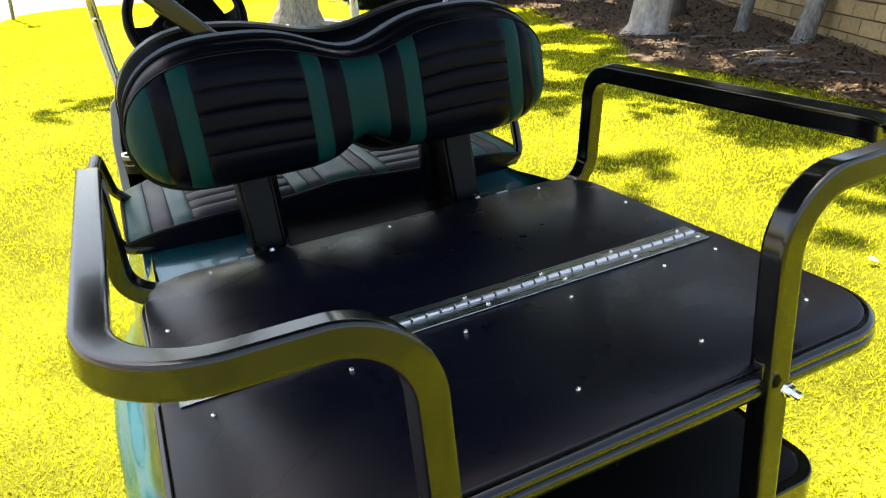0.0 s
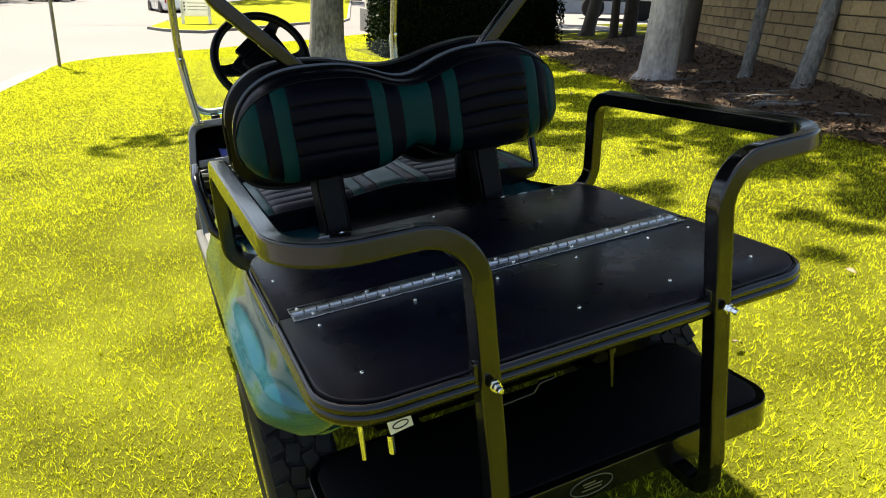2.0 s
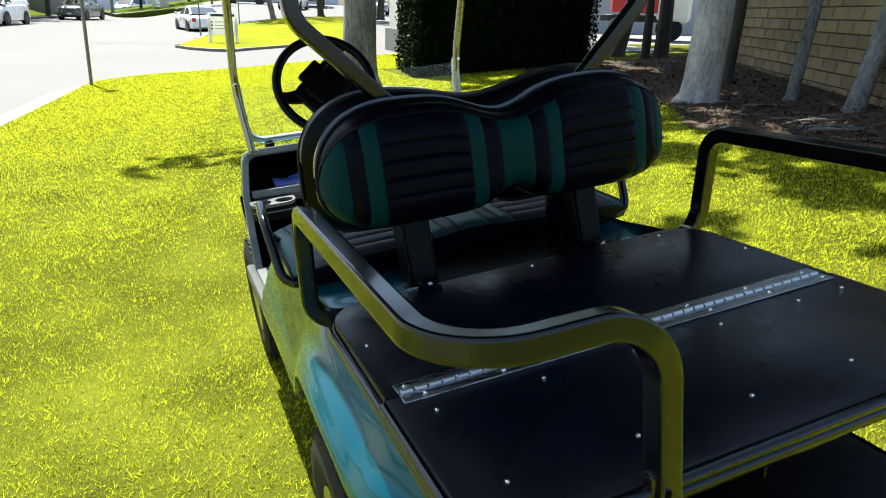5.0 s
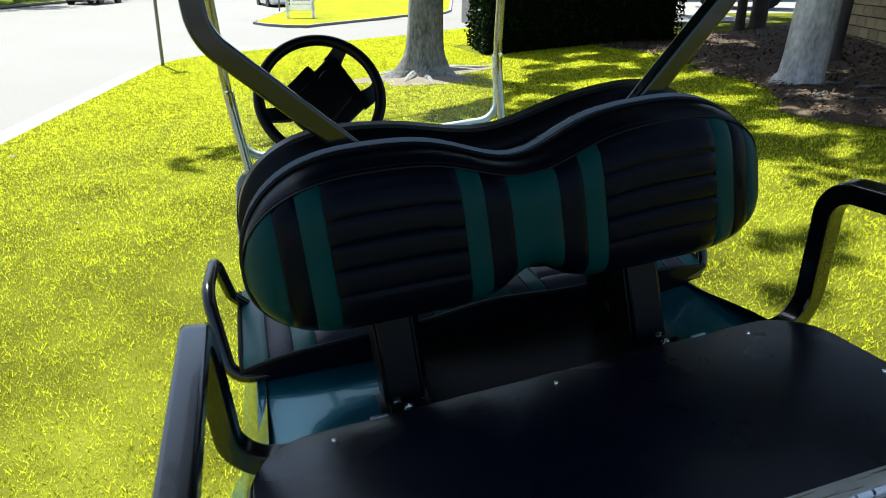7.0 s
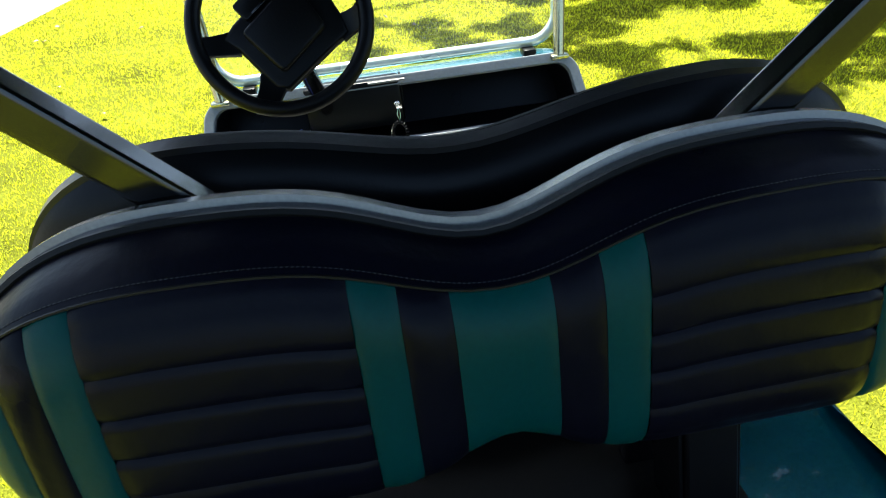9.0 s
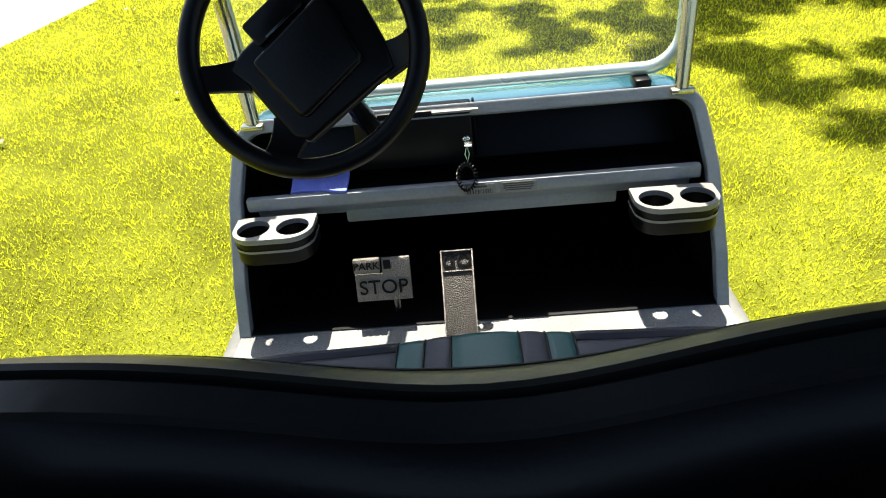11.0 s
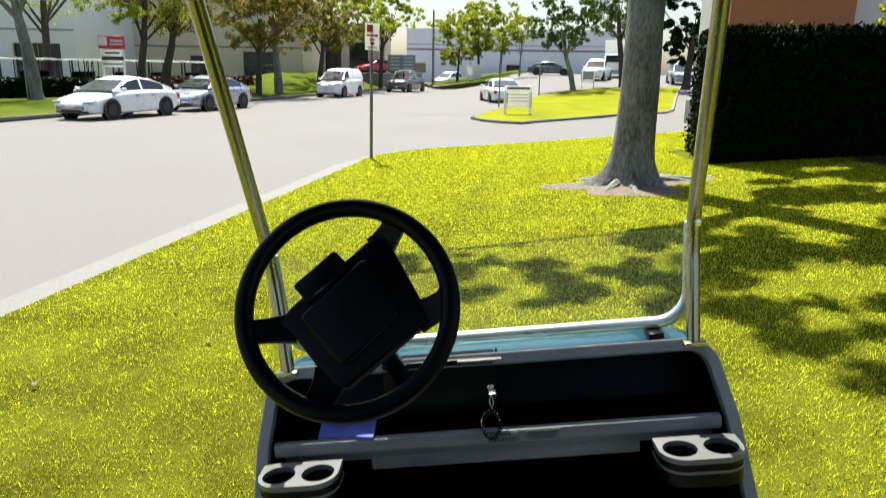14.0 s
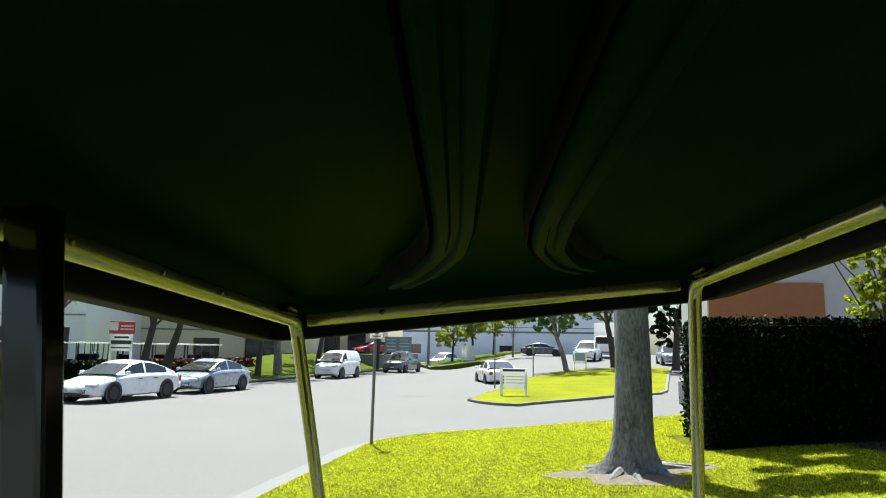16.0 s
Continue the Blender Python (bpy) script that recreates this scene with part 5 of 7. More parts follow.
def trunk_mesh(line, r0, r1, seed, flare=0.0, roots=0, n=18):
    """A tapered, slightly uneven trunk along the points, flared at the foot."""
    bm = bmesh.new()
    rnd = random.Random(seed)
    pts = fillet(line, 0.8, 5)
    rings = []
    dense = []
    for a, b in zip(pts, pts[1:]):
        m = max(1, int((b - a).length / 0.16))
        for k in range(m):
            dense.append(a.lerp(b, k / m))
    dense.append(pts[-1])
    z0 = dense[0].z
    ph = [rnd.uniform(0, 6.3) for _ in range(6)]
    for i, p in enumerate(dense):
        f = i / (len(dense) - 1)
        r = r0 + (r1 - r0) * f
        h = p.z - z0
        ring = []
        for k in range(n):
            a = 2 * math.pi * k / n
            q = r * (1 + 0.05 * math.sin(2 * a + ph[0] + h * 1.3) + 0.04 * math.sin(3 * a + ph[1] - h) + 0.02 * math.sin(7 * a + ph[2] + 3 * h))
            if flare:
                g = math.exp(-h / (flare * 0.36))
                q += flare * 0.55 * g * (1 + 0.55 * math.cos(5 * a + ph[3]) + 0.3 * math.cos(3 * a + ph[4]))
            ring.append(bm.verts.new((p.x + q * math.cos(a), p.y + q * math.sin(a), p.z)))
        rings.append(ring)
    for a, b in zip(rings, rings[1:]):
        for j in range(n):
            bm.faces.new((a[j], a[(j + 1) % n], b[(j + 1) % n], b[j]))
    bm.faces.new(rings[-1])
    for k in range(roots):
        a = 2 * math.pi * k / roots + rnd.uniform(-0.4, 0.4)
        d = Vector((math.cos(a), math.sin(a), 0))
        L = rnd.uniform(0.5, 1.2)
        side = Vector((-d.y, d.x, 0)) * rnd.uniform(-0.35, 0.35)
        base = dense[0]
        root = []
        for j in range(9):
            f = j / 8
            q = base + d * (r0 * 0.8 + L * f) + side * f * f * L
            q.z = lawn_z(q.x, q.y) + 0.05 - 0.10 * f
            root.append(q)
        sweep(bm, root, ring_profile("round", 0.07, 7), taper=lambda f: 1.15 - f)
    bmesh.ops.recalc_face_normals(bm, faces=bm.faces)
    return bm


def tree(x, y, z, line, r0, r1, label, leaves, count, size, bark, leaf_mat, seed, flare=0.0, roots=0, limbs=()):
    """A tree at (x, y, z): trunk along line (offsets), limbs and a crown of leaves in clumps."""
    t = empty("tree", Matrix.Translation((x, y, z)), label, "tree", "trees")
    inv = Matrix.Translation((-x, -y, -z))
    bm = trunk_mesh([Vector((x, y, z)) + Vector(p) for p in line], r0, r1, seed, flare, roots)
    bmesh.ops.transform(bm, matrix=inv, verts=bm.verts)
    part("trunk", bm, bark, t)
    for pts, r in limbs:
        bm = bmesh.new()
        sweep(bm, fillet(pts, 0.4, 4), ring_profile("round", r, 9), taper=lambda f: 1 - 0.65 * f)
        part("limb", bm, bark, t)
    if leaves:
        leaf_cloud("crown", leaves, count, size, leaf_mat, t, seed)
    return t


def crown(cx, cy, cz, rx, rz, n, seed, r=(0.5, 1.0)):
    rnd = random.Random(seed)
    out = []
    for _ in range(n):
        a, q, h = rnd.uniform(0, 6.283), math.sqrt(rnd.random()), rnd.uniform(-1, 1)
        k = math.sqrt(max(0.05, 1 - h * h * 0.8))
        out.append((cx + rx * q * k * math.cos(a), cy + rx * q * k * math.sin(a), cz + rz * h, rnd.uniform(*r)))
    return out


# the big tree ahead of the cart; its crown spreads over the view and dapples the lawn
CROWN_1 = [(x - 1.04 - 2.14, y + 3.65 - 9.75, 7.2 + 0.5 * math.sin(3 * x + y), r) for x, y, r in ((-0.5, 6.15, 0.26), (-0.8, 6.05, 0.2), (-0.15, 6.25, 0.24), (-1.0, 5.95, 0.13), (0.1, 6.35, 0.2), (-0.4, 5.95, 0.13), (4.6, 8.2, 0.6), (5.3, 9.0, 0.8), (5.9, 8.0, 0.7), (5.6, 7.0, 0.6), (4.9, 9.6, 0.7), (6.3, 9.4, 0.8), (6.6, 8.4, 0.8), (4.2, 9.5, 0.5), (5.0, 6.2, 0.5), (0.0, 6.1, 0.36), (0.5, 5.95, 0.36), (0.55, 5.4, 0.4), (1.2, 5.5, 0.5), (1.6, 6.4, 0.5), (1.8, 5.05, 0.55), (1.9, 4.1, 0.45), (2.8, 5.9, 0.7), (2.3, 6.9, 0.5), (3.3, 7.8, 0.8), (2.9, 4.2, 0.5), (2.1, 2.3, 0.35), (3.7, 2.3, 0.5), (2.7, 1.5, 0.3), (3.9, 6.6, 0.8), (4.4, 5.2, 0.7), (4.4, 8.6, 0.9), (3.6, 3.3, 0.4))]
tx, ty = 2.04, 9.75
tree(tx, ty, lawn_z(tx, ty) - 0.06, [(0, 0, 0), (0.02, 0, 1.2), (0.03, 0.02, 2.6), (0.1, 0.05, 5.0), (0.2, 0.1, 8.0)], 0.262, 0.165, "tall grey-barked tree with flared roots on the lawn",
     CROWN_1, 18000, 0.085, M_BARKG, M_LEAF, 11, flare=0.44, roots=11, limbs=[([(0.1, 0.05, 4.6), (-1.2, 0.3, 6.2), (-3.6, 0.6, 7.2)], 0.09), ([(0.1, 0.05, 4.9), (-0.6, 0.6, 6.4), (-0.9, 1.0, 7.4)], 0.08), ([(0.1, 0.05, 5.0), (1.0, -1.4, 6.6), (1.2, -2.6, 7.4)], 0.08)])
# the pale tree beside the wall, its crown high up
tx, ty = 5.16, 5.92
tree(tx, ty, lawn_z(tx, ty) - 0.05, [(0, 0, 0), (0.05, 0.0, 0.8), (0.16, 0.05, 2.2), (0.4, 0.1, 5.0), (0.5, 0.2, 8.0)], 0.215, 0.13, "pale smooth-barked tree with a flared foot in bare soil",
     crown(-1.0, 1.6, 7.4, 2.4, 1.2, 20, 5, (0.35, 0.8)) + crown(2.2, 4.0, 7.4, 3.2, 1.3, 40, 6) + crown(-2.1, 0.4, 7.2, 1.4, 0.8, 14, 7, (0.3, 0.6)), 20000, 0.11, M_BARK, M_LEAF, 12, flare=0.16, roots=0, limbs=[([(0.35, 0.1, 4.4), (0.4, 1.4, 6.0), (0.3, 2.6, 7.2)], 0.08), ([(0.4, 0.1, 5.0), (1.4, 0.2, 6.5), (2.2, 0.4, 7.6)], 0.07)])
for i, (x, y, r, lean, bark, label) in enumerate(((5.88, 4.42, 0.10, (0.75, 0.1), M_BARKG, "leaning grey tree in front of the block wall"), (6.15, 5.45, 0.075, (0.42, 0.15), M_BARKG, "slender grey-stemmed tree in front of the block wall"),
                                            (6.75, 7.15, 0.11, (0.2, 0.1), M_BARKD, "dark-stemmed tree standing behind the pale tree"), (8.9, 12.7, 0.15, (0.75, 0.1), M_BARKD, "dark leaning tree at the end of the hedge"), (9.1, 11.45, 0.15, (0.1, 0.1), M_BARKD, "dark tree at the end of the block wall"), (8.75, 11.5, 0.09, (0.0, 0.1), M_BARKD, "dark tree at the end of the block wall"),
                                            (5.05, 2.75, 0.055, (0.05, 0.0), M_BARK, "thin speckled sapling beside the block wall"))):
    z = lawn_z(x, y) - 0.04
    tree(x, y, z, [(0, 0, 0), (lean[0] * 0.35, lean[1] * 0.3, 1.0), (lean[0] * 0.75, lean[1], 2.4), (lean[0] * 1.2, lean[1], 4.2), (lean[0] * 1.3, lean[1] * 1.2, 6.0)], r, r * 0.6, label,
         crown(lean[0] * 1.2 + 0.4, 2.0, 6.5, 2.9, 0.9, 30, 40 + i), 12000, 0.13, bark, M_LEAF, 30 + i, flare=r * 0.9, roots=0,
         limbs=[([(lean[0] * 1.2, lean[1], 4.0), (lean[0] * 1.2, 1.4, 5.4), (lean[0] * 1.2 + 0.2, 3.6, 6.4)], r * 0.45)])


# clipped hedge
def hedge(name, a, b, depth, h, label, count, size, material, seed, base=None):
    """A clipped box hedge from a to b in the plan, with leaves all over its faces."""
    t = empty(name, Matrix.Translation((a[0], a[1], 0)), label, "hedge")
    d = Vector((b[0] - a[0], b[1] - a[1], 0))
    L = d.length
    u = d.normalized()
    w = Vector((-u.y, u.x, 0))
    z0 = base if base is not None else lawn_z(*a) - 0.1
    bm = bmesh.new()
    rot = Matrix(((u.x, w.x, 0, 0), (u.y, w.y, 0, 0), (0, 0, 1, 0), (0, 0, 0, 1)))
    # solid near-black box: the shade between the leaves, put in as colour
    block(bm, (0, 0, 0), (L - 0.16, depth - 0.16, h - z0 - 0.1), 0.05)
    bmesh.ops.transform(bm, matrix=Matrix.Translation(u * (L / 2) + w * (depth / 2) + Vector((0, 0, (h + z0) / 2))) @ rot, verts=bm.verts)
    part("core", bm, mat("hedge_inner_shade", (0.005, 0.007, 0.003), 0.95, scale=20, vary=0.4, spec=0.05), t)
    rng = np.random.default_rng(seed)
    areas = np.array([L * (h - z0), L * (h - z0) * 0.3, L * depth, depth * (h - z0), depth * (h - z0) * 0.4])
    face = rng.choice(5, count, p=areas / areas.sum())
    s, q = rng.random(count), rng.random(count)
    off = rng.normal(0, 0.035, count)
    x = np.where(face < 3, s * L, np.where(face == 3, off, L + off))
    y = np.select([face == 0, face == 1, face == 2, face >= 3], [off, depth + off, q * depth, s * depth])
    z = np.where(face == 2, h + off, z0 + q * (h - z0))
    p = np.outer(x, u) + np.outer(y, w)
    p[:, 2] = z
    av = rng.normal(size=(count, 3))
    av /= np.linalg.norm(av, axis=1)[:, None]
    bv = np.cross(av, rng.normal(size=(count, 3)))
    bv /= np.linalg.norm(bv, axis=1)[:, None]
    k = size * rng.uniform(0.6, 1.3, count)[:, None]
    v = np.stack([p - av * k, p + bv * k * 0.6, p + av * k, p - bv * k * 0.6], 1).reshape(-1, 3)
    me = bpy.data.meshes.new("leaves")
    me.from_pydata(v.tolist(), [], np.arange(4 * count).reshape(-1, 4).tolist())
    me.materials.append(material)
    ob = new("leaves", me)
    ob.parent = t
    return t


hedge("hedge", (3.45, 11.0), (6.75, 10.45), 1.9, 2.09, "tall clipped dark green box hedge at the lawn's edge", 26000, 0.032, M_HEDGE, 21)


# ---------- block wall ----------
def block_wall():
    a, b = Vector((4.75, 1.85, 0)), Vector((9.75, 10.8, 0))
    d = (b - a)
    L = d.length
    u = d.normalized()
    w = Vector((u.y, -u.x, 0))
    z0, rows_n, bw, bh = 0.15, 20, 0.405, 0.152
    bm = bmesh.new()
    rot = Matrix(((u.x, w.x, 0, 0), (u.y, w.y, 0, 0), (0, 0, 1, 0), (0, 0, 0, 1)))
    block(bm, (0, 0, 0), (L, 0.16, rows_n * bh + 0.5))
    bmesh.ops.transform(bm, matrix=Matrix.Translation(a + u * (L / 2) + w * 0.1 + Vector((0, 0, z0 + rows_n * bh / 2 - 0.25))) @ rot, verts=bm.verts)
    wall = tagged(part("wall_east", bm, M_MORTAR, smooth=False), "tan slump-block garden wall with grey joints", "wall", kind="structure")
    shapes = []
    rnd = random.Random(8)
    for k in range(4):
        bm = bmesh.new()
        block(bm, (0, 0, 0), (bw - 0.012, 0.03, bh - 0.012), 0.006, seg=1)
        for v in bm.verts:
            v.co += Vector((rnd.uniform(-1, 1), rnd.uniform(-1, 1), rnd.uniform(-1, 1))) * 0.003
        me = bpy.data.meshes.new("block")
        bm.to_mesh(me)
        bm.free()
        me.materials.append(M_BLOCK)
        shapes.append(me)
    made = 0
    rest = bmesh.new()
    for row in range(rows_n):
        for k in range(int(L / bw)):
            along = (k + 0.5 + 0.5 * (row % 2)) * bw
            if along > L - bw / 2:
                continue
            place = Matrix.Translation(a + u * along + w * (0.012 + rnd.uniform(-0.003, 0.003)) + Vector((0, 0, z0 + (row + 0.5) * bh))) @ rot
            if row < 14 and along < 8.6 and made < 300:
                o = new("block", shapes[rnd.randrange(4)])
                o.parent = wall
                o.matrix_local = place
                made += 1
            else:
                bmesh.ops.create_cube(rest, size=1.0, matrix=place @ Matrix.Diagonal((bw - 0.012, 0.03, bh - 0.012, 1)))
    tagged(part("block_rest", rest, M_BLOCK, wall, smooth=False), kind="stuff")


block_wall()

# bare soil between the trees and the wall
bm = bmesh.new()


def soil(u, v):
    y = 0.8 + 10.6 * v
    x0 = 4.2 + 0.12 * math.sin(y * 0.9) + 0.1 * math.sin(y * 2.3) + 0.6 * smooth(4.5, 6.2, y) + 0.5 * smooth(6.5, 9, y)
    x = x0 + (max(x0 + 0.3, 4.75 + (y - 1.85) * 0.5587 + 0.12) - x0) * u
    return Vector((x, y, lawn_z(x, y) + 0.004 + 0.02 * smooth(0, 0.15, u) + 0.10 * smooth(0.6, 1.0, u) + 0.02 * noise.noise(Vector((x * 2, y * 2, 0)))))


sheet(bm, soil, span(0, 1, 40), span(0, 1, 100), True)
bmesh.ops.recalc_face_normals(bm, faces=bm.faces)
tagged(part("soil_bed", bm, M_SOIL), "bare brown soil with roots and litter under the trees", "soil", kind="structure")
bm = bmesh.new()
n_ = 26
ring0 = bm.verts.new((2.0, 9.45, lawn_z(2.0, 9.45) + 0.03))
prev = []
for k in range(n_):
    a = 2 * math.pi * k / n_
    r = 0.85 + 0.25 * math.sin(3 * a) + 0.15 * math.sin(5 * a + 1)
    x, y = 2.0 + 1.05 * r * math.cos(a), 9.5 + 0.8 * r * math.sin(a)
    prev.append(bm.verts.new((x, y, lawn_z(x, y) + 0.006)))
for k in range(n_):
    bm.faces.new((ring0, prev[k], prev[(k + 1) % n_]))
tagged(part("soil_ring", bm, mat("dry_pale_soil", (0.14, 0.11, 0.085), 0.95, scale=12, vary=0.35, bump=0.8, bump_scale=40)), "dry pale soil round the tree's roots", "soil", kind="structure")


# leaf litter, twigs and surface roots on the soil
def litter():
    rng = np.random.default_rng(12)
    n = 9000
    y = rng.uniform(1.0, 11.2, n)
    x0 = 4.1 + 0.6 * np.clip((y - 4.5) / 1.7, 0, 1) + 0.5 * np.clip((y - 6.5) / 2.5, 0, 1)
    x1 = 4.75 + (y - 1.85) * 0.5587
    keep = x1 > x0 + 0.15
    x0, x1, y = x0[keep], x1[keep], y[keep]
    n = len(y)
    x = x0 + (x1 - x0) * rng.random(n) ** 1.3
    z = np.array([lawn_z(a, b) for a, b in zip(x, y)]) + 0.035 + 0.10 * np.clip(((x - x0) / (x1 - x0) - 0.6) / 0.4, 0, 1)
    p = np.stack([x, y, z + rng.uniform(0, 0.015, n)], 1)
    a = rng.uniform(0, 6.283, n)
    tilt = rng.normal(0, 0.35, n)
    long = np.stack([np.cos(a), np.sin(a), tilt], 1)
    wide = np.stack([-np.sin(a), np.cos(a), rng.normal(0, 0.3, n)], 1)
    twig = rng.random(n) < 0.12
    L = np.where(twig, rng.uniform(0.05, 0.16, n), rng.uniform(0.015, 0.04, n))[:, None]
    W = np.where(twig, 0.004, rng.uniform(0.008, 0.018, n))[:, None]
    v = np.stack([p - long * L, p + wide * W, p + long * L, p - wide * W], 1).reshape(-1, 3)
    me = bpy.data.meshes.new("leaf_litter")
    me.from_pydata(v.tolist(), [], np.arange(4 * n).reshape(-1, 4).tolist())
    me.materials.append(mat("brown_leaf_litter", (0.075, 0.047, 0.026), 0.8, scale=5, vary=0.3, random_island=0.8, spec=0.2))
    tagged(new("leaf_litter", me), "dry brown leaves and twigs strewn over the bare soil", "leaf litter", kind="stuff")
    rnd = random.Random(31)
    for k in range(9):
        x, y = rnd.uniform(4.5, 5.3), rnd.uniform(3.6, 5.6)
        a = rnd.uniform(-0.5, 0.9)
        pts = []
        for j in range(10):
            q = Vector((x + 0.13 * j * math.cos(a), y - 0.13 * j * math.sin(a) + 0.04 * math.sin(j * 1.1 + k), 0))
            q.z = lawn_z(q.x, q.y) + 0.028 + 0.012 * math.sin(j * 0.7 + k)
            pts.append(q)
        bm = bmesh.new()
        sweep(bm, pts, ring_profile("round", rnd.uniform(0.014, 0.026), 7), taper=lambda f: 1.1 - 0.9 * f)
        tagged(part("surface_root", bm, M_BARKG), "grey surface root lying bare on the soil", "root", "surface roots")


litter()


# ---------- grass blades ----------
def grass():
    rng = np.random.default_rng(5)
    n = 2150000
    # denser near the cart
    u = rng.random(n)
    x = rng.uniform(-4.4, 7.5, n)
    y = -2.5 + 19.5 * u ** 1.5
    keep = np.ones(n, bool)
    kx = -3.93 + 0.14 * np.minimum(y, 13.2)
    keep &= x > kx + 0.01
    dx, dy = x - (kx + 3.4), y - 13.2
    keep &= ~((y > 13.2) & (dx < 0) & ((dx / 3.4) ** 2 + (dy / 3.3) ** 2 > 0.99)) & (y < 16.45)
    s1_, s2_ = np.clip((y - 4.5) / 1.7, 0, 1), np.clip((y - 6.5) / 2.5, 0, 1)
    edge_ = 4.2 + 0.12 * np.sin(y * 0.9) + 0.1 * np.sin(y * 2.3) + 0.6 * s1_ * s1_ * (3 - 2 * s1_) + 0.5 * s2_ * s2_ * (3 - 2 * s2_)
    keep &= (x < edge_ + rng.normal(0, 0.2, n)) | (y > 11.9)
    a = np.arctan2((y - 9.5) / 0.8, (x - 2.0) / 1.05)
    rr = np.hypot((x - 2.0) / 1.05, (y - 9.5) / 0.8)
    keep &= rr > (0.85 + 0.25 * np.sin(3 * a) + 0.15 * np.sin(5 * a + 1)) * rng.uniform(0.75, 1.05, n)
    keep &= ~((x > 3.4) & (x < 6.8) & (y > 10.9) & (y < 13.0))
    # thin, dry patches
    patch = np.sin(x * 2.1 + 1.3 * np.sin(y * 1.7)) * np.sin(y * 2.6 + 1.1 * np.sin(x * 2.4))
    keep &= rng.random(n) < 0.82 + 0.18 * patch
    x, y = x[keep], y[keep]
    # blades stand in tufts, with gaps between them
    cell = 0.03
    gx, gy = np.floor(x / cell), np.floor(y / cell)
    h1 = np.sin(gx * 127.1 + gy * 311.7) * 43758.5453
    h2 = np.sin(gx * 269.5 + gy * 183.3) * 43758.5453
    pull = 0.45 * np.clip(1.15 - np.hypot(x, y) / 4.5, 0, 1)
    x = x + ((gx - 0.3 + 1.6 * (h1 - np.floor(h1))) * cell - x) * pull
    y = y + ((gy - 0.3 + 1.6 * (h2 - np.floor(h2))) * cell - y) * pull
    tuft = 0.75 + 0.5 * (h1 * 7.3 - np.floor(h1 * 7.3))
    n = len(x)
    d = x - (-3.93 + 0.14 * y)
    field = -0.2 + np.interp(d, (-1, 0, 1.5, 2.6, 3.93, 4.8, 6.3, 7.85, 9.3, 14), (0, 0, 0.02, 0.07, 0.2, 0.27, 0.41, 0.55, 0.6, 0.75))
    flat = 0.1087 * x - 0.0483 * y
    t = np.clip((np.hypot(x, y - 1.2) - 1.3) / 1.9, 0, 1)
    w = t * t * (3 - 2 * t)
    z = flat * (1 - w) + field * w
    far = 1 + np.clip((np.hypot(x, y) - 2.5) / 7, 0, 1.6)
    az = rng.uniform(0, 6.283, n)
    h = rng.uniform(0.009, 0.022, n) * (1 + 0.14 * far) * tuft
    lean = rng.uniform(0.3, 1.3, n) * h
    wd = rng.uniform(0.0011, 0.0024, n) * far * 1.06
    p = np.stack([x, y, z - 0.004], 1)
    side = np.stack([np.cos(az), np.sin(az), np.zeros(n)], 1)
    fwd = np.stack([-np.sin(az), np.cos(az), np.zeros(n)], 1)
    tip = p + fwd * lean[:, None] + np.array((0, 0, 1)) * h[:, None]
    v = np.stack([p - side * wd[:, None], p + side * wd[:, None], tip], 1).reshape(-1, 3)
    me = bpy.data.meshes.new("grass")
    me.vertices.add(3 * n)
    me.vertices.foreach_set("co", v.ravel())
    me.loops.add(3 * n)
    me.loops.foreach_set("vertex_index", np.arange(3 * n))
    me.polygons.add(n)
    me.polygons.foreach_set("loop_start", np.arange(n) * 3)
    me.polygons.foreach_set("loop_total", np.full(n, 3))
    me.update()
    me.materials.append(M_BLADE)
    tagged(new("grass", me), "short dense yellow-green grass blades of the lawn", "grass", kind="stuff")


grass()


# ---------- street signs ----------
def far_rise(x, y):
    """The side street and the island climb away from the corner."""
    return 0.034 * max(0.0, min(y, 80.0) - 30.0) * smooth(-2.0, 7.0, x)


M_POST = mat("galvanised_post", (0.22, 0.21, 0.2), 0.5, metal=0.6, scale=60, vary=0.2)
M_SIGNW = mat("white_sign_paint", (0.85, 0.85, 0.83), 0.5, scale=20, vary=0.05)
let_through(M_SIGNW, 0.45)
M_SIGNR = mat("red_sign_paint", (0.45, 0.03, 0.03), 0.5, scale=20, vary=0.08)
M_BOARD = mat("blue_grey_board", (0.2, 0.27, 0.33), 0.5, scale=10, vary=0.1)
M_SIGND = mat("dark_sign_print", (0.03, 0.03, 0.035), 0.6, scale=20)


def box_part(name, c, s, material, parent, bevel=0.0, label=""):
    bm = bmesh.new()
    block(bm, c, s, bevel, seg=1)
    return part(name, bm, material, parent, label, smooth=bevel > 0)


t = empty("parking_sign", Matrix.Translation((-1.89, 13.76, -0.2)) @ Matrix.Rotation(radians(38), 4, "Z") @ Matrix.Rotation(radians(0.8), 4, "Y"), "small white and red parking sign on a steel post", "sign")
box_part("post", (0, 0, 1.2), (0.05, 0.045, 2.5), M_POST, t, 0.006)
box_part("plate", (0, -0.028, 2.23), (0.305, 0.006, 0.47), M_SIGNW, t, 0.002)
box_part("red_panel", (-0.05, -0.0325, 2.37), (0.12, 0.003, 0.13), M_SIGNR, t)
for k, (w, h) in enumerate(((0.24, 0.05), (0.12, 0.035), (0.09, 0.07), (0.2, 0.03))):
    box_part("bar", (0, -0.0325, 2.25 - 0.07 * k), (w, 0.003, h * 0.7), M_SIGNR, t)

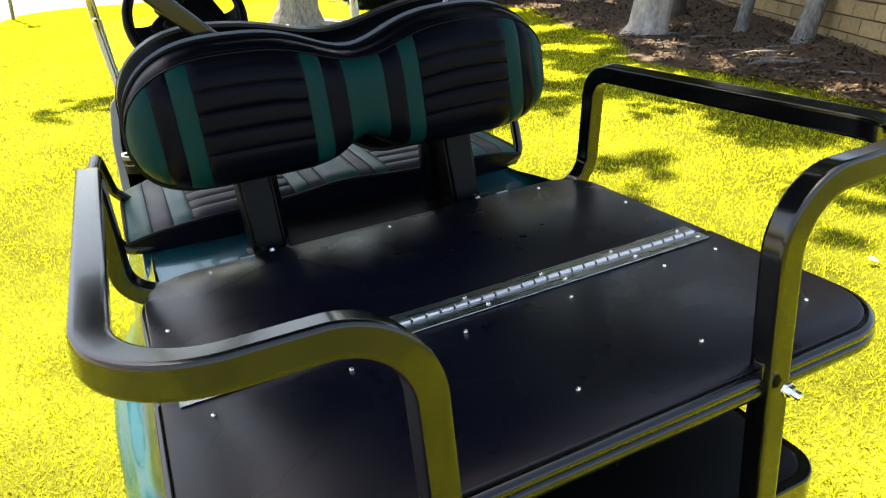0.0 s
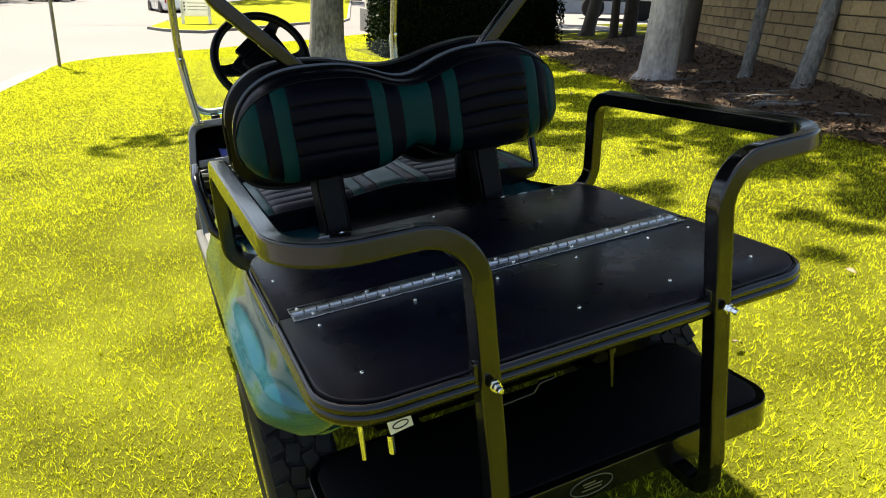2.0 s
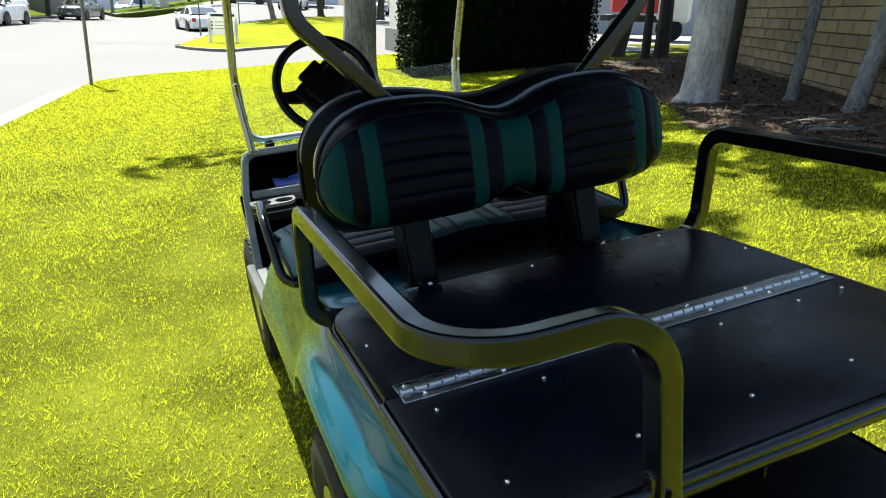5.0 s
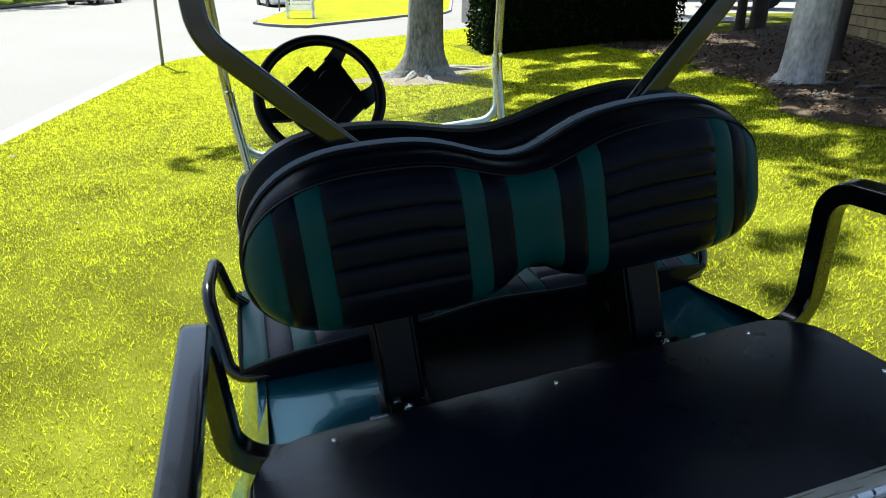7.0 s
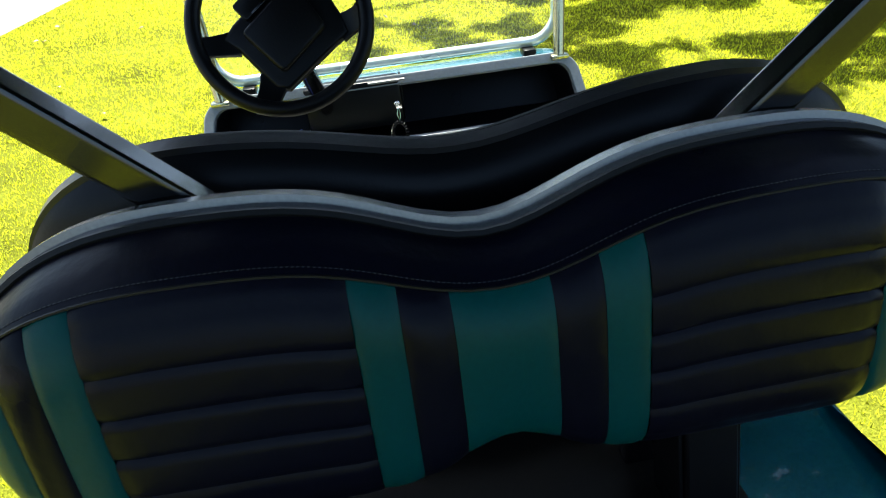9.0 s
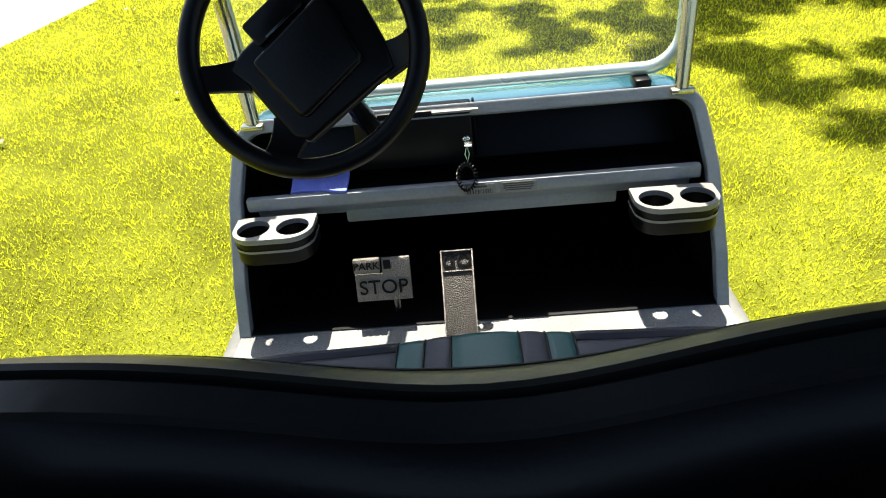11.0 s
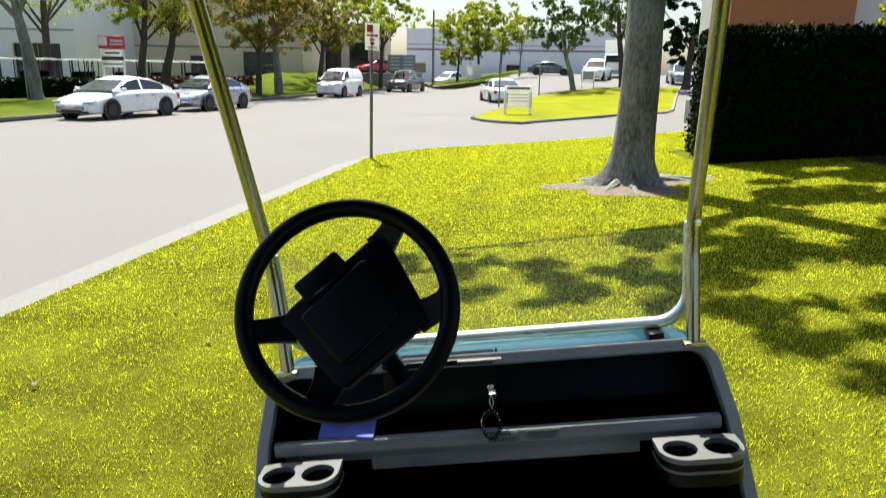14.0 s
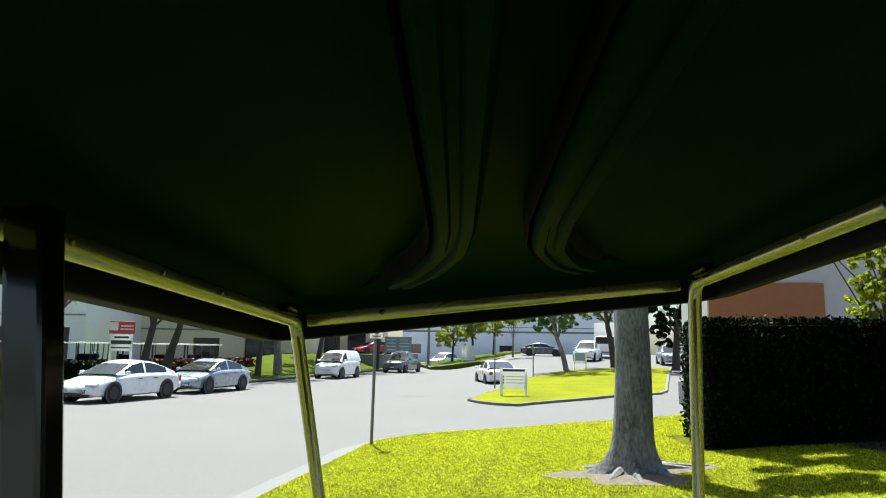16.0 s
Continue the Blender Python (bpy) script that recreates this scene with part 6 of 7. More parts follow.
t = empty("directory_sign", Matrix.Translation((2.1, 29.9, -0.25)) @ Matrix.Rotation(radians(8), 4, "Z"), "white directory board with dark bars on two posts", "sign")
box_part("board", (0, 0, 0.72), (1.15, 0.06, 0.85), M_SIGNW, t, 0.01)
for x in (-0.53, 0.53):
    box_part("post", (x, 0, 0.35), (0.11, 0.11, 1.1), M_SIGNW, t, 0.01)
box_part("header_bar", (0, -0.033, 1.06), (0.95, 0.004, 0.10), M_SIGND, t)
for k in range(3):
    box_part("bullet", (-0.45, -0.033, 0.80 - 0.13 * k), (0.07, 0.004, 0.07), M_SIGND, t)
    box_part("line_bar", (0.05, -0.033, 0.80 - 0.13 * k), (0.75, 0.004, 0.025), M_POST, t)

t = empty("realty_sign", Matrix.Translation((-15.2, 30.8, -0.15)) @ Matrix.Rotation(radians(14), 4, "Z"), "red and white property board with dark bars on posts", "sign")
box_part("red_board", (0, 0, 2.55), (1.05, 0.05, 0.55), M_SIGNR, t, 0.01)
box_part("white_corner", (-0.34, -0.028, 2.6), (0.34, 0.004, 0.36), M_SIGNW, t)
box_part("white_bar", (0.2, -0.028, 2.62), (0.5, 0.004, 0.07), M_SIGNW, t)
box_part("white_bar", (0.2, -0.028, 2.48), (0.55, 0.004, 0.05), M_SIGNW, t)
box_part("white_board", (0, 0, 1.88), (0.95, 0.05, 0.72), M_SIGNW, t, 0.01)
box_part("dark_bar", (0, -0.028, 2.12), (0.6, 0.004, 0.09), M_SIGND, t)
box_part("dark_bar", (0, -0.028, 1.9), (0.85, 0.004, 0.17), M_SIGND, t)
box_part("dark_bar", (0, -0.028, 1.66), (0.8, 0.004, 0.06), M_SIGND, t)
for x in (-0.42, 0.42):
    box_part("post", (x, 0.03, 1.2), (0.1, 0.1, 2.4), M_SIGNW, t, 0.01)

t = empty("small_sign", Matrix.Translation((8.3, 49.2, 0.42)), "small white board with a blue-grey panel on posts", "sign")
box_part("board", (0, 0, 0.85), (0.9, 0.06, 0.8), M_SIGNW, t, 0.01)
box_part("panel", (0, -0.033, 0.9), (0.7, 0.004, 0.55), mat("blue_grey_panel", (0.25, 0.33, 0.4), 0.5), t)
for x in (-0.4, 0.4):
    box_part("post", (x, 0, 0.3), (0.07, 0.07, 0.8), M_SIGNW, t)
t = empty("small_sign", Matrix.Translation((0.9, 76, -0.2)), "small white board on posts beside the street trees", "sign")
box_part("board", (0, 0, 1.6), (1.5, 0.08, 1.6), M_SIGNW, t, 0.01)
for x in (-0.65, 0.65):
    box_part("post", (x, 0, 0.5), (0.12, 0.1, 1.0), M_SIGNW, t)
for x, y, h in ((1.6, 35.4, 2.6), (4.5, 44.4, 2.0), (-20.76, 33.4, 2.7)):
    t = empty("street_post", Matrix.Translation((x, y, -0.3 + far_rise(x, y))), "thin dark steel post standing in the grass verge", "post")
    box_part("post", (0, 0, h / 2), (0.07, 0.07, h), M_POST, t, 0.01)
    box_part("plate", (0, -0.04, h - 0.2), (0.05, 0.01, 0.4), M_POST, t)
t = empty("yard_board", Matrix.Translation((-6.3, 70.4, 1.14)), "blue-grey two-panel board standing behind the pickup truck", "sign")
for x in (-0.66, 0.66):
    box_part("panel", (x, 0, 1.0), (1.26, 0.08, 1.6), M_BOARD, t, 0.01)
for x in (-1.3, 0.0, 1.3):
    box_part("post", (x, 0.07, 0.85), (0.09, 0.06, 1.9), M_POST, t)
for k in range(4):
    for x in (-0.66, 0.66):
        box_part("bar", (x, -0.045, 0.5 + 0.33 * k), (0.9, 0.006, 0.07), M_SIGNW, t)
t = empty("street_lamp", Matrix.Translation((-3.4, 75, -0.3)), "tall grey street lamp pole beside the far kerb", "street lamp")
bm = bmesh.new()
sweep(bm, [(0, 0, 0), (0, 0, 4), (0, 0, 7.8)], ring_profile("round", 0.16, 10), taper=lambda f: 1 - 0.45 * f)
part("pole", bm, M_POST, t)
box_part("base", (0, 0, 0.2), (0.5, 0.5, 0.4), M_CONC, t, 0.03)

t = empty("fire_hydrant", Matrix.Translation((-12.9, 37.5, -0.2)), "orange fire hydrant on the far grass verge", "fire hydrant")
M_HYD = mat("orange_hydrant_paint", (0.6, 0.17, 0.02), 0.5, scale=30)
bm = bmesh.new()
lathe(bm, [(0.16, 0), (0.16, 0.05), (0.11, 0.06), (0.11, 0.5), (0.15, 0.52), (0.15, 0.57), (0.12, 0.66), (0.05, 0.72), (0.05, 0.77), (0.0001, 0.77)], 16)
part("barrel", bm, M_HYD, t)
for s in (-1, 1):
    bm = bmesh.new()
    lathe(bm, [(0.07, 0), (0.07, 0.12), (0.0001, 0.13)], 10, Matrix.Translation((s * 0.08, 0, 0.42)) @ Matrix.Rotation(radians(90 * s), 4, "Y"))
    part("outlet", bm, M_HYD, t)


# ---------- far lawns ----------
def far_kerb_x(y):
    return -14.8 + 0.165 * (y - 22)


# dark because the street trees' shade is put into the grass colour
M_VERGE = mat("far_grass_shade_tone", (0.075, 0.1, 0.007), 0.9, scale=9, vary=0.4, bump=0.8, big=0.5, bump_scale=25, spec=0.03)


def verge(name, outline, top, label, grass=M_VERGE):
    bm = bmesh.new()
    plate(bm, outline, -0.6, top, 0)
    bmesh.ops.triangulate(bm, faces=[f for f in bm.faces if len(f.verts) > 4])
    for v in bm.verts:
        v.co.z += far_rise(v.co.x, v.co.y)
    tagged(part(name, bm, grass, smooth=False), label, "lawn", kind="structure")
    bm = bmesh.new()
    ring = [Vector((x, y, top - 0.045 + far_rise(x, y))) for x, y in outline]
    sweep(bm, ring, ring_profile("square", 0.07, r2=0.055), closed=True)
    tagged(part("kerb", bm, M_CONC), "pale concrete kerb round the far grass", "kerb", kind="structure")


verge("lawn_far", [(far_kerb_x(-40), -40), (far_kerb_x(20), 20), (far_kerb_x(68), 68), (far_kerb_x(69) - 3, 70), (-26, 72), (-40, 60), (-60, -40)], -0.2, "grass verge along the far side of the street, tree shade in its colour")
# the island takes a paler grass copy, with the sunlight in its colour
verge("lawn_island", [(0.2, 27.8), (0.6, 26.7), (1.2, 25.9), (1.9, 25.6), (2.5, 26.5), (4.4, 28.8), (6.6, 31.2), (9.0, 32.7), (9.7, 34.0), (12.5, 43), (16.0, 54.0), (13.4, 53.6), (11.0, 52.6), (7.1, 48.4), (4.2, 43.2), (2.6, 37.6), (1.2, 32.5)], -0.26, "sunlit grass island between the street and a drive", mat("yellow_grass_lit_copy", (0.19, 0.2, 0.008), 0.9, scale=9, vary=0.35, bump=0.8, big=0.5, bump_scale=25, spec=0.03))
verge("lawn_bank", [(-3.0, 72), (2.0, 71), (9, 84), (6, 92), (0, 94), (-5, 86)], 0.0, "grass bank with trees at the street's bend")
verge("lawn_end", [(3.0, 101), (16, 97), (18, 104), (4, 109)], -0.2, "strip of yellow grass in front of the warehouse")
# the side street that climbs behind the island
bm = bmesh.new()
sheet(bm, lambda u, v: Vector((-3 + 48 * u, 30 + 88 * v, -0.352 + far_rise(-3 + 48 * u, 30 + 88 * v) + 0.006)), span(0, 1, 48), span(0, 1, 44))
tagged(part("side_street", bm, M_ASPHALT), "pale worn asphalt side street climbing away", "road", kind="structure")
# grassed bank behind the kerb, up to the car park of the cream building
bm = bmesh.new()


def bank(u, v):
    y = 41.0 + 29.0 * v
    h = (0.35 + 1.0 * smooth(0.1, 0.75, v)) * smooth(0.0, 0.12, v)
    return Vector((far_kerb_x(y) - 0.9 - 6.5 * u, y, -0.19 + h * smooth(0.0, 0.75, u) + 0.05 * math.sin(3.1 * y) * u * (1 - u)))


sheet(bm, bank, span(0, 1, 16), span(0, 1, 40), True)
tagged(part("lawn_slope", bm, M_VERGE), "sloping grass bank in front of the cream building", "lawn", kind="structure")
bm = bmesh.new()
plate(bm, [(-26, 69.6), (far_kerb_x(69) - 1.4, 69.8), (-6.2, 74), (-5.4, 90), (-26, 92)], -0.5, 1.14, 0)
tagged(part("car_park", bm, M_CONC, smooth=False), "raised concrete car park beside the cream building", "pavement", kind="structure")


def low_row(a, b, h, depth, label, seed, material, count):
    hedge("hedge", a, b, depth, h, label, count, 0.11, material, seed, base=-0.3)


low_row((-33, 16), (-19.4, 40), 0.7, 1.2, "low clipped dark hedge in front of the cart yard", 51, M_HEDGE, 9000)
low_row((-17.2, 39), (-14.8, 50), 0.8, 1.0, "low shrubs with reddish flowers along the verge", 52, mat("red_flowering_shrub", (0.12, 0.035, 0.02), 0.6, scale=3, vary=0.4, random_island=0.6), 3500)


# ---------- buildings ----------
def building(name, x0, y0, x1, depth, h, wall, label, bands=(), openings=(), yaw=0.0):
    """A flat-roofed building whose front runs from (x0, y0) along x to x1; bands: (z0, z1, material); openings: (x, z, w, h, material)."""
    t = empty(name, Matrix.Translation((x0, y0, -0.35)) @ Matrix.Rotation(radians(yaw), 4, "Z"), label, "building")
    w = x1 - x0
    # front wall in pieces round its openings, so that they are real recesses
    xs = sorted({0.0, w} | {max(0, min(w, v)) for o in openings for v in (o[0], o[0] + o[2])})
    zs = sorted({0.0, h} | {v for o in openings for v in (o[1], o[1] + o[3])})
    for a, b in zip(xs, xs[1:]):
        for c, d in zip(zs, zs[1:]):
            if any(o[0] - 1e-6 <= a and b <= o[0] + o[2] + 1e-6 and o[1] - 1e-6 <= c and d <= o[1] + o[3] + 1e-6 for o in openings):
                continue
            box_part("wall_panel", ((a + b) / 2, 0.2, (c + d) / 2), (b - a, 0.4, d - c), wall, t)
    box_part("side_wall", (0.2, depth / 2 + 0.4, h / 2), (0.4, depth, h), wall, t)
    box_part("side_wall", (w - 0.2, depth / 2 + 0.4, h / 2), (0.4, depth, h), wall, t)
    box_part("back_wall", (w / 2, depth + 0.6, h / 2), (w, 0.4, h), wall, t)
    bm = bmesh.new()
    block(bm, (w / 2, depth / 2 + 0.4, h - 0.25), (w - 0.8, depth, 0.2))
    part("roof", bm, M_CONC, t, smooth=False)
    bm = bmesh.new()
    block(bm, (w / 2, -0.03, h + 0.06), (w + 0.1, 0.5, 0.14))
    part("coping", bm, wall, t, smooth=False)
    for z0, z1, m in bands:
        bm = bmesh.new()
        block(bm, (w / 2, -0.02, (z0 + z1) / 2), (w, 0.06, z1 - z0))
        part("band", bm, m, t, smooth=False)
    for x, z, ow, oh, m in openings:
        win = part("window", bmesh.new(), M_POST, t)
        box_part("pane", (x + ow / 2, 0.3, z + oh / 2), (ow, 0.03, oh), m, win)
        n = max(1, int(ow / 1.6))
        for k in range(n + 1):
            box_part("mullion", (x + ow * k / n, 0.26, z + oh / 2), (0.07, 0.07, oh), M_POST, win)
    return t


M_GLASS = mat("dark_window_glass", (0.02, 0.025, 0.03), 0.06, scale=3, vary=0.2, coat=0.4)
M_BWHITE = mat("white_render_wall", (0.86, 0.82, 0.86), 0.85, scale=4, vary=0.06, bump=0.15, big=0.3)
M_BBEIGE = mat("beige_render_wall", (0.72, 0.6, 0.46), 0.85, scale=4, vary=0.08, bump=0.15, big=0.3)
M_BGREY = mat("grey_tilt_up_concrete", (0.5, 0.48, 0.46), 0.85, scale=4, vary=0.07, bump=0.15, big=0.3)
M_BROWN = mat("brown_painted_band", (0.30, 0.12, 0.04), 0.8, scale=4, vary=0.08, big=0.4)
M_TAN = mat("tan_render", (0.5, 0.36, 0.2), 0.85, scale=4, vary=0.08)
M_LINE = mat("grey_joint_line", (0.2, 0.19, 0.18), 0.8, scale=5)
building("white_building", -44, 51, -28.5, 20, 7.3, M_BWHITE, "white flat-roofed commercial building behind the cart yard", bands=((4.2, 4.3, M_LINE),), openings=((3.5, 0.0, 6.5, 3.3, M_GLASS), (11.0, 0.0, 3.4, 3.3, M_GLASS), (0.5, 0.0, 2.4, 3.3, M_GLASS)), yaw=4)
building("beige_building", -33, 63, -14.5, 22, 7.4, M_BBEIGE, "beige flat-roofed commercial building with dark windows", bands=((5.4, 5.52, M_LINE), (3.5, 3.62, M_LINE)), openings=((8.5, 0.6, 2.4, 2.2, M_GLASS), (13.2, 0.6, 3.0, 2.6, M_GLASS)), yaw=2)
building("cream_building", -16.8, 76, -8.6, 12, 6.4, M_BBEIGE, "cream building with tall dark windows behind street trees", openings=((1.6, 1.0, 1.6, 3.6, M_GLASS), (4.4, 1.0, 2.0, 3.6, M_GLASS)), yaw=3)
building("blue_grey_building", -10.0, 122, 30, 25, 8.6, mat("pale_blue_grey_wall", (0.8, 0.8, 0.82), 0.85, scale=3, vary=0.06, big=0.2), "long pale blue-grey warehouse at the street's bend", bands=((5.2, 5.5, M_LINE), (6.1, 6.2, M_LINE)), openings=((1.5, 1.5, 1.8, 1.6, M_GLASS), (17, 0.0, 2.2, 3.0, M_GLASS)), yaw=-3)
b = building("grey_building", 9.95, 28.8, 40, 2.5, 6.75, M_BGREY, "grey concrete building with a brown band over a recess", bands=(), openings=((0.5, 0.0, 4.3, 3.6, M_TAN),))
box_part("brown_band", (2.35, -0.06, 4.05), (4.7, 0.16, 1.7), M_BROWN, b)


# sunlit concrete yard beyond the gap between hedge and wall, with a red truck
bm = bmesh.new()
sheet(bm, lambda u, v: Vector((8.4 + 22 * u, 13.5 + 14.5 * v, 0.53)), span(0, 1, 6), span(0, 1, 6))
g = bmesh.ops.extrude_face_region(bm, geom=bm.faces[:])
for e in g["geom"]:
    if isinstance(e, bmesh.types.BMVert):
        e.co.z -= 0.9
bmesh.ops.recalc_face_normals(bm, faces=bm.faces)
tagged(part("pavement", bm, M_CONC, smooth=False), "sunlit pale concrete yard behind the block wall", "pavement", kind="structure")
t = empty("box_truck", Matrix.Translation((15.2, 20.6, 0.53)) @ Matrix.Rotation(radians(-35), 4, "Z"), "red box truck standing in the concrete yard", "truck")
box_part("cargo_box", (0, 0, 1.95), (1.5, 3.2, 2.1), M_SIGNR, t, 0.03)
box_part("cab", (1.35, 0, 1.45), (1.1, 1.9, 1.7), M_SIGNW, t, 0.15)
box_part("chassis", (0.3, 0, 0.72), (2.8, 1.0, 0.22), M_SIGND, t, 0.02)
for x in (-0.4, 1.3):
    for yy in (-0.75, 0.75):
        bm = bmesh.new()
        lathe(bm, [(0.2, 0.12), (0.36, 0.11), (0.4, 0.0), (0.36, -0.11), (0.2, -0.12)], 18, Matrix.Translation((x, yy, 0.4)) @ Matrix.Rotation(radians(90), 4, "X"))
        part("wheel", bm, M_TYRE, t)


# ---------- vehicles ----------
M_LAMP = mat("clear_lamp_glass", (0.45, 0.47, 0.5), 0.15, scale=20, coat=0.5)
M_WHEEL = mat("dark_grey_alloy", (0.04, 0.04, 0.042), 0.4, metal=0.6, scale=40)


def car(x, y, yaw, kind, paint, label, z=-0.35):
    L, W, zs = {"sedan": (4.7, 1.84, (0.95, 1.44)), "van": (4.75, 1.83, (1.15, 1.88)), "pickup": (5.6, 1.98, (1.12, 1.88)), "suv": (4.8, 1.9, (1.08, 1.75))}[kind]
    shoulder, roof_z = zs
    t = empty("car", Matrix.Translation((x, y, z)) @ Matrix.Rotation(radians(yaw), 4, "Z"), label, {"van": "van", "pickup": "pickup truck"}.get(kind, "car"), "parked vehicles")
    h = L / 2
    # body: stations from the nose (-y) to the tail: y, half width, sill height, shoulder height
    nose = {"sedan": 0.70, "van": 0.95, "pickup": 0.98, "suv": 0.9}[kind]
    st = [(-h, 0.60, 0.42, nose - 0.22), (-h + 0.06, 0.78, 0.28, nose - 0.12), (-h + 0.3, 0.9, 0.22, nose), (-h + 1.15, 0.97, 0.2, shoulder - 0.06), (-h + 1.7, 1.0, 0.2, shoulder), (0.3, 1.0, 0.2, shoulder + 0.02), (h - 0.9, 0.99, 0.22, shoulder + 0.02), (h - 0.25, 0.93, 0.26, shoulder - 0.02), (h - 0.04, 0.84, 0.34, shoulder - 0.12), (h, 0.7, 0.45, shoulder - 0.25)]
    ys_ = np.array([q[0] for q in st])
    fine = np.unique(np.concatenate([ys_, np.linspace(-h, h, 30)]))
    tab = [np.interp(fine, ys_, [q[c] for q in st]) for c in (1, 2, 3)]
    for _ in range(2):
        tab = [np.concatenate([v[:1], (v[:-2] + 2 * v[1:-1] + v[2:]) / 4, v[-1:]]) for v in tab]
    bm = bmesh.new()
    prev = None
    for yy, k, lo, hi in zip(fine.tolist(), *[v.tolist() for v in tab]):
        w = k * W / 2
        half = [(w * 0.88, lo), (w * 0.97, lo + 0.06), (w * 0.985, lo + (hi - lo) * 0.35), (w, lo + (hi - lo) * 0.62), (w * 0.985, hi - 0.13), (w * 0.95, hi - 0.055), (w * 0.88, hi - 0.012), (w * 0.6, hi + 0.012), (0, hi + 0.022)]
        ring = [bm.verts.new((-a, yy, c)) for a, c in half] + [bm.verts.new((a, yy, c)) for a, c in half[-2::-1]]
        m = len(ring)
        if prev:
            for j in range(m):
                bm.faces.new((prev[j], prev[(j + 1) % m], ring[(j + 1) % m], ring[j]))
        else:
            bm.faces.new(ring[::-1])
        prev = ring
    bm.faces.new(prev)
    bmesh.ops.recalc_face_normals(bm, faces=bm.faces)
    part("body", bm, paint, t)
    # cabin: a smooth shell, glass where it has windows and paint on the roof and pillars
    cab = {"sedan": ((-h + 1.1, 0.9), (-h + 1.5, 1.12), (-h + 1.95, 1.33), (-h + 2.4, 1.42), (0.2, 1.45), (h - 1.5, 1.37), (h - 0.95, 1.2), (h - 0.45, 1.02)),
           "van": ((-h + 0.85, 1.08), (-h + 1.2, 1.4), (-h + 1.6, 1.72), (-h + 2.0, 1.85), (0.4, 1.88), (h - 0.6, 1.87), (h - 0.2, 1.84), (h - 0.06, 1.1)),
           "pickup": ((-h + 1.45, 1.1), (-h + 1.8, 1.4), (-h + 2.15, 1.72), (-h + 2.5, 1.84), (-0.1, 1.88), (h - 2.5, 1.86), (h - 2.25, 1.7), (h - 2.1, 1.1)),
           "suv": ((-h + 1.2, 1.05), (-h + 1.6, 1.35), (-h + 2.0, 1.62), (-h + 2.4, 1.72), (0.3, 1.75), (h - 0.9, 1.71), (h - 0.5, 1.55), (h - 0.15, 1.1))}[kind]
    y0, y1, y2, y3 = cab[0][0], cab[2][0], cab[5][0], cab[-1][0]
    wb, wt = W / 2 * 0.90, W / 2 * 0.68
    ctrl = fillet([(0, a, b) for a, b in cab], 0.5, 3)
    glass, skin = bmesh.new(), bmesh.new()
    split = (y1 + y2) / 2
    prev = None
    for k, p in enumerate(ctrl):
        yy, zr = p.y, max(p.z, shoulder + 0.01)
        dz = zr - (shoulder - 0.03)
        f = min(1.0, dz / (roof_z - shoulder))
        top = wb + (wt - wb) * f
        half = [(wb, shoulder - 0.03), (wb + (top - wb) * 0.12, shoulder - 0.03 + dz * 0.10), (wb + (top - wb) * 0.80, shoulder - 0.03 + dz * 0.84), (top * 0.93, shoulder - 0.03 + dz * 0.955), (top * 0.6, zr - dz * 0.012), (0, zr)]
        row = [Vector((-a, yy, b)) for a, b in half] + [Vector((a, yy, b)) for a, b in half[-2::-1]]
        if prev:
            py = (prev[0].y + yy) / 2
            for q in range(10):
                side = q in (1, 8)
                edge = q in (0, 2, 7, 9)
                clear = (side and y0 + 0.45 < py < y3 - 0.4 and abs(py - split) > 0.06 and not (kind == "van" and py > -0.3)) or (not side and not edge and (py < y1 - 0.02 or (py > y2 + 0.02 and kind != "van")))
                bm = glass if clear else skin
                bm.faces.new([bm.verts.new(v) for v in (prev[q], prev[q + 1], row[q + 1], row[q])])
        prev = row
    for bm in (glass, skin):
        bmesh.ops.remove_doubles(bm, verts=bm.verts, dist=0.0005)
        bmesh.ops.recalc_face_normals(bm, faces=bm.faces)
    part("glasshouse", glass, M_GLASS, t, "dark tinted glass")
    part("roof", skin, paint, t)
    if kind == "pickup":
        box_part("bed_opening", (0, h - 1.15, shoulder + 0.015), (W * 0.74, 1.7, 0.03), M_SIGND, t)
    for wy in (-h + 0.9, h - 1.0):
        for s in (-1, 1):
            wh = part("wheel", bmesh.new(), M_TYRE, t)
            R = 0.34 if kind == "sedan" else 0.37
            place = Matrix.Translation((s * (W / 2 - 0.12), wy, R)) @ Matrix.Rotation(radians(90 * s), 4, "Y")
            bm = bmesh.new()
            lathe(bm, [(R * 0.62, 0.135), (R * 0.9, 0.13), (R, 0.08), (R, -0.1)], 22, place)
            part("tyre", bm, M_TYRE, wh)
            bm = bmesh.new()
            lathe(bm, [(R * 0.64, 0.137), (R * 0.6, 0.11), (R * 0.2, 0.125), (0.0001, 0.13)], 16, place)
            for q in range(5):
                a = 2 * math.pi * q / 5
                block(bm, place @ Vector((R * 0.4 * math.cos(a), R * 0.4 * math.sin(a), 0.132)), (R * 0.46, 0.05, 0.02), 0, place.to_3x3().to_4x4() @ Matrix.Rotation(a, 4, "Z"))
            part("rim", bm, M_WHEEL, wh)
            bm = bmesh.new()
            lathe(bm, [(R * 1.16, 0.10), (R * 1.16, 0.128), (R * 1.02, 0.128)], 22, place)
            part("arch", bm, M_SIGND, wh)
    for s in (-1, 1):
        box_part("headlight", (s * W * 0.33, -h + 0.16, nose - 0.1), (0.34, 0.2, 0.1), M_LAMP, t, 0.03, "clear headlight")
        box_part("tail_light", (s * W * 0.39, h - 0.05, shoulder - 0.22), (0.2, 0.08, 0.2), M_SIGNR, t, 0.02, "red tail light")
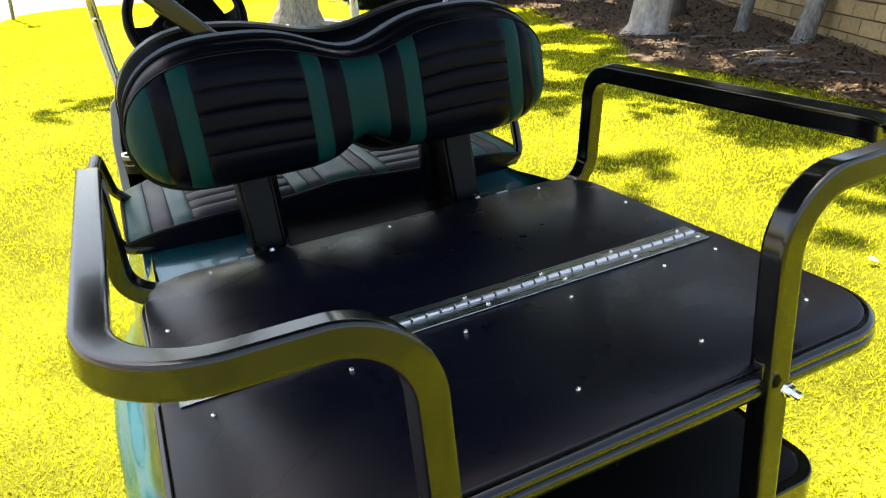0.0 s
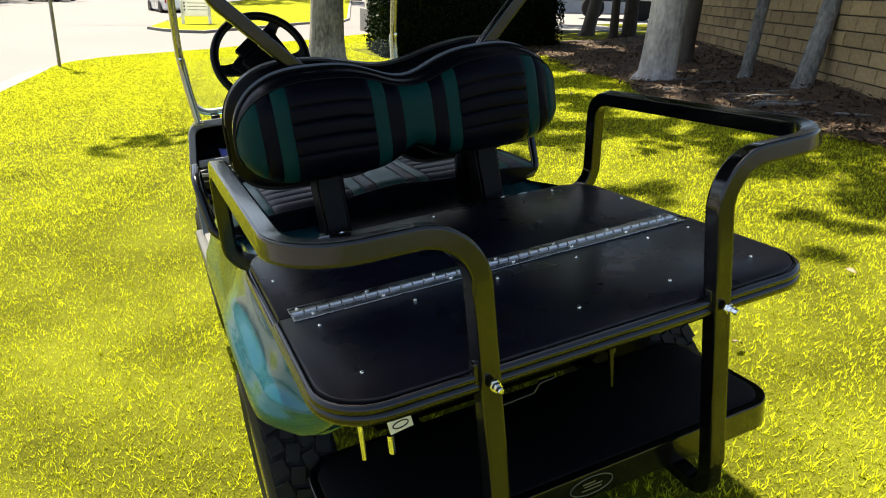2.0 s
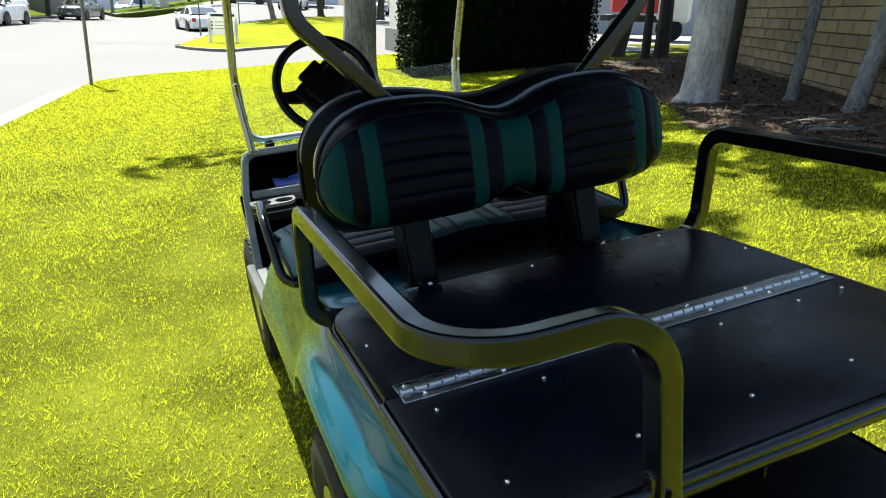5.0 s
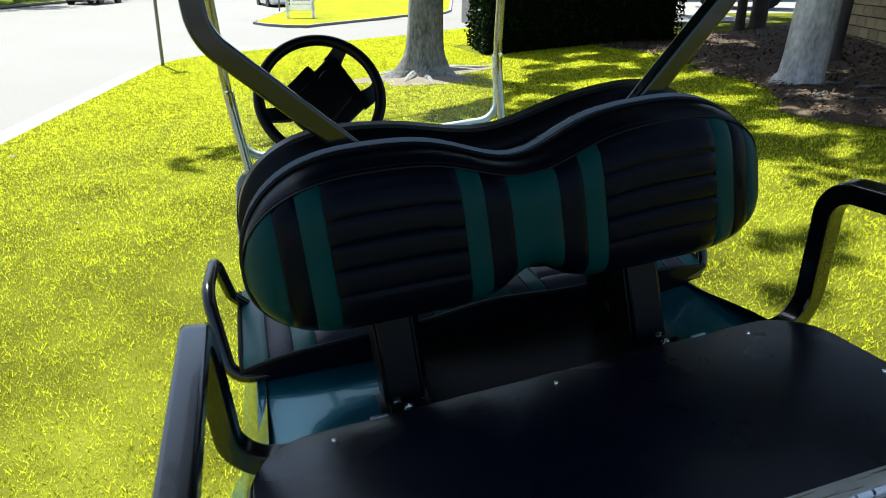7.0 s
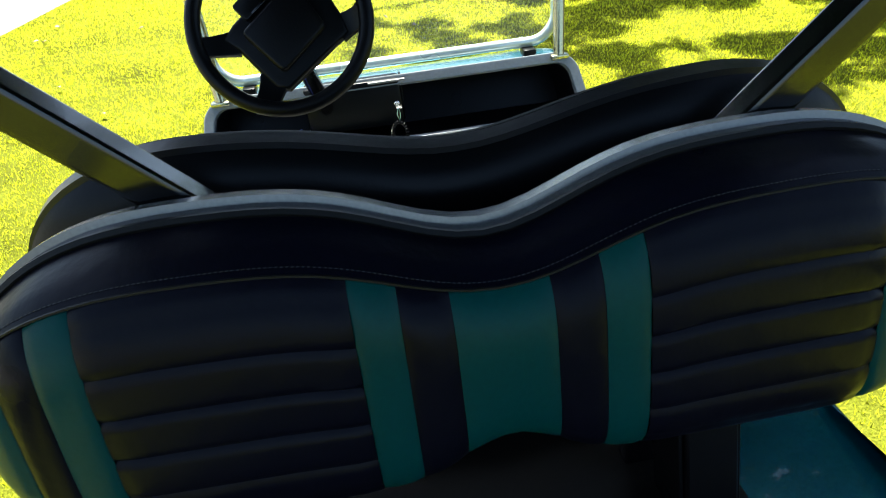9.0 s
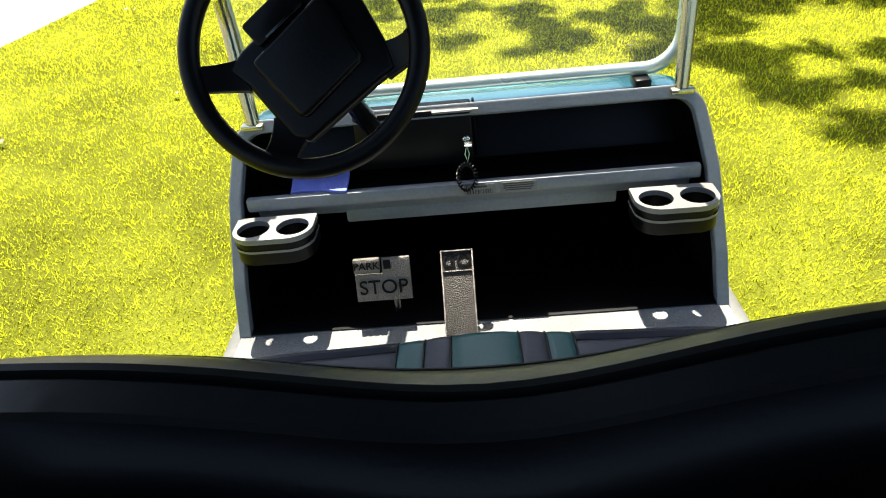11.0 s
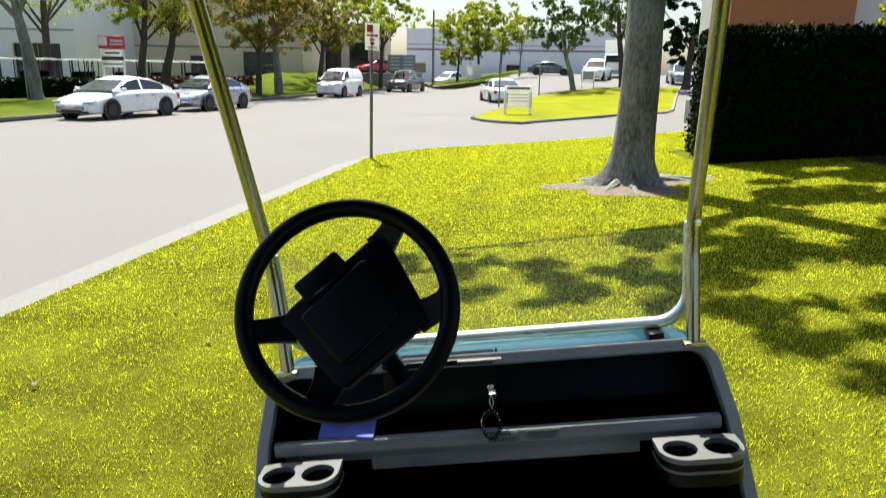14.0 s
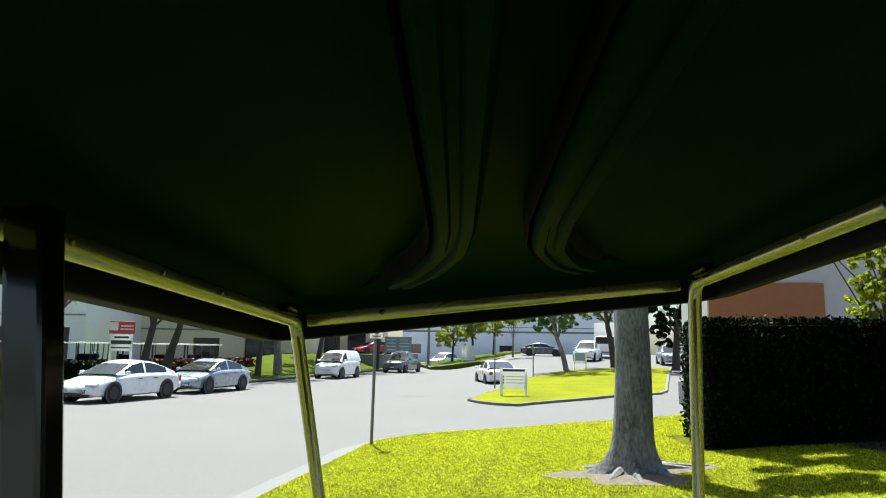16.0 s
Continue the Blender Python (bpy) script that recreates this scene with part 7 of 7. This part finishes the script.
        box_part("mirror", (s * (W / 2 + 0.06), y0 + 0.35, shoulder + 0.05), (0.18, 0.1, 0.13), paint, t, 0.03)
        for yy in (y1 + 0.25, (y1 + y2) / 2 + 0.45):
            box_part("door_handle", (s * (W / 2 * 0.99), yy, shoulder - 0.16), (0.03, 0.2, 0.03), M_SIGND if kind == "sedan" else M_CHROME, t)
    box_part("grille", (0, -h + 0.03, nose - 0.36), (W * 0.42, 0.06, 0.09), M_SIGND, t, 0.02)
    box_part("bumper_lip", (0, -h + 0.08, 0.28), (W * 0.7, 0.1, 0.06), M_SIGND, t, 0.02)
    box_part("rear_bumper", (0, h - 0.03, 0.45), (W * 0.86, 0.14, 0.2), M_SIGND if kind == "pickup" else paint, t, 0.04)
    box_part("plate", (0, -h - 0.01, 0.48), (0.32, 0.02, 0.12), M_SIGNW, t)
    return t


def paint(name, c, metal=0.0):
    return mat(name, c, 0.3, metal=metal, scale=300, vary=0.05, coat=0.7)


def far_truck(x, y, yaw):
    t = empty("box_truck", Matrix.Translation((x, y, -0.35 + far_rise(x, y))) @ Matrix.Rotation(radians(yaw), 4, "Z"), "white box truck parked on the climbing side street", "truck")
    box_part("cargo_box", (0, 1.2, 2.2), (2.4, 5.0, 2.7), M_SIGNW, t, 0.03)
    box_part("cab", (0, -2.2, 1.35), (2.1, 1.8, 1.7), M_SIGNW, t, 0.2)
    box_part("windscreen", (0, -3.08, 1.75), (1.8, 0.08, 0.7), M_GLASS, t, 0.02)
    box_part("chassis", (0, 0.2, 0.65), (1.0, 6.4, 0.25), M_SIGND, t, 0.02)
    for wx in (-0.95, 0.95):
        for wy in (-2.2, 2.4):
            bm = bmesh.new()
            lathe(bm, [(0.2, 0.14), (0.4, 0.13), (0.45, 0.0), (0.4, -0.13), (0.2, -0.14)], 18, Matrix.Translation((wx, wy, 0.45)) @ Matrix.Rotation(radians(90), 4, "Y"))
            part("wheel", bm, M_TYRE, t)


P_WHITE, P_SILVER, P_GREY, P_RED = paint("white_car_paint", (0.88, 0.88, 0.88)), paint("silver_blue_car_paint", (0.36, 0.4, 0.46), 0.4), paint("dark_grey_car_paint", (0.1, 0.105, 0.11), 0.3), paint("red_car_paint", (0.4, 0.02, 0.02))
car(-12.55, 25.7, -14, "sedan", P_WHITE, "white electric sedan parked at the far kerb")
car(-11.35, 31.3, -12, "sedan", P_SILVER, "silver-blue sedan parked at the far kerb")
car(-8.5, 48.2, -12, "van", P_WHITE, "small white cargo van parked at the far kerb")
car(-5.2, 62.6, -14, "pickup", P_GREY, "dark grey pickup truck parked at the far kerb")
car(-2.0, 86, -30, "suv", P_WHITE, "white car parked near the street's bend")
car(2.0, 41.8, 188, "sedan", P_WHITE, "white car parked behind the directory board")
car(-9.3, 75, -50, "sedan", P_RED, "red car parked beside the cream building", 1.14)
car(12.0, 66, -20, "pickup", P_WHITE, "white pickup truck parked on the side drive", 0.88)
far_truck(15.4, 73.5, -16)
car(9.0, 76, 75, "sedan", P_GREY, "dark sedan parked near the long warehouse", 1.2)
car(18.0, 60.5, -8, "suv", P_SILVER, "silver suv parked at the end of the walkway", 0.69)
car(-19.0, 23.5, -12, "sedan", P_WHITE, "white car parked in the yard behind the verge")


def yard_cart(x, y, yaw, body, label):
    t = empty("parked_golf_cart", Matrix.Translation((x, y, -0.3)) @ Matrix.Rotation(radians(yaw), 4, "Z"), label, "golf cart", "golf carts in the yard")
    bm = bmesh.new()
    plate(bm, round_rect(-0.62, -1.2, 0.62, 1.2, 0.15, 4), 2.02, 2.10, 0.03)
    part("roof", bm, M_SIGNW, t, "pale roof")
    for sx in (-1, 1):
        for yy in (-0.85, 0.75):
            bm = bmesh.new()
            sweep(bm, [(sx * 0.52, yy, 0.7), (sx * 0.55, yy, 2.03)], ring_profile("round", 0.03, 7))
            part("strut", bm, M_SIGND, t)
    box_part("cowl", (0, -1.0, 0.72), (1.1, 0.55, 0.6), body, t, 0.12)
    box_part("rear_body", (0, 0.75, 0.62), (1.15, 0.95, 0.5), body, t, 0.1)
    box_part("seat", (0, 0.35, 0.92), (1.05, 0.5, 0.14), M_VINYL, t, 0.05)
    box_part("backrest", (0, 0.68, 1.2), (1.05, 0.12, 0.36), M_VINYL, t, 0.05)
    box_part("floor", (0, -0.3, 0.42), (1.1, 1.0, 0.08), M_SIGND, t)
    for sx in (-1, 1):
        for yy in (-0.9, 0.85):
            bm = bmesh.new()
            lathe(bm, [(0.13, 0.1), (0.23, 0.09), (0.25, 0.0), (0.23, -0.09)], 16, Matrix.Translation((sx * 0.5, yy, 0.25)) @ Matrix.Rotation(radians(90 * sx), 4, "Y"))
            part("wheel", bm, M_TYRE, t)
    return t


first = yard_cart(-24.6, 40.5, 60, paint("cart_dark_paint", (0.05, 0.03, 0.035)), "dark golf cart with a pale roof in the yard")
rnd = random.Random(3)
for k, (x, y) in enumerate(((-22.2, 41.5), (-20.3, 43), (-18.6, 44), (-17.4, 46.5), (-27.5, 40), (-25.4, 42.5), (-23.6, 44.0), (-21.6, 45.5), (-19.6, 46.5), (-18.2, 48.5), (-28.6, 43.5), (-26.4, 45.5), (-24.0, 46.8))):
    copy_thing(first, Matrix.Translation((x, y, -0.3)) @ Matrix.Rotation(radians(rnd.uniform(40, 110)), 4, "Z"))

# ---------- street trees ----------
# x, y, trunk radius, crown height, crown radius, crown half height, lean at the crown, leaves, count, bark, label
spec = [(-20.6, 33.9, 0.31, 6.6, 3.2, 1.7, (-0.7, 0), M_LEAFY, 1500, M_BARKG, "broad street tree with a thick grey trunk on the verge"), (-16.8, 36.5, 0.23, 5.2, 2.6, 1.5, (0.7, 0), M_LEAFY, 2400, M_BARKD, "street tree with a dark leaning trunk on the verge"), (-16.45, 38.5, 0.27, 5.2, 3.0, 1.6, (1.1, 0), M_LEAFO, 3000, M_BARKD, "street tree with a dark trunk and brownish leaves"),
        (-13.0, 44.5, 0.2, 4.6, 2.6, 1.7, (0.3, 0), M_LEAFO, 3200, M_BARKD, "leafy street tree with brownish-green leaves on the verge"), (-12.5, 47.5, 0.3, 4.9, 2.8, 1.7, (-0.2, 0), M_LEAFO, 3400, M_BARKG, "leafy street tree with a thick grey trunk"), (-11.4, 55.3, 0.24, 5.0, 2.9, 1.8, (0.5, 0), M_LEAFO, 3600, M_BARKD, "leafy street tree beside the white van"), (-10.6, 60, 0.2, 5.4, 2.8, 1.7, (0.0, 0), M_LEAFY, 3400, M_BARKD, "leafy yellow-green street tree"), (-7.9, 66, 0.22, 6.0, 2.8, 1.7, (0.3, 0), M_LEAFY, 3400, M_BARKD, "yellow-green street tree by the pickup truck"),
        (-0.9, 80, 0.16, 4.4, 2.7, 1.9, (0.2, 0), M_LEAFY, 3000, M_BARKD, "yellow-green tree on the grass bank"), (1.6, 83, 0.18, 4.8, 2.8, 2.0, (-0.2, 0), M_LEAFY, 3000, M_BARKD, "yellow-green tree on the grass bank"), (4.2, 87, 0.18, 4.8, 2.6, 1.9, (0.2, 0), M_LEAFY, 2600, M_BARKD, "yellow-green tree on the grass bank"),
        (7.2, 48.4, 0.2, 3.9, 1.9, 1.3, (-1.0, 0), M_LEAF, 2600, M_BARKG, "leaning street tree on the grass island"), (11.5, 53.0, 0.26, 5.6, 2.9, 1.8, (-0.7, 0), M_LEAF, 3200, M_BARKD, "dark-trunked tree on the grass island"), (15.2, 50, 0.3, 4.4, 2.5, 2.6, (0.2, 0), M_HEDGE, 6500, M_BARKD, "dense dark tree beside the walkway"), (5.4, 72, 0.1, 3.6, 1.1, 0.8, (0.1, 0), M_LEAFY, 900, M_BARKG, "young pale tree on the far grass"),
        (9.6, 16.6, 0.14, 3.9, 1.3, 1.3, (0.2, 0.1), M_LEAFY, 3600, M_BARKD, "small bright-leaved tree behind the hedge"), (-26, 44, 0.3, 6.5, 3.4, 1.8, (0.3, 0), M_LEAFY, 1000, M_BARKD, "tall tree in front of the white building"), (22, 52, 0.3, 11.0, 4.5, 2.2, (0.3, 0), M_LEAF, 3200, M_BARKD, "tall thin-leaved tree behind the grey building"), (27, 50, 0.3, 11.0, 4.5, 2.6, (-0.3, 0), M_LEAF, 3200, M_BARKD, "tall thin-leaved tree behind the grey building")]
for i, (x, y, r, cz, cr, ch, (lx, ly), lm_, count, bark, label) in enumerate(spec):
    rnd = random.Random(100 + i)
    far = y > 20
    z = -0.25 + (far_rise(x, y) if x > -2 else 0.0)
    limbs = []
    for k in range(6):
        a = 2 * math.pi * k / 6 + rnd.uniform(-0.5, 0.5)
        f = rnd.uniform(0.5, 0.7)
        reach = rnd.uniform(0.7, 1.0) * cr
        limbs.append(([(lx * f, ly * f, cz * f), (lx + 0.45 * reach * math.cos(a), ly + 0.45 * reach * math.sin(a), cz * (f + 0.27)), (lx + reach * math.cos(a), ly + reach * math.sin(a), cz * rnd.uniform(0.98, 1.2))], r * 0.27))
    clumps = crown(lx, ly, cz + (0.9 if far else 0.2), cr * (1.3 if far else 1), ch * (1.35 if far else 1), 46, 200 + i, (0.25 * cr / 2, 0.62 * cr / 2))
    tree(x, y, z, [(0, 0, 0), (lx * 0.25, ly * 0.3, cz * 0.3), (lx * 0.6, ly * 0.6, cz * 0.55), (lx, ly, cz)], r, r * 0.45, label, clumps, int(count * (5.6 if far else 5.0)), (0.045 + 0.0006 * y) if far else 0.05, bark, lm_, 300 + i, flare=r * 0.4, limbs=limbs)

# fallen leaves and twigs on the lawn
rnd = random.Random(77)
M_LITTER = mat("dry_leaf", (0.22, 0.17, 0.11), 0.8, scale=40, vary=0.3, random_object=0.35)
lb = bmesh.new()
sheet(lb, lambda u, v: Vector((0.05 * u, 0.016 * math.sin(math.pi * u ** 0.7) * v, 0.006 * math.sin(math.pi * u) + 0.004 * v * v)), span(0, 1, 6), (-1, 0, 1))
g = bmesh.ops.extrude_face_region(lb, geom=lb.faces[:])
for e in g["geom"]:
    if isinstance(e, bmesh.types.BMVert):
        e.co.z += 0.001
leaf0 = part("fallen_leaf", lb, M_LITTER)
tagged(leaf0, "dry curled brown leaf lying on the grass", "leaf", "fallen leaves")
spots = [(rnd.uniform(-3.2, 4.4), rnd.uniform(0.2, 8.0)) for _ in range(46)]
spots = [(x, y) for x, y in spots if not (abs(x) < 0.8 and y < 2.9)]
for k, (x, y) in enumerate(spots):
    m = Matrix.Translation((x, y, lawn_z(x, y) + 0.028)) @ Euler((rnd.uniform(-0.4, 0.4), rnd.uniform(-0.4, 0.4), rnd.uniform(0, 6.28))).to_matrix().to_4x4()
    if k == 0:
        leaf0.matrix_world = m
    else:
        copy_thing(leaf0, m)
